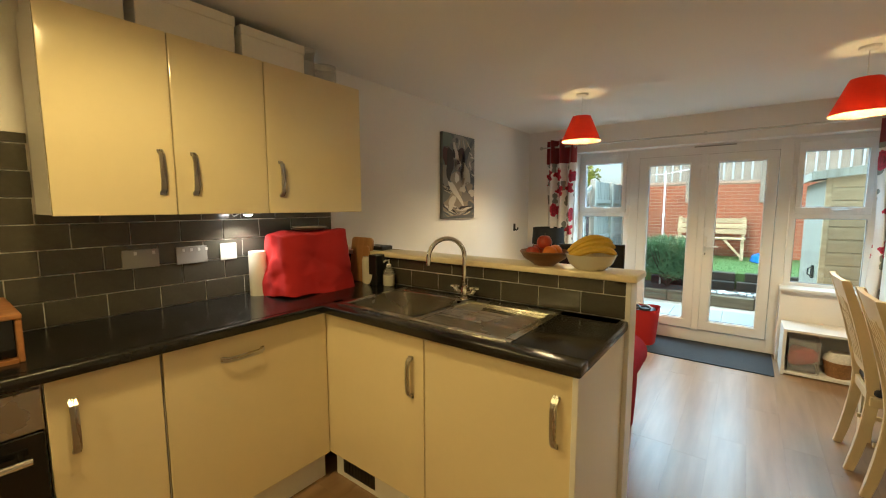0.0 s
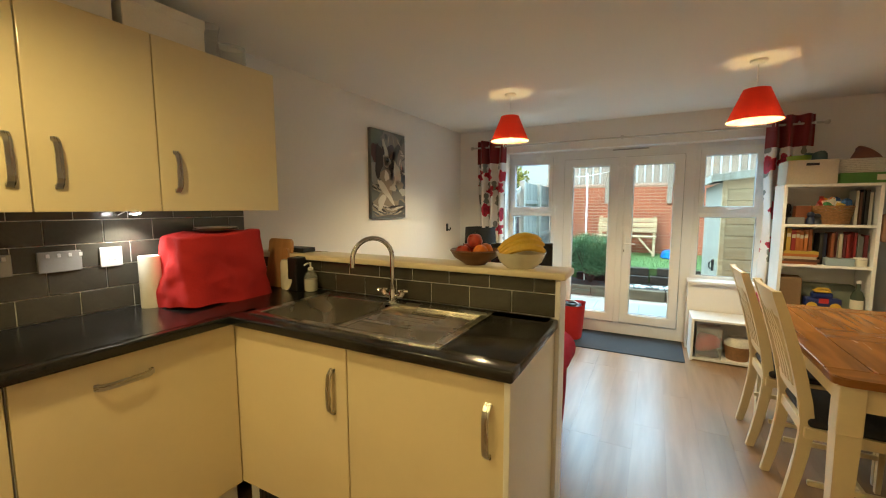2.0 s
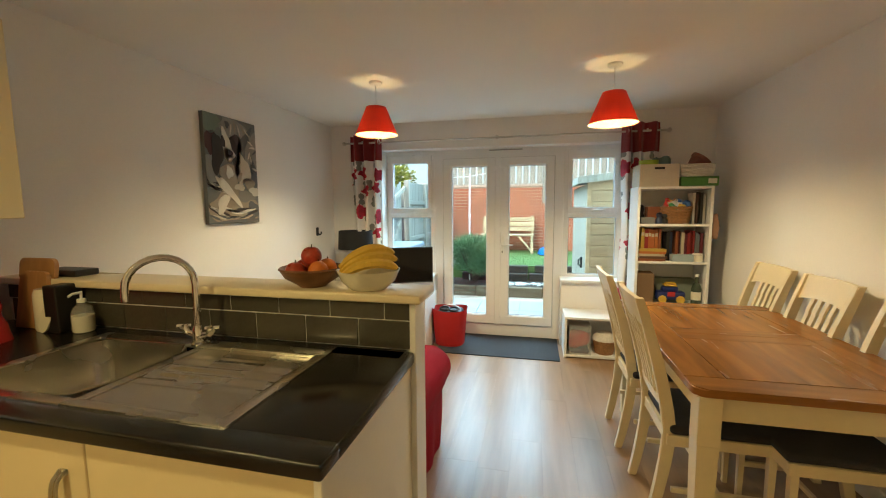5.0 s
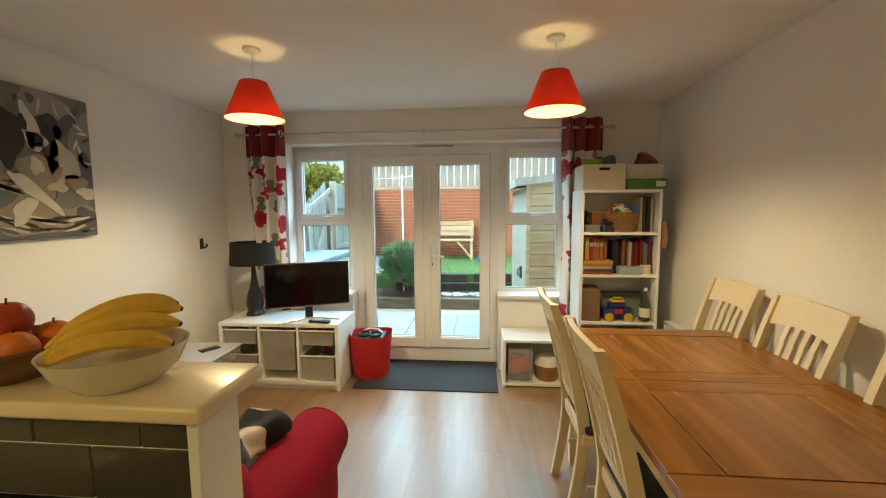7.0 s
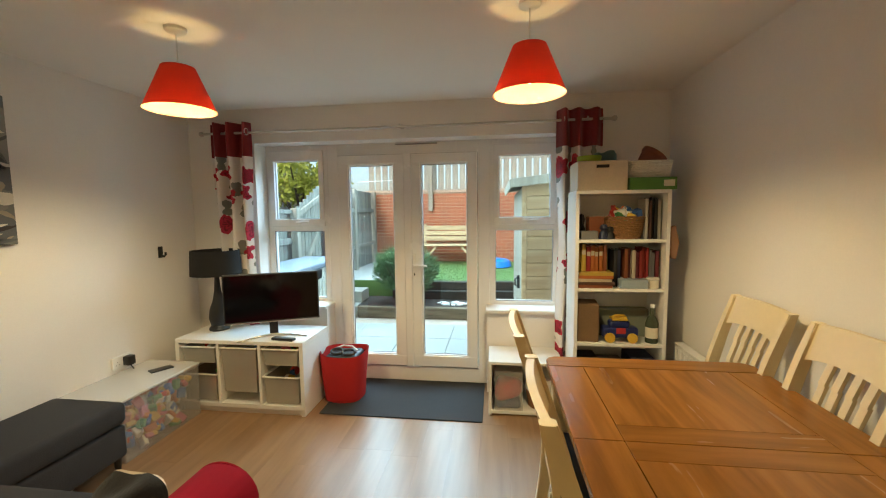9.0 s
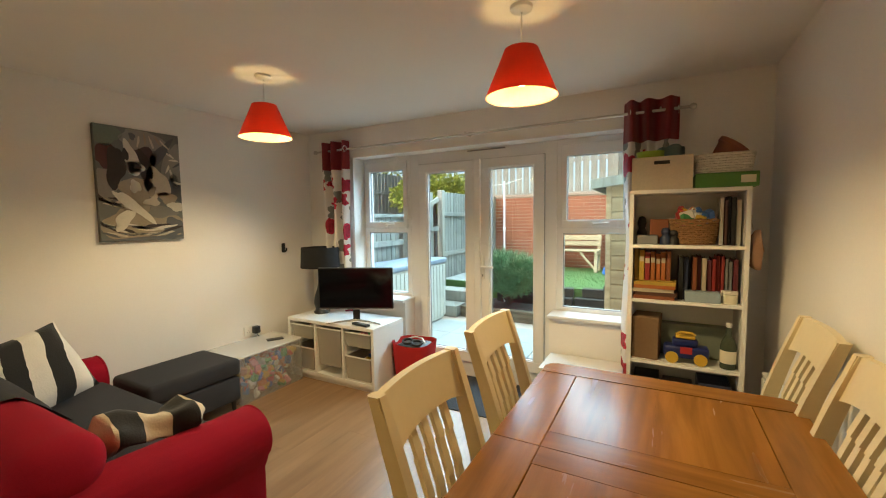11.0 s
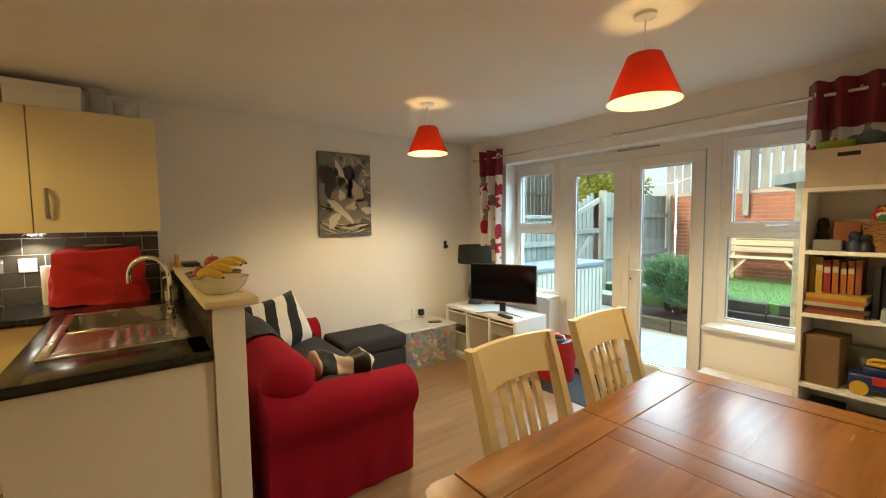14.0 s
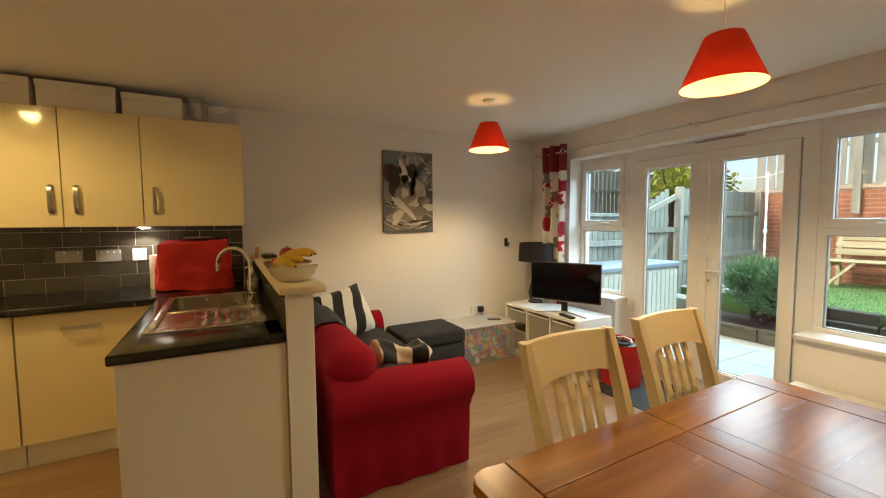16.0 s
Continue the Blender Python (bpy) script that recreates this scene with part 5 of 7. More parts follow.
Part().tube([(-0.10, 0.02, 0.03), (-0.03, 0.06, 0.05), (0.05, 0.05, 0.048), (0.11, 0.0, 0.03)], 0.007, 8).done("strap", M_PLASTIC, gg, smooth=True)

# ---------------- open white box under the window ----------------
ob_ = base("open_cabinet", (0.965, 5.02, 0), "low white open-fronted box below the window", "cabinet")
w, dd, h = 0.265, 0.175, 0.40
Part().box(-w, w, -dd, dd, h - 0.022, h, 0.002, 1).box(-w, w, -dd, dd, 0.012, 0.034).box(-w, -w + 0.022, -dd + 0.001, dd, 0.0, h - 0.022).box(w - 0.022, w, -dd + 0.001, dd, 0.0, h - 0.022).box(-w + 0.022, w - 0.022, dd - 0.006, dd, 0.034, h - 0.022).done("frame", M_WHITE, ob_)
cx = base("craft_box", (0.845, 4.975, 0.034), "clear box with red cloth in white cabinet", "box")
p = Part()
for q in ((-0.10, 0.10, -0.12, -0.117, 0, 0.27), (-0.10, -0.097, -0.117, 0.12, 0, 0.27), (0.097, 0.10, -0.117, 0.12, 0, 0.27), (-0.1, 0.1, -0.12, 0.12, 0.27, 0.285)):
    p.box(*q)
p.done("body", M_CLEAR, cx)
Part().box(-0.09, 0.09, -0.10, 0.1, 0.003, 0.05, 0.02, 3).done("folded_cloth", plain("navy_cloth", (0.02, 0.035, 0.10), 0.9), cx, smooth=True)
Part().box(-0.085, 0.085, -0.10, 0.1, 0.052, 0.19, 0.05, 4).wobble(0.03, 9).done("cloth", M_REDCLOTH, cx, smooth=True)
hb = base("hat_basket", (1.08, 4.97, 0.034), "round basket with pale lid in white cabinet", "basket")
Part().spin([(0.0, 0.0), (0.085, 0.0), (0.108, 0.13), (0.102, 0.13), (0.08, 0.008), (0.0, 0.008)], 28).done("basket", M_WICKER, hb, smooth=True)
Part().spin([(0.0, 0.21), (0.07, 0.20), (0.104, 0.16), (0.108, 0.132), (0.0, 0.13)], 28).done("lid", M_WHWICK, hb, smooth=True)

# ---------------- bookcase ----------------
bkx0, bkx1, bky0, bky1, bkz = 1.272, 1.858, 4.735, 5.035, 1.612
bk = base("bookcase", ((bkx0 + bkx1) / 2, (bky0 + bky1) / 2, 0), "tall white bookcase packed with books and toys", "bookcase")
w, dd = (bkx1 - bkx0) / 2, (bky1 - bky0) / 2
p = Part().box(-w, w, -dd, dd, bkz - 0.022, bkz, 0.002, 1).box(-w, -w + 0.022, -dd + 0.001, dd, 0, bkz - 0.022).box(w - 0.022, w, -dd + 0.001, dd, 0, bkz - 0.022).box(-w + 0.022, w - 0.022, dd - 0.006, dd, 0.05, bkz - 0.022).box(-w + 0.022, w - 0.022, -dd + 0.02, -dd + 0.035, 0, 0.055)
p.done("carcass", M_WHITE, bk)
SH = (0.055, 0.27, 0.595, 0.967, 1.292)
for z in SH:
    Part().box(-w + 0.022, w - 0.022, -dd + 0.004, dd - 0.006, z - 0.02, z, 0.001, 1).done("shelf", M_WHITE, bk)
BC = [plain("book_" + n, tuple(0.72 * v for v in c), 0.55) for n, c in (("red", (0.34, 0.025, 0.02)), ("orange", (0.50, 0.15, 0.03)), ("cream", (0.60, 0.52, 0.38)), ("brown", (0.12, 0.05, 0.03)), ("navy", (0.02, 0.03, 0.08)), ("grey", (0.22, 0.22, 0.22)), ("maroon", (0.16, 0.02, 0.03)), ("yellow", (0.55, 0.36, 0.05)), ("black", (0.015, 0.015, 0.016)), ("rust", (0.30, 0.09, 0.03)), ("white", (0.66, 0.63, 0.57)))]
rng = random.Random(11)


def book(x, y, z, th, h, dep, mm, lean=0.0, flat=False, turn=0.0):
    """A book standing with its spine to the room, or lying flat."""
    b = base("book", (x, y, z), "closed book on a white bookcase shelf", "book", "books on the bookcase", turn)
    rot = Matrix.Rotation(radians(lean), 4, "Y")
    if flat:
        Part().box(-h / 2, h / 2, 0, dep, 0, 0.002).box(-h / 2, h / 2, 0, dep, th - 0.002, th).box(-h / 2, h / 2, 0, 0.003, 0.002, th - 0.002).done("cover", mm, b)
        Part().box(-h / 2 + 0.003, h / 2 - 0.003, 0.003, dep - 0.003, 0.002, th - 0.002).done("pages", M_PAPER, b)
    else:
        Part().box(-th / 2, -th / 2 + 0.002, 0, dep, 0, h, 0, 1, rot).box(th / 2 - 0.002, th / 2, 0, dep, 0, h, 0, 1, rot).box(-th / 2, th / 2, 0, 0.003, 0, h, 0, 1, rot).done("cover", mm, b)
        Part().box(-th / 2 + 0.002, th / 2 - 0.002, 0.003, dep - 0.004, 0.003, h - 0.004, 0, 1, rot).done("pages", M_PAPER, b)
        if th > 0.026:
            for q in (0.62,):
                Part().box(-th / 2 + 0.003, th / 2 - 0.003, -0.0012, 0.0, h * q, h * q + 0.03, 0, 1, rot).done("title_bar", BC[2] if mm not in (BC[2], BC[10]) else BC[9], b)


def row(x0, x1, z, hs, ths, mats, y=4.765):
    x = x0
    while True:
        th = rng.uniform(*ths)
        if x + th > x1:
            break
        book(x + th / 2, y + rng.uniform(0, 0.03), z, th - 0.0015, rng.uniform(*hs), rng.uniform(0.13, 0.17), rng.choice(mats))
        x += th


# second shelf from the top of the open part: rows of books and flat piles
row(1.30, 1.50, SH[3] + 0.105, (0.16, 0.19), (0.018, 0.034), [BC[0], BC[1], BC[2], BC[9], BC[7]], 4.80)
z = SH[3]
for k, mm in enumerate((BC[9], BC[3], BC[2], BC[1], BC[7])):
    book(1.41 + rng.uniform(-0.012, 0.012), 4.752, z, 0.021, 0.22, 0.16, mm, flat=True, turn=rng.uniform(-3, 3))
    z += 0.021
row(1.535, 1.60, SH[3], (0.25, 0.27), (0.025, 0.035), [BC[8], BC[4]], 4.80)
row(1.605, 1.83, SH[3] + 0.06, (0.17, 0.21), (0.016, 0.03), [BC[0], BC[6], BC[9], BC[0], BC[5], BC[2], BC[3]], 4.80)
cd = base("card_box", (1.655, 4.80, SH[3]), "pale blue card box on a bookcase shelf", "box")
Part().box(-0.085, 0.085, -0.05, 0.13, 0, 0.058, 0.003, 1).done("box", plain("pale_blue_card", (0.30, 0.37, 0.42), 0.6), cd)
jr = base("candle_jar", (1.785, 4.80, SH[3]), "cream candle jar on a bookcase shelf", "jar")
Part().spin([(0.0, 0.0), (0.038, 0.0), (0.04, 0.005), (0.04, 0.052), (0.0, 0.054)], 24).done("jar", M_CERAM, jr, smooth=True)
Part().spin([(0.0, 0.0545), (0.041, 0.0545), (0.042, 0.058), (0.041, 0.07), (0.0, 0.071)], 24).done("lid", M_WHWICK, jr, smooth=True)
# top shelf: basket, small boxes, upright folders
bs = base("wicker_basket", (1.61, 4.855, SH[4]), "brown wicker basket of toys on bookcase shelf", "basket")
p = Part()
for k in range(12):
    zz = 0.006 + 0.0125 * k
    rx = 0.088 + 0.0022 * k
    p.tube([(rx * 1.15 * math.cos(t), rx * 0.86 * math.sin(t), zz + 0.002 * math.sin(10 * t + math.pi * k)) for t in (2 * math.pi * j / 36 for j in range(37))], 0.007, 6)
p.spin([(0.0, 0.002), (0.08, 0.002)], 20)
p.done("weave", M_WICKER, bs, smooth=True)
for k in range(22):
    piece("toy", rng.choice(toy_mesh), bs, pose(rng.uniform(-0.08, 0.08), rng.uniform(-0.05, 0.05), 0.13 + 0.055 * rng.random(), rng.uniform(0, 90), rng.uniform(0, 90), rng.uniform(0, 180)))
row(1.725, 1.835, SH[4], (0.25, 0.285), (0.012, 0.03), [BC[8], BC[5], BC[10], BC[3]], 4.79)
gb = base("gadget_box", (1.37, 4.80, SH[4]), "grey box on a bookcase shelf", "box")
Part().box(-0.055, 0.055, -0.03, 0.05, 0, 0.055, 0.006, 2).done("box", BC[5], gb)
for x, hh, mm, nm in ((1.335, 0.17, BC[8], "dark"), (1.465, 0.10, BC[4], "navy"), (1.505, 0.085, BC[8], "black")):
    tb_ = base("toy_figure", (x, 4.88 if x < 1.4 else 4.80, SH[4]), nm + " toy on a bookcase shelf", "toy")
    Part().spin([(0.0, 0.0), (0.032, 0.0), (0.028, 0.4 * hh), (0.018, 0.55 * hh), (0.026, 0.75 * hh), (0.018, 0.95 * hh), (0.0, hh)], 16).done("body", mm, tb_, smooth=True)
oc = base("orange_carton", (1.43, 4.885, SH[4]), "orange carton on a bookcase shelf", "box")
Part().box(-0.05, 0.05, -0.04, 0.05, 0, 0.15, 0.003, 1).done("carton", BC[9], oc)
# third shelf: brown box, blue toy car, bottle
bx = base("brown_box", (1.375, 4.86, SH[2]), "dark brown box on a bookcase shelf", "box", turn=-6)
Part().box(-0.075, 0.075, -0.09, 0.10, 0, 0.255, 0.004, 1).done("box", M_CARD, bx)
gt = base("green_tray", (1.62, 4.93, SH[2]), "grey-green tray behind toys on shelf", "tray")
Part().box(-0.18, 0.19, -0.02, 0.06, 0, 0.20, 0.01, 2).done("tray", plain("sage", (0.20, 0.22, 0.17), 0.6), gt)
car = base("toy_car", (1.585, 4.815, SH[2]), "blue toy car with yellow wheels on shelf", "toy car")
Part().box(-0.115, 0.115, -0.045, 0.045, 0.028, 0.10, 0.015, 3).box(-0.07, 0.06, -0.04, 0.04, 0.095, 0.145, 0.016, 3).done("body", plain("toy_navy", (0.015, 0.025, 0.13), 0.35), car, smooth=True)
Part().box(-0.055, 0.045, -0.0425, 0.0425, 0.148, 0.162, 0.005, 2).tube([(-0.05, 0, 0.16), (-0.03, 0, 0.175), (0.03, 0, 0.175), (0.045, 0, 0.16)], 0.008, 8).done("roof", toy_cols[1], car)
Part().box(-0.03, 0.03, -0.047, -0.045, 0.06, 0.10).done("grille", toy_cols[0], car)
for x in (-0.072, 0.072):
    wl = Part().spin([(0.0, 0.0), (0.032, 0.0), (0.034, 0.006), (0.034, 0.014), (0.0, 0.016)], 18, m=Matrix.Translation((x, -0.044, 0.034)) @ Matrix.Rotation(radians(90), 4, "X")).done("wheel", toy_cols[1], car, smooth=True)
bt = base("bottle", (1.79, 4.80, SH[2]), "clear glass bottle with pale label on shelf", "bottle")
Part().spin([(0.0, 0.0), (0.038, 0.0), (0.04, 0.006), (0.04, 0.13), (0.03, 0.165), (0.014, 0.19), (0.014, 0.235), (0.0, 0.235)], 20).done("glass", plain("bottle_green", (0.06, 0.075, 0.05), 0.1), bt, smooth=True)
Part().spin([(0.0405, 0.035), (0.0408, 0.036), (0.0408, 0.105), (0.0405, 0.106)], 20).done("label", M_CERAM, bt, smooth=True)
Part().spin([(0.0, 0.236), (0.015, 0.236), (0.015, 0.26), (0.0, 0.261)], 14).done("cap", M_PLASTIC, bt, smooth=True)
# lower shelves
for x, wd, hh, mm in ((1.38, 0.07, 0.2, BC[8]), (1.55, 0.08, 0.17, BC[5]), (1.73, 0.08, 0.22, BC[4])):
    lb = base("game_box", (x, 4.87, SH[1]), "dark game box on a low bookcase shelf", "box")
    Part().box(-wd, wd, -0.09, 0.1, 0, hh, 0.003, 1).done("box", mm, lb)
# on top of the bookcase
wb = base("white_crate", (1.435, 4.88, bkz), "white storage crate with cut handle on bookcase", "crate")
p = Part().box(-0.155, 0.155, -0.14, -0.13, 0, 0.19, 0.002, 1).box(-0.155, 0.155, 0.13, 0.14, 0, 0.19, 0.002, 1).box(-0.155, -0.145, -0.13, 0.13, 0, 0.19).box(0.145, 0.155, -0.13, 0.13, 0, 0.19).box(-0.145, 0.145, -0.13, 0.13, 0, 0.006)
p.done("crate", plain("beige_card", (0.60, 0.52, 0.40), 0.7), wb)
Part().box(-0.04, 0.04, -0.1415, -0.139, 0.145, 0.165, 0.004, 2).done("handle_slot", M_BLACK, wb)
for x, r, hh, mm, lab in ((-0.06, 0.08, 0.06, plain("lime_plastic", (0.30, 0.44, 0.03), 0.4), "lime green plastic bowl in crate"), (0.06, 0.055, 0.10, plain("teal_cloth", (0.10, 0.17, 0.18), 0.8), "folded teal cloth in white crate")):
    o = base("bowl" if x < 0 else "folded_cloth", (1.435 + x, 4.86, bkz + 0.006), lab, "bowl" if x < 0 else "cloth")
    p = Part().spin([(0.0, 0.0), (0.6 * r, 0.0), (0.9 * r, 0.14), (r, 0.19 + hh * 0.6), (0.8 * r, 0.19 + hh * 0.62), (0.0, 0.17 + 0.3 * hh)], 24)
    if x > 0:
        p.wobble(0.03, 12)
    p.done("body", mm, o, smooth=True)
bt2 = base("blue_lid", (1.545, 4.87, bkz + 0.006), "blue-green plastic lid standing in the crate", "lid", turn=20)
Part().slab([(0.07 * math.cos(2 * math.pi * k / 24), 0.15 + 0.13 * math.sin(2 * math.pi * k / 24)) for k in range(24)], -0.006, 0.006, pose(0, 0, 0, 80, -25, 0)).done("lid", plain("teal_plastic", (0.12, 0.22, 0.24), 0.4), bt2)
gx = base("green_box", (1.735, 4.86, bkz), "green board game box on the bookcase", "box")
Part().box(-0.135, 0.15, -0.13, 0.13, 0, 0.078, 0.003, 1).done("box", plain("leaf_green", (0.07, 0.20, 0.035), 0.5), gx)
Part().box(0.07, 0.135, -0.1315, -0.129, 0.02, 0.06).done("picture_panel", M_CERAM, gx)
wk = base("white_basket", (1.735, 4.86, bkz + 0.078), "white wicker basket on a green box", "basket")
p = Part()
for k in range(8):
    rx = 0.112 + 0.0016 * k
    p.tube([(rx * 1.12 * math.copysign(abs(math.cos(t)) ** 0.4, math.cos(t)), rx * 0.95 * math.copysign(abs(math.sin(t)) ** 0.4, math.sin(t)), 0.007 + 0.0135 * k) for t in (2 * math.pi * j / 40 for j in range(41))], 0.0075, 6)
p.box(-0.11, 0.11, -0.09, 0.09, 0.001, 0.006)
p.done("weave", M_WHWICK, wk, smooth=True)
po = base("plant_pot", (1.745, 4.85, bkz + 0.084), "terracotta pot tipped inside the white basket", "pot")
Part().spin([(0.0, 0.0), (0.055, 0.0), (0.078, 0.10), (0.085, 0.10), (0.085, 0.125), (0.07, 0.125), (0.05, 0.01), (0.0, 0.01)], 24, m=pose(-0.03, 0, 0.055, 0, 38, 0)).done("pot", plain("terracotta", (0.20, 0.065, 0.035), 0.8), po, smooth=True)
hg = base("cloth_bag", (1.858, 4.80, 1.33), "small floral cloth bag hanging on bookcase side", "bag")
p = Part().pillow(0.05, 0.09, 0.21, pose(0.034, 0, -0.06))
Part().tube([(0.004, 0, 0.12), (0.02, 0, 0.05)], 0.003, 6).tube([(0.002, -0.01, 0.12), (0.012, -0.01, 0.12)], 0.006, 8).done("strap", M_CERAM, hg)
p.wobble(0.015, 14).done("bag", plain("tan_print", (0.36, 0.20, 0.12), 0.85), hg, smooth=True)
# radiator on the east wall
rd = base("radiator", (XR, 4.45, 0.14), "white panel radiator on the wall", "radiator")
p = Part().box(-0.075, -0.055, -0.38, 0.38, 0, 0.44, 0.004, 2)
for k in range(18):
    y = -0.36 + k * 0.0424
    p.box(-0.080, -0.074, y, y + 0.022, 0.02, 0.42, 0.003, 1)
p.done("panel", M_UPVC, rd)
Part().box(-0.08, -0.02, -0.385, 0.385, 0.435, 0.45, 0.003, 1).box(-0.055, 0.0, -0.3, -0.26, 0.1, 0.35).box(-0.055, 0.0, 0.26, 0.3, 0.1, 0.35).done("grille", M_UPVC, rd)

# ---------------- dining table and chairs ----------------
TX0, TX1, TY0, TY1, TZ = 0.985, 1.885, 2.525, 3.935, 0.787
tbl = base("dining_table", ((TX0 + TX1) / 2, (TY0 + TY1) / 2, 0), "honey oak dining table on cream painted legs", "table")
w, dd = (TX1 - TX0) / 2, (TY1 - TY0) / 2
t0 = TZ - 0.032
BW = 0.15
for q in (-1, 1):
    # each half: end rail, rail at the seam, two side rails, a panel of wide boards
    ya, yb = (-dd, -0.001) if q < 0 else (0.001, dd)
    ye = ya if q < 0 else yb
    ea, eb = sorted((ye, ye - 0.12 * q))
    ca, cb_ = sorted((0.001 * q, 0.095 * q))
    o = [(-w, ea), (w, ea), (w, eb), (-w, eb)]
    r = 0.045
    if q < 0:
        o = arc(-w + r, ea + r, r, 180, 270, 6) + arc(w - r, ea + r, r, 270, 360, 6) + [(w, eb), (-w, eb)]
    else:
        o = [(-w, ea), (w, ea)] + arc(w - r, eb - r, r, 0, 90, 6) + arc(-w + r, eb - r, r, 90, 180, 6)
    pr_ = Part().slab(o, t0, TZ)
    bmesh.ops.bevel(pr_.bm, geom=[e for e in pr_.bm.edges if min(v.co.z for v in e.verts) > TZ - 0.001], offset=0.005, segments=3, affect="EDGES")
    pr_.done("end_rail", M_TABLEX, tbl, smooth=True)
    Part().box(-w + BW + 0.0005, w - BW - 0.0005, ca, cb_, t0, TZ, 0.002, 2).done("seam_rail", M_TABLEX, tbl)
    sa, sb_ = (eb + 0.0005, -0.001) if q < 0 else (0.001, ea - 0.0005)
    for s_ in (-1, 1):
        a, b = sorted((s_ * w, s_ * (w - BW)))
        Part().box(a, b, sa, sb_, t0, TZ, 0.003, 2).done("side_rail", M_TABLE, tbl)
    pa, pb = (eb + 0.003, ca - 0.0008) if q < 0 else (cb_ + 0.0008, ea - 0.0008)
    n = 2
    ww = (2 * w - 2 * BW - 0.006) / n
    for j in range(n):
        x = -w + BW + 0.003 + j * ww
        Part().box(x, x + ww - 0.0001, pa, pb, t0 + 0.001, TZ - 0.0006).done("plank", M_TABLE, tbl)
Part().box(-w + 0.01, w - 0.01, -dd + 0.01, dd - 0.01, t0 - 0.004, t0 + 0.001).done("underside", M_CREAM, tbl)
for s in (-1, 1):
    for q in (-1, 1):
        x, y = s * (w - 0.065), q * (dd - 0.065)
        p = Part().box(x - 0.04, x + 0.04, y - 0.04, y + 0.04, 0.55, t0 - 0.004, 0.004, 2)
        p.bm.verts.ensure_lookup_table()
        lo = [p.bm.verts.new((x + a * 0.028, y + b * 0.028, 0)) for a, b in ((-1, -1), (1, -1), (1, 1), (-1, 1))]
        hi = [p.bm.verts.new((x + a * 0.038, y + b * 0.038, 0.551)) for a, b in ((-1, -1), (1, -1), (1, 1), (-1, 1))]
        for k in range(4):
            p.bm.faces.new((lo[k], lo[(k + 1) % 4], hi[(k + 1) % 4], hi[k]))
        p.bm.faces.new(lo[::-1])
        p.done("leg", M_CREAM, tbl)
Part().box(-w + 0.055, -w + 0.077, -dd + 0.1, dd - 0.1, 0.645, t0 - 0.004).box(w - 0.077, w - 0.055, -dd + 0.1, dd - 0.1, 0.645, t0 - 0.004).box(-w + 0.1, w - 0.1, -dd + 0.055, -dd + 0.077, 0.645, t0 - 0.004).box(-w + 0.1, w - 0.1, dd - 0.077, dd - 0.055, 0.645, t0 - 0.004).done("apron", M_CREAM, tbl)


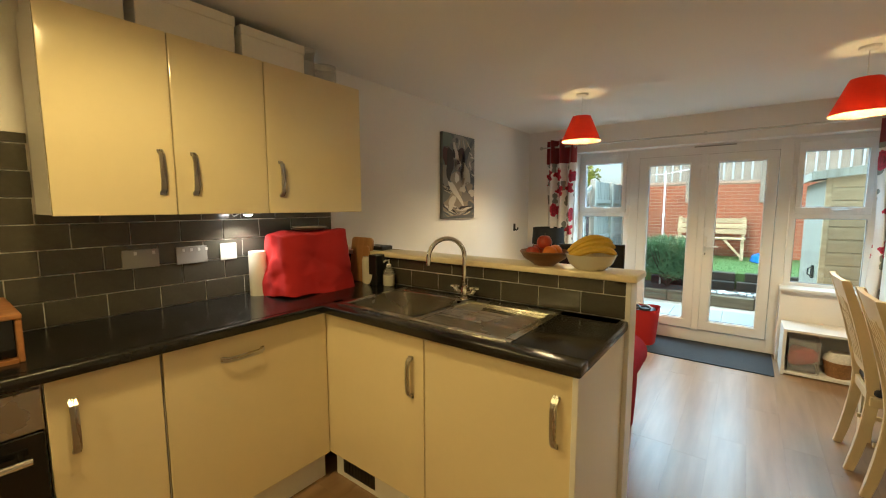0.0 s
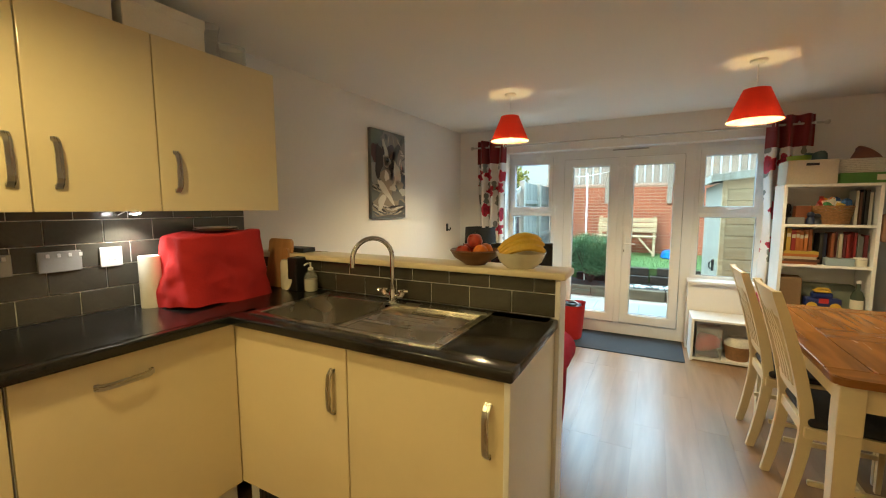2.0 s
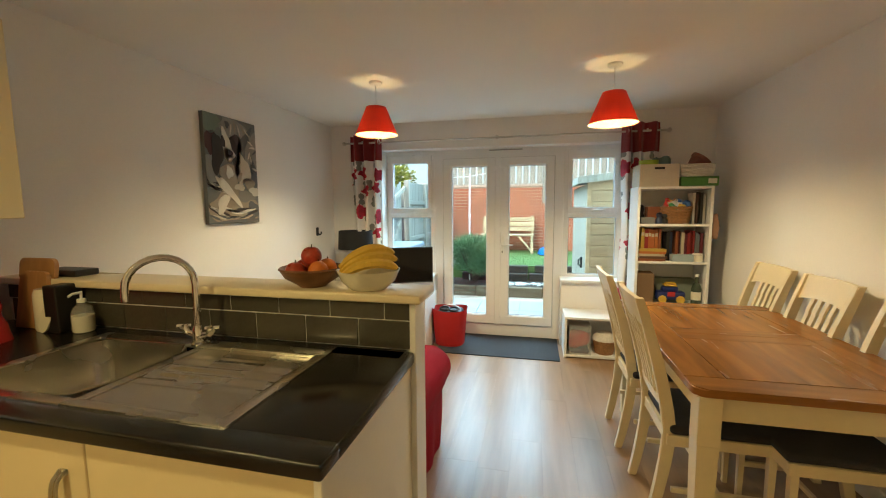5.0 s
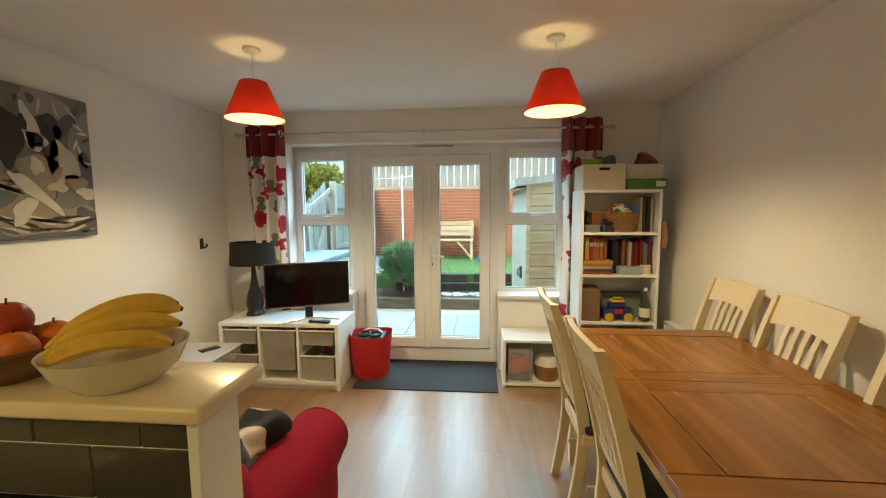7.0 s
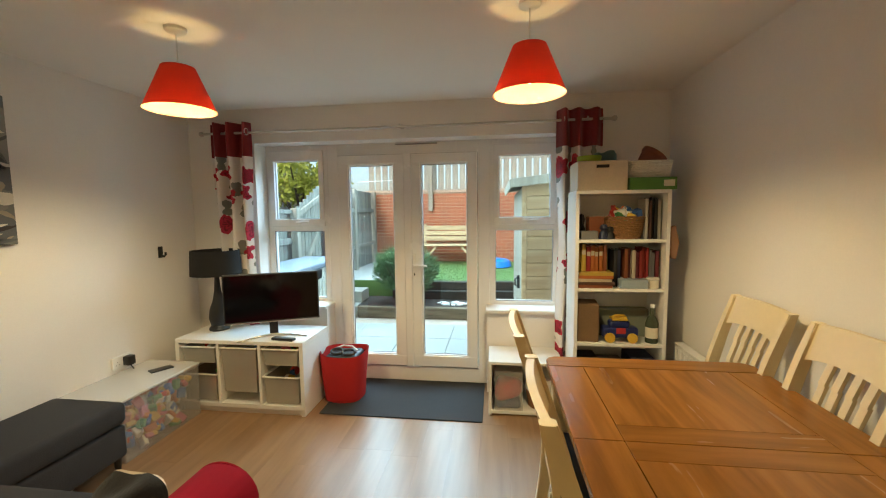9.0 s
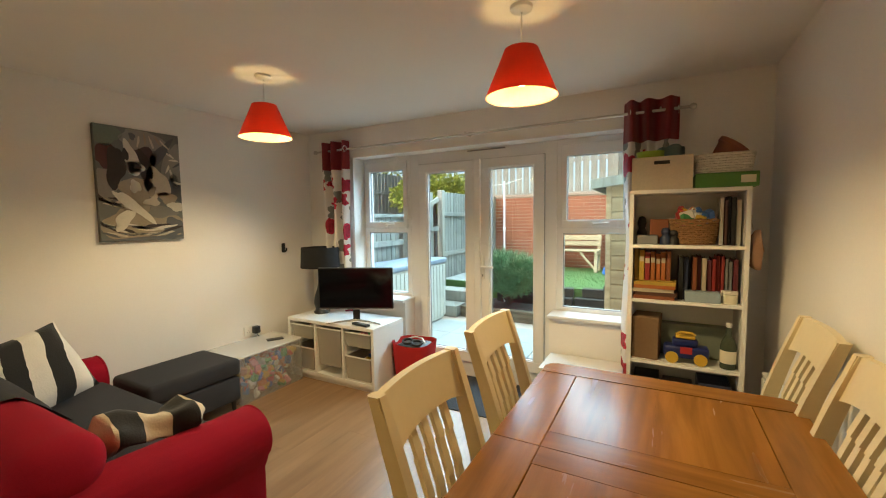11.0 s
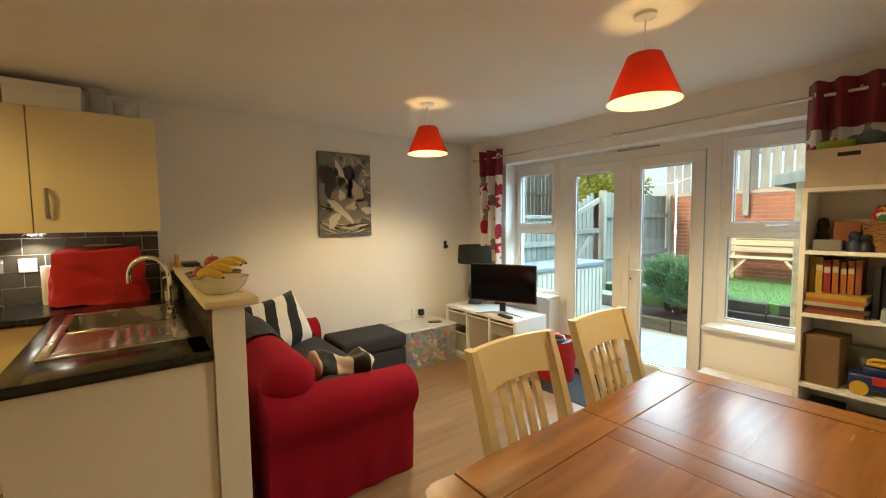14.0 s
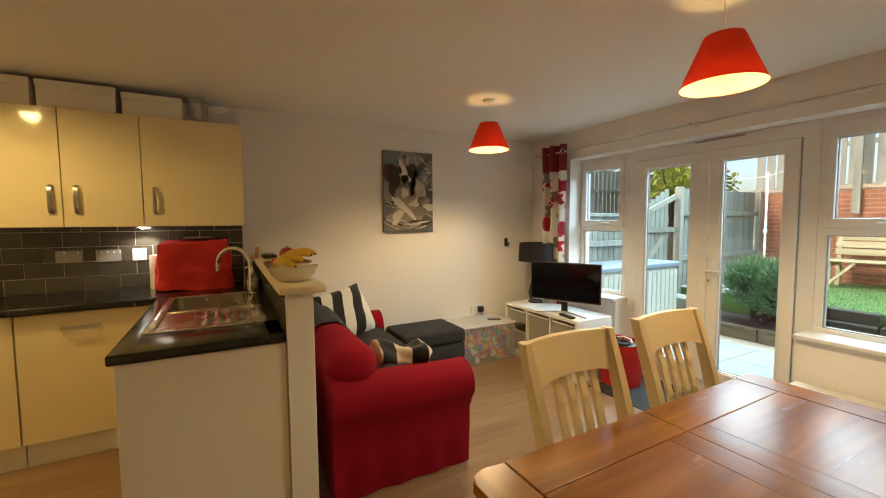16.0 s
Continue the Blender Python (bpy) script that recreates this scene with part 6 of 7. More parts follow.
def chair_at(x, y, turn, first=None):
    """A slat-back dining chair; local +x is where the sitter faces, the back stands at -x."""
    if first:
        return copy_thing(first, pose(x, y, 0, 0, 0, turn))
    c = base("dining_chair", (x, y, 0), "cream painted slat-back chair with dark seat pad", "chair", "chairs round the table", turn)

    def post(z):
        # sweep of the rear post: foot out behind, upright at the seat, leaning back above
        return -0.205 - 0.06 * max(0, (0.42 - z) / 0.42) ** 1.5 - 0.135 * max(0, (z - 0.45) / 0.55) ** 1.35

    for s in (-1, 1):
        p = Part()
        zs = [0, 0.1, 0.2, 0.3, 0.4, 0.46, 0.55, 0.65, 0.75, 0.85, 0.95, 1.05]
        rings = []
        for z in zs:
            xx, yy = post(z), s * (0.168 + 0.022 * z)
            hw = 0.017 + 0.006 * math.sin(math.pi * z)
            rings.append([p.bm.verts.new((xx + a * hw * 1.15, yy + b * 0.016, z)) for a, b in ((-1, -1), (1, -1), (1, 1), (-1, 1))])
        for a, b in zip(rings, rings[1:]):
            for k in range(4):
                p.bm.faces.new((a[k], a[(k + 1) % 4], b[(k + 1) % 4], b[k]))
        p.bm.faces.new(rings[0][::-1])
        p.bm.faces.new(rings[-1])
        bmesh.ops.bevel(p.bm, geom=[e for e in p.bm.edges if abs(e.verts[0].co.z - e.verts[1].co.z) > 0.03], offset=0.004, segments=2, affect="EDGES")
        p.done("rear_post", M_CREAM, c, smooth=True)
        Part().spin([(0.015, 0.0), (0.02, 0.35), (0.02, 0.44)], 4, m=Matrix.Translation((0.19, s * 0.195, 0)) @ Matrix.Rotation(radians(45), 4, "Z"), caps=True).done("front_leg", M_CREAM, c)
        Part().box(-0.19, 0.19, s * 0.195 - 0.009, s * 0.195 + 0.009, 0.17, 0.195, 0.003, 1).done("side_rail", M_CREAM, c)
    Part().box(-0.01, 0.01, -0.19, 0.19, 0.171, 0.193, 0.003, 1).done("cross_rail", M_CREAM, c)
    p = Part().box(-0.22, 0.215, -0.215, -0.195, 0.395, 0.445, 0.003, 1).box(-0.22, 0.215, 0.195, 0.215, 0.395, 0.445, 0.003, 1).box(0.195, 0.2149, -0.196, 0.196, 0.395, 0.445, 0.003, 1).box(-0.2199, -0.20, -0.196, 0.196, 0.395, 0.445, 0.003, 1)
    p.done("seat_frame", M_CREAM, c)
    Part().box(-0.205, 0.225, -0.215, 0.215, 0.446, 0.485, 0.016, 3).wobble(0.002, 8).done("seat_pad", M_GREY, c, smooth=True, label="dark grey padded seat")

    def rail(z0, z1, bow):
        p = Part()
        rows = []
        n = 16
        for k in range(n + 1):
            y = -0.20 + 0.40 * k / n
            y *= 0.975
            cv = bow * (1 - (2 * k / n - 1) ** 2)
            lo, hi = z0 + (0.028 * abs(2 * k / n - 1) ** 3 * -1 if z1 > 0.9 else 0), z1 + (0.006 * (1 - (2 * k / n - 1) ** 2) if z1 > 0.9 else 0)
            rows.append([p.bm.verts.new((post(lo) - cv + a, y, lo)) for a in (-0.011, 0.011)] + [p.bm.verts.new((post(hi) - cv + a, y, hi)) for a in (0.011, -0.011)])
        for a, b in zip(rows, rows[1:]):
            for k in range(4):
                p.bm.faces.new((a[k], a[(k + 1) % 4], b[(k + 1) % 4], b[k]))
        p.bm.faces.new(rows[0])
        p.bm.faces.new(rows[-1][::-1])
        return p

    rail(0.93, 1.047, 0.016).done("top_rail", M_CREAM, c, smooth=True)
    rail(0.545, 0.59, 0.012).done("lower_rail", M_CREAM, c, smooth=True)
    for k in range(4):
        y = -0.078 + 0.052 * k
        p = Part()
        for z0, z1 in zip((0.57, 0.65, 0.75, 0.85), (0.65, 0.75, 0.85, 0.945)):
            a0, a1 = post(z0) - 0.013 - 0.002 * (z0 - 0.57), post(z1) - 0.013 - 0.02 * (z1 - 0.57)
            yy0, yy1 = y * (1 + 0.25 * (z0 - 0.57)), y * (1 + 0.25 * (z1 - 0.57))
            q = [p.bm.verts.new(v) for v in ((a0 - 0.007, yy0 - 0.014, z0), (a0 + 0.007, yy0 - 0.014, z0), (a0 + 0.007, yy0 + 0.014, z0), (a0 - 0.007, yy0 + 0.014, z0), (a1 - 0.007, yy1 - 0.014, z1), (a1 + 0.007, yy1 - 0.014, z1), (a1 + 0.007, yy1 + 0.014, z1), (a1 - 0.007, yy1 + 0.014, z1))]
            for f in ((0, 1, 5, 4), (1, 2, 6, 5), (2, 3, 7, 6), (3, 0, 4, 7)):
                p.bm.faces.new([q[j] for j in f])
        p.done("slat", M_CREAM, c, smooth=False)
    return c


C1 = chair_at(1.21, 3.015, 0)
chair_at(1.185, 3.595, 0, C1)
chair_at(1.60, 3.99, 180, C1)
chair_at(1.605, 3.48, 180, C1)
chair_at(1.605, 2.90, 180, C1)

# ---------------- garden ----------------
GZ = -0.06
struct(Part().box(-400, 400, 5.53, 800, -0.5, GZ - 0.06).done("ground", M_SOIL), "bare earth reaching far off", "ground")
PATIO = struct(Part().box(-2.2, 4.2, 5.525, 7.72, GZ - 0.05, GZ - 0.008).done("pavement_patio", M_MORTAR), "pale paved patio", "patio")
struct(Part().box(-2.2, 8, 8.42, 11.2, GZ - 0.05, 0.36).done("ground_lawn", M_LAWN), "raised green lawn", "lawn")
struct(Part().box(-2.2, 4.2, 7.73, 8.42, GZ - 0.05, 0.10).wobble(0.0).done("ground_bed", M_SOIL), "dark planting bed", "soil")
rng = random.Random(3)
p = Part()
gr = rng
for k in range(9000):
    x, y = gr.uniform(-0.9, 3.2), gr.uniform(8.44, 11.0)
    h, a = gr.uniform(0.012, 0.03), gr.uniform(0, 6.3)
    v = [p.bm.verts.new((x + 0.004 * math.cos(a), y + 0.004 * math.sin(a), 0.36)), p.bm.verts.new((x - 0.004 * math.cos(a), y - 0.004 * math.sin(a), 0.36)), p.bm.verts.new((x + gr.uniform(-0.01, 0.01), y + gr.uniform(-0.01, 0.01), 0.36 + h))]
    p.bm.faces.new(v)
tagged(p.done("grass", M_LAWN), "short green lawn grass", "grass", kind="stuff")
p = Part().box(-2.1, -0.95, 8.45, 10.9, 0.34, 0.366, 0.004, 1)
struct(p.done("pavement_path", M_SLAB), "pale paved path beside the lawn", "path")
# sleepers
def sleeper(x0, x1, y, z0, z1, mm, lab, dep=0.11):
    s = base("sleeper", ((x0 + x1) / 2, y, z0), lab, "sleeper", "timber sleepers of the bed")
    Part().box(-(x1 - x0) / 2, (x1 - x0) / 2, -dep / 2, dep / 2, 0, z1 - z0, 0.012, 2).wobble(0.006, 5).done("beam", mm, s)


for x0, x1 in ((-1.28, -0.565), (-0.555, 0.55), (0.56, 1.9)):
    sleeper(x0, x1, 7.70, GZ - 0.01, 0.10, M_SLEEPER, "brown timber sleeper edging the bed")
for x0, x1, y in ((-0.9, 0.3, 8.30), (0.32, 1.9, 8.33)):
    sleeper(x0, x1, y, 0.095, 0.235, M_DARKSLP, "dark timber sleeper below the lawn", 0.13)
    sleeper(x0 + 0.1, x1, y + 0.09, 0.235, 0.37, M_DARKSLP, "dark timber sleeper below the lawn", 0.13)
for k in range(2):
    sleeper(-2.0, -1.30, 7.72 + 0.36 * k, GZ + 0.17 * k - 0.01, GZ + 0.17 * (k + 1), M_FENCELT, "pale timber garden step", 0.36)
p = Part()
for k in range(90):
    x, y, r = rng.uniform(-0.1, 1.2), rng.uniform(7.80, 8.02), rng.uniform(0.018, 0.04)
    bmesh.ops.create_icosphere(p.bm, subdivisions=1, radius=r, matrix=Matrix.Translation((x, y, 0.10 + 0.35 * r)) @ Matrix.Diagonal((1.3, 1, 0.7, 1)))
tagged(p.done("pebbles", M_PEBBLE, smooth=True), "white pebbles along the planting bed", "pebbles", kind="stuff")
# storage chest
st = base("storage_chest", (-1.70, 6.66, GZ), "beige resin garden chest with slate lid", "storage chest")
Part().box(-0.28, 0.26, -0.74, 0.74, 0.02, 0.86, 0.02, 2).done("body", M_STORE, st)
Part().box(-0.30, 0.30, -0.79, 0.79, 0.86, 0.935, 0.025, 3).done("lid", M_STORELID, st)
p = Part()
for k in range(16):
    y = -0.70 + 0.0934 * k
    p.box(0.255, 0.272, y, y + 0.075, 0.06, 0.83, 0.006, 1)
for k in range(5):
    x = -0.25 + 0.10 * k
    p.box(x, x + 0.085, -0.752, -0.735, 0.06, 0.83, 0.006, 1)
p.done("ribs", M_STORE, st)
Part().box(0.27, 0.31, -0.06, 0.06, 0.74, 0.86, 0.012, 2).done("latch", M_BLACK, st)
# fences
def fence(name, a, b, z0, tops, mm, label, wide=0.10, gap=0.012, rails=(0.3, 0.75), side=1):
    """Upright boards from a to b with rails; tops gives the height along it."""
    a, b = Vector(a), Vector(b)
    ln = (b - a).length
    f = base(name, (*a, z0), label, "fence", "garden fences", math.degrees(math.atan2(b.y - a.y, b.x - a.x)))
    n = int(ln / (wide + gap))
    meshes = {}
    for k in range(n):
        h = round(tops(k / max(1, n - 1)), 2)
        if h not in meshes:
            meshes[h] = block_mesh("board", wide, 0.016, h, 0.003, mm)
        piece("board", meshes[h], f, (wide / 2 + k * (wide + gap), rng.uniform(-0.003, 0.003), h / 2))
    h = tops(0.5)
    for r in rails:
        Part().box(0, ln, 0.009 * side, 0.05 * side, r * h - 0.04, r * h + 0.04, 0.004, 1).done("rail", mm, f)
    return f


f1 = fence("fence", (-2.08, 5.60), (-2.08, 7.25), GZ, lambda u: 1.56, M_FENCE, "weathered grey board fence beside patio", side=-1)
Part().box(-0.02, 1.65, -0.06, 0.02, 1.55, 1.60, 0.004, 1).done("cap", M_FENCE, f1)
f2 = fence("gate", (-2.06, 7.30), (-2.06, 8.30), GZ, lambda u: 1.60 + 0.38 * u, M_FENCE, "weathered grey garden gate with diagonal brace", side=-1)
Part().box(0, 1.0, -0.05, -0.012, -0.04, 0.04, 0.004, 1, Matrix.Translation((0.0, 0, 0.55)) @ Matrix.Rotation(radians(-44), 4, "Y")).box(0, 1.08, -0.05, -0.012, -0.04, 0.04, 0.004, 1, Matrix.Translation((0.0, 0, 1.50)) @ Matrix.Rotation(radians(-20), 4, "Y")).done("brace", M_FENCELT, f2)
f3 = fence("fence", (-2.03, 8.46), (-2.03, 10.92), 0.34, lambda u: 1.60, M_FENCE, "weathered grey board fence beside the lawn", side=-1)
for y in (7.27, 8.38, 9.6, 10.9):
    q = base("fence_post", (-2.0, y, GZ - 0.02), "square weathered fence post", "post", "fence posts")
    Part().box(-0.05, 0.05, -0.05, 0.05, 0, 1.64 if y < 8 else 2.04, 0.006, 1).done("post", M_FENCELT, q)
f4 = fence("fence", (-2.2, 11.24), (5.6, 11.24), 1.86, lambda u: 1.05, M_FENCELT, "pale board fence above the brick wall", 0.13, 0.035, (0.12, 0.8), 1)
Part().box(-0.02, 7.82, -0.05, -0.012, 0.06, 0.15, 0.004, 1).done("front_rail", M_FENCELT, f4)
for x in (-0.70, 0.62, 1.95, 3.3):
    q = base("fence_post", (x, 11.02, 1.52), "pale timber post fixed to brick wall", "post", "fence posts on the wall")
    Part().box(-0.05, 0.05, -0.03, 0.03, 0, 1.4, 0.005, 1).done("post", M_FENCELT, q)
f5 = fence("fence", (-5.5, 6.0), (-5.5, 16.0), 0.0, lambda u: 2.75, M_FENCELT, "pale board fence of the garden next door", 0.14, 0.02, (0.35, 0.8), -1)
# clothes pole
cp = base("clothes_pole", (-0.755, 8.20, 0.09), "slim white clothes-line pole in the bed", "pole")
Part().tube([(0, 0, 0), (0, 0, 1.95)], 0.013, 10).spin([(0.013, 1.17), (0.022, 1.175), (0.022, 1.215), (0.013, 1.22)], 14).done("pole", M_PLASTIC, cp, smooth=True)
Part().tube([(0, 0, 1.9), (0.45, -0.5, 1.93)], 0.004, 6).tube([(0, 0, 1.9), (-0.55, -0.3, 1.86)], 0.004, 6).done("arm", M_PLASTIC, cp, smooth=True)
# shed
sh = base("garden_shed", (1.02, 5.98, GZ), "natural timber garden shed beside the patio", "shed")
Part().box(0.012, 1.9, 0.012, 1.75, 0, 1.78).done("core", M_SHEDDOOR, sh)
me = block_mesh("plank", 1.9, 0.02, 0.128, 0.006, M_SHED)
for k in range(14):
    piece("plank", me, sh, Matrix.Translation((0.95 + 0.012, 0.0, 0.064 + 0.130 * k)) @ Matrix.Rotation(radians(-4), 4, "X"))
me = block_mesh("plank", 0.02, 0.118, 1.76, 0.004, M_SHEDDOOR)
for k in range(14):
    piece("plank", me, sh, (0.0, 0.07 + 0.1235 * k, 0.89))
Part().box(-0.016, 0.03, -0.018, 0.028, 0.0, 1.80, 0.004, 1).done("corner_post", M_SHED, sh)
Part().box(-0.014, -0.003, 0.45, 1.15, 0.22, 0.30, 0.002, 1).box(-0.014, -0.003, 0.45, 1.15, 1.36, 1.44, 0.002, 1).done("door_brace", M_SHEDDOOR, sh)
Part().box(-0.04, -0.012, 0.34, 0.37, 0.72, 0.86, 0.004, 1).tube([(-0.03, 0.355, 0.74), (-0.06, 0.355, 0.76), (-0.06, 0.355, 0.82), (-0.03, 0.355, 0.84)], 0.008, 8).done("latch", M_BLACK, sh)
p = Part().box(-0.12, 1.15, -0.10, 1.85, 0, 0.03, 0.004, 1, pose(0.0, 0, 1.83, 0, -6.5, 0))
p.done("roof", M_FELT, sh)
Part().box(-0.13, 1.15, -0.115, -0.098, -0.05, 0.035, 0.003, 1, pose(0.0, 0, 1.83, 0, -6.5, 0)).done("bargeboard", M_SHEDDOOR, sh)
Part().box(-0.14, -0.121, -0.10, 1.85, -0.05, 0.03, 0.003, 1, pose(0.0, 0, 1.83, 0, -6.5, 0)).done("fascia", M_SHEDDOOR, sh)
# bench
bn = base("garden_bench", (-0.22, 10.55, 0.36), "pale timber garden bench on the lawn", "bench")
bw_ = 0.62
for k in range(3):
    Part().box(-bw_, bw_, 0.20 + 0.02 * k, 0.225 + 0.02 * k, 0.50 + 0.115 * k, 0.60 + 0.115 * k, 0.006, 1).done("back_slat", M_BENCH, bn)
for k in range(4):
    Part().box(-bw_, bw_, -0.22 + 0.105 * k, -0.125 + 0.105 * k, 0.41, 0.435, 0.006, 1).done("seat_slat", M_BENCH, bn)
for x in (-bw_ + 0.05, bw_ - 0.05):
    p = Part().box(x - 0.03, x + 0.03, -0.03, 0.03, 0, 0.46, 0.005, 1, Matrix.Translation((0, -0.20, 0)) @ Matrix.Rotation(radians(-6), 4, "X")).box(x - 0.03, x + 0.03, -0.03, 0.03, 0, 0.86, 0.005, 1, Matrix.Translation((0, 0.20, 0)) @ Matrix.Rotation(radians(-5), 4, "X"))
    p.box(x - 0.025, x + 0.025, -0.24, 0.22, 0.345, 0.405, 0.005, 1)
    p.done("leg", M_BENCH, bn)
    s = 1 if x > 0 else -1
    Part().box(-0.02, 0.02, -0.02, 0.02, 0, 0.46, 0.004, 1, Matrix.Translation((x - 0.30 * s, -0.2, 0.40)) @ Matrix.Rotation(radians(140 * s), 4, "Y")).done("brace", M_BENCH, bn)
# blue toy on the lawn
bl = base("sand_pit", (0.78, 10.2, 0.36), "blue plastic sand pit on the lawn", "toy")
Part().spin([(0.0, 0.02), (0.24, 0.02), (0.27, 0.0), (0.30, 0.02), (0.27, 0.13), (0.20, 0.17), (0.0, 0.19)], 10).done("shell", M_BLUE, bl, smooth=True)
# shrub
def leaves(p, centre, size, n, leaf, seed, up=0.4, hollow=0.45):
    r = random.Random(seed)
    for k in range(n):
        d = Vector((r.gauss(0, 1), r.gauss(0, 1), r.gauss(0, 1))).normalized()
        rad = hollow + (1 - hollow) * r.random() ** 0.6
        bump = 0.82 + 0.3 * noise.noise(d * 2.2 + Vector((seed, 0, 0)))
        c = Vector(centre) + Vector((d.x * size[0], d.y * size[1], d.z * size[2])) * rad * bump
        ax = (d + Vector((r.gauss(0, 0.35), r.gauss(0, 0.35), up + r.gauss(0, 0.3)))).normalized()
        sd = ax.orthogonal().normalized()
        sd = Matrix.Rotation(r.uniform(0, 6.28), 3, ax) @ sd
        ll, ww = leaf[0] * r.uniform(0.7, 1.3), leaf[1] * r.uniform(0.7, 1.3)
        q = [p.bm.verts.new(c), p.bm.verts.new(c + ax * ll * 0.5 + sd * ww), p.bm.verts.new(c + ax * ll), p.bm.verts.new(c + ax * ll * 0.5 - sd * ww)]
        p.bm.faces.new(q)


bu = base("shrub", (-0.62, 8.02, 0.09), "bushy green rosemary shrub in the bed", "shrub")
bu.scale = (1.28, 1.28, 1.25)
p = Part()
for k in range(26):
    a, r = rng.uniform(0, 6.28), rng.uniform(0.1, 0.36)
    p.tube([(0, 0, 0), (0.4 * r * math.cos(a), 0.4 * r * math.sin(a), 0.2), (r * math.cos(a), r * math.sin(a), rng.uniform(0.45, 0.72))], [0.012, 0.008, 0.003], 5)
p.done("stems", M_BARK, bu)
p = Part()
for k in range(11):
    a, r = rng.uniform(0, 6.28), 0.23 * math.sqrt(rng.random())
    leaves(p, (r * math.cos(a), r * math.sin(a), rng.uniform(0.30, 0.55)), (0.21, 0.21, 0.23), 1300, (0.055, 0.006), k + 5, 0.9, 0.3)
p.done("foliage", M_LEAF, bu, kind="stuff")
# trees past the fence
def tree(x, y, h, crown, seed):
    t = base("tree", (x, y, 0), "leafy yellow-green tree beyond the fence", "tree", "trees beyond the fence")
    r = random.Random(seed)
    p = Part().tube([(0, 0, 0), (0.05, 0.02, h * 0.35), (0.02, 0.05, h * 0.7)], [0.11, 0.08, 0.04], 8)
    tips = []
    for k in range(9):
        a = 2 * math.pi * k / 9 + r.uniform(-0.3, 0.3)
        q = Vector((crown * 0.62 * math.cos(a) * r.uniform(0.5, 1.2), crown * 0.62 * math.sin(a) * r.uniform(0.5, 1.2), h * r.uniform(0.55, 1.0)))
        p.tube([(0.03, 0.02, h * 0.38), q * 0.5 + Vector((0, 0, h * 0.24)), q], [0.045, 0.028, 0.01], 6)
        tips.append(q)
    p.done("trunk", M_BARK, t)
    p = Part()
    for k, q in enumerate(tips):
        leaves(p, q, (crown * 0.42,) * 2 + (crown * 0.36,), 420, (0.11, 0.035), seed + k, 0.1, 0.1)
    p.done("crown", M_LEAF2, t, kind="stuff")


tree(-4.1, 11.6, 2.9, 1.25, 21)
tree(-6.2, 14.2, 3.4, 1.5, 33)
# outside of the house wall behind the camera is closed by the room itself

# ---------------- pieces of walls, pavements ----------------
# splashback tiles on the west wall
bed = Part().box(0, 0.006, -0.62, 2.131, zt, 1.424).box(0, 0.006, -0.62, 0.712, 1.424, 1.735).done("grout", M_GROUT, WALL_W, (XL, 0, 0))
TW, TH, J = 0.1992, 0.1003, 0.0044
tmesh = {}


def tile(parent, x_or_y, lo, hi, z0, z1, facing):
    w, h = round(hi - lo, 4), round(z1 - z0, 4)
    key = (facing, w, h)
    if key not in tmesh:
        tmesh[key] = block_mesh("tile", 0.007 if facing == "x" else w, w if facing == "x" else 0.007, h, 0.0012, M_TILE)
    c = (lo + hi) / 2
    piece("tile", tmesh[key], parent, (x_or_y, c, (z0 + z1) / 2) if facing == "x" else (c, x_or_y, (z0 + z1) / 2))


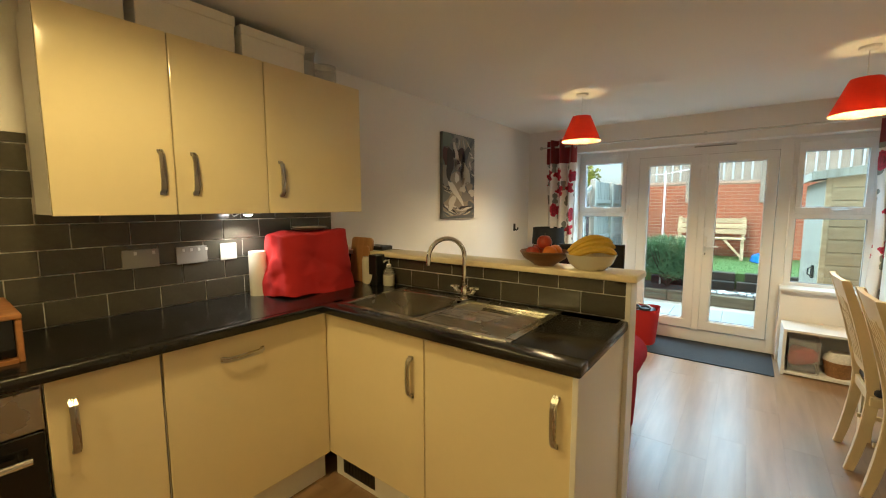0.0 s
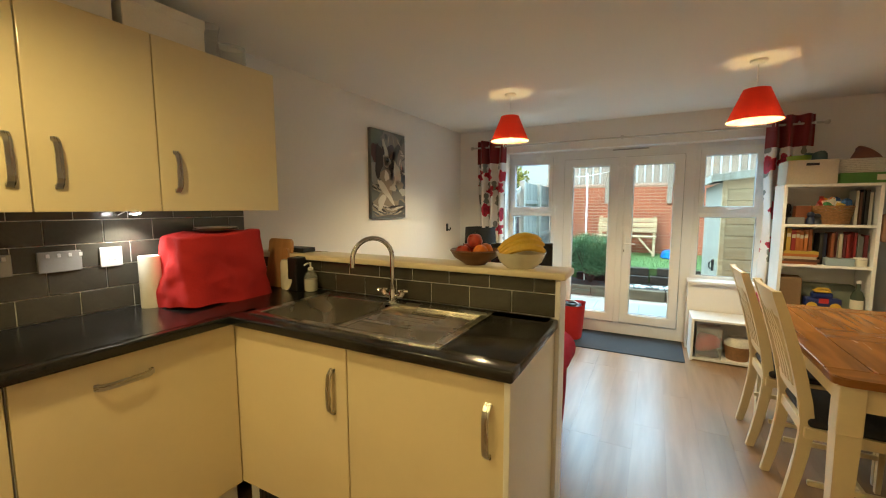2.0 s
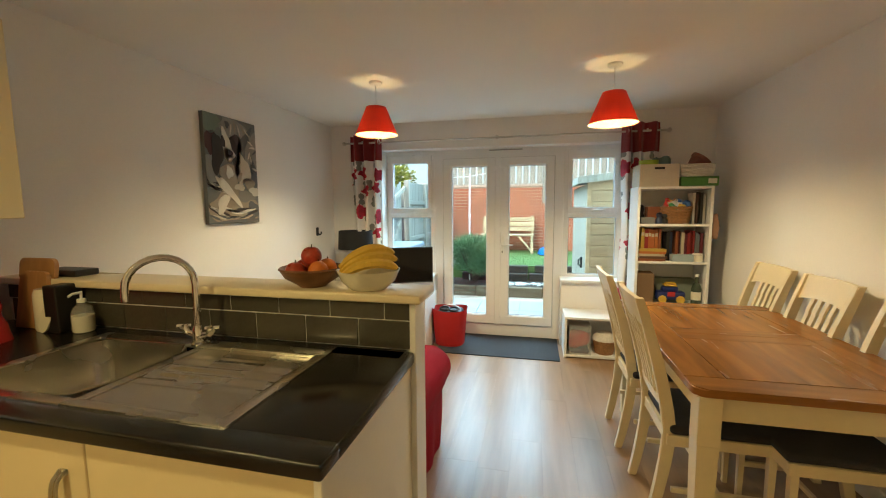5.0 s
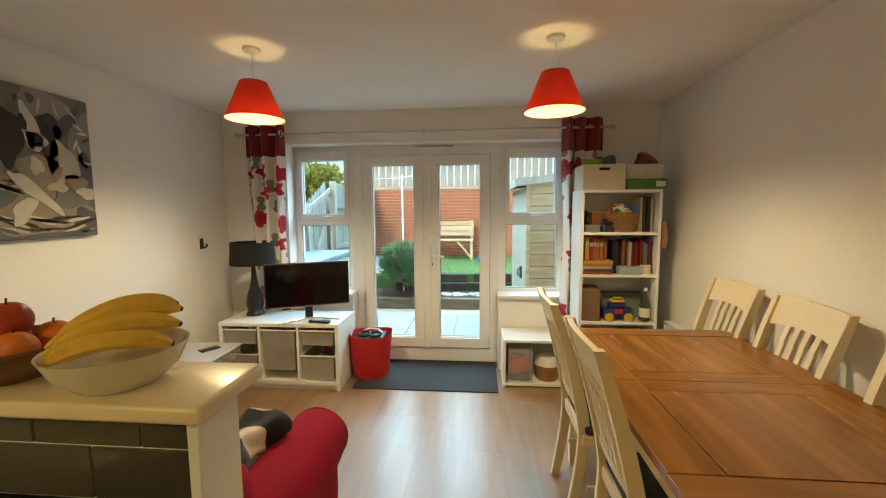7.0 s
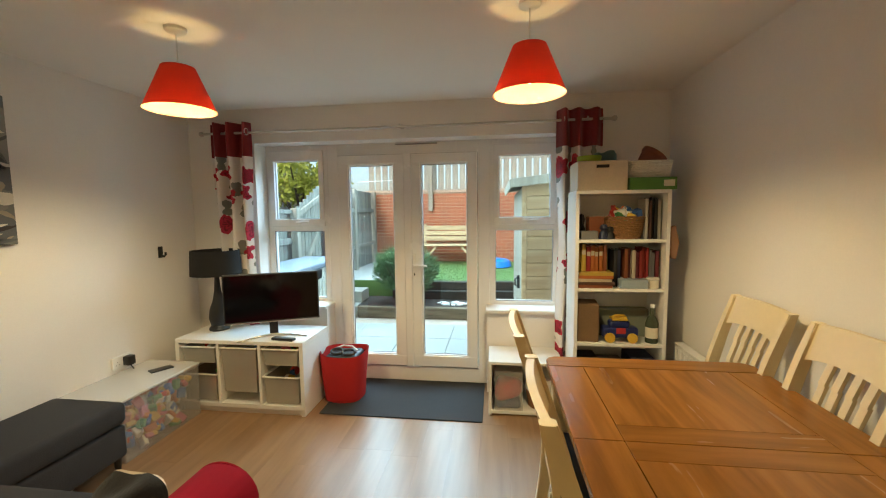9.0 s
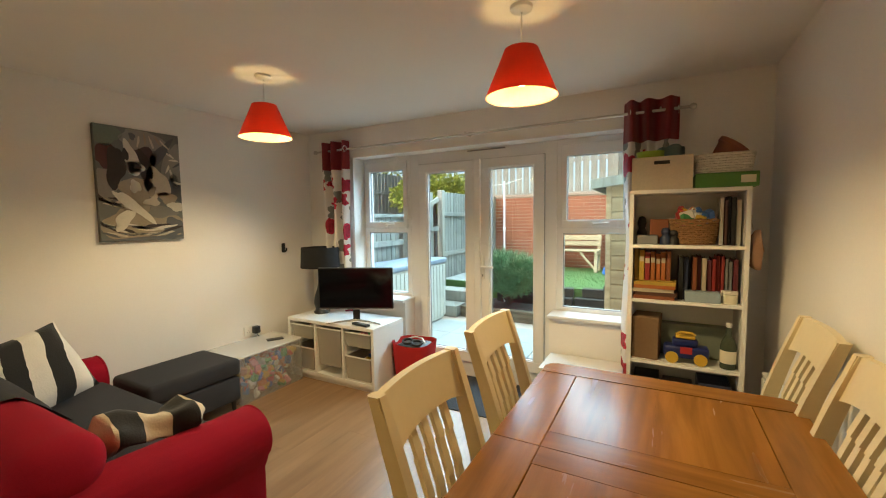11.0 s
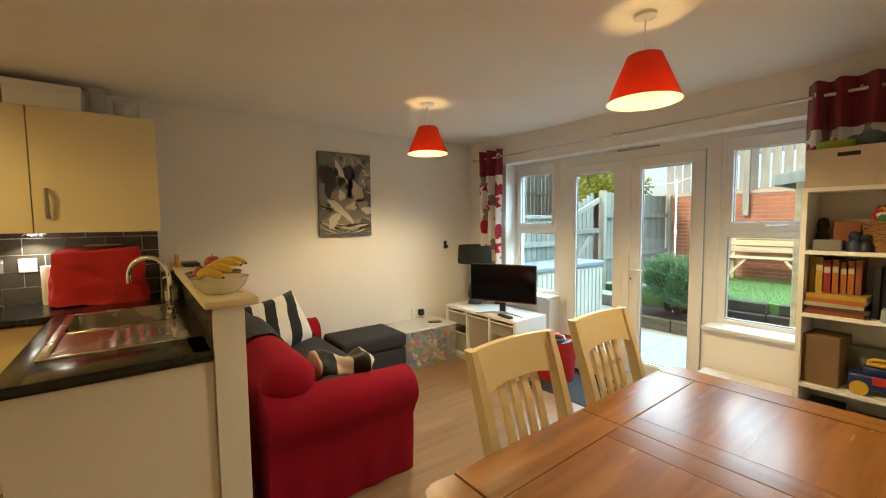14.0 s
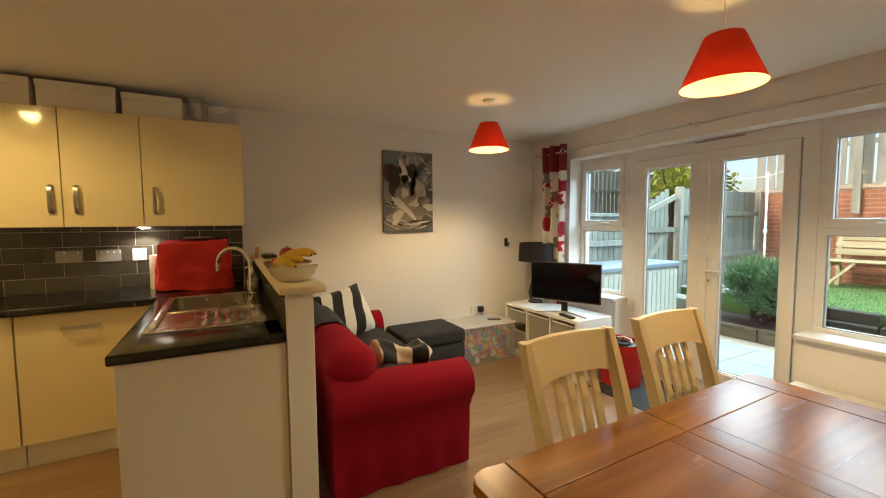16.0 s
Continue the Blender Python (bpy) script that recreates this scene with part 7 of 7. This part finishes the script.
for r in range(8):
    z0 = zt + 0.003 + r * (TH + J)
    z1 = min(z0 + TH, 1.421 if r < 5 else 1.733)
    end = 2.128 if r < 5 else 0.710
    y = 0.710 - 7 * (TW + J) + (TW + J) * (0.5 if r % 2 else 0.0)
    while y < end:
        lo, hi = max(y, -0.617), min(y + TW, end)
        if hi - lo > 0.02:
            tile(WALL_W, XL + 0.0075, lo, hi, z0, z0 + TH if r == 4 and hi < 0.712 else z1, "x")
        y += TW + J
Part().box(XL, 0.0, -0.006, 0, zt, 1.129).done("grout", M_GROUT, WALL_P, (0, 2.243, 0))
for first, z0, z1 in ((-0.197, zt + 0.003, 1.060), (-0.098, 1.0645, 1.127)):
    hi = -0.006
    lo = first + J / 2
    while hi > XL + 0.02:
        tile(WALL_P, 2.2355, max(lo, XL + 0.003), hi, z0, z1, "y")
        hi = lo - J
        lo = hi - 0.2025
# patio slabs
me = block_mesh("slab", 0.594, 0.594, 0.036, 0.004, M_SLAB)
for i in range(11):
    for j in range(4):
        y = 5.84 + 0.6 * j
        if y > 7.6:
            continue
        piece("slab", me, PATIO, (-1.9 + 0.6 * i, y, GZ - 0.012 + rng.uniform(-0.001, 0.001)))
# garden wall in bricks
BW_ = struct(Part().box(-2.25, 6.0, 11.085, 11.30, 0.3, 1.93).done("wall_garden", M_MORTAR), "orange brick garden wall", "wall")
p = Part()
r = 0
z = 0.34
while z < 1.90:
    x = -2.25 + (0.1125 if r % 2 else 0)
    while x < 4.6:
        d = rng.uniform(-0.003, 0.003)
        p.box(x, x + 0.213, 11.075 + d, 11.10, z, z + 0.064)
        x += 0.225
    z += 0.075
    r += 1
p.done("bricks", M_BRICK, BW_, kind="stuff")
Part().box(-2.26, 6.0, 11.05, 11.32, 1.925, 1.985, 0.006, 1).done("coping", plain("coping_stone", (0.40, 0.30, 0.22), 0.9), BW_)
# floor boards, laid along the room with staggered ends
PW, PL, PG = 0.18, 1.24, 0.0007
bmesh_of = {}
brd = random.Random(8)
x = XL
while x < XR - 0.01:
    x1 = min(x + PW, XR)
    y = YS - brd.uniform(0.1, PL - 0.1)
    while y < YB + 0.16:
        lo, hi = max(y, YS), min(y + PL, YB + 0.16)
        if hi - lo > 0.03:
            key = (round(x1 - x, 3), round(hi - lo, 3))
            if key not in bmesh_of:
                bmesh_of[key] = block_mesh("board", key[0] - PG, key[1] - PG, 0.004, 0, M_FLOOR)
            piece("board", bmesh_of[key], FLOOR, ((x + x1) / 2, (lo + hi) / 2, -0.002))
        y += PL
    x += PW
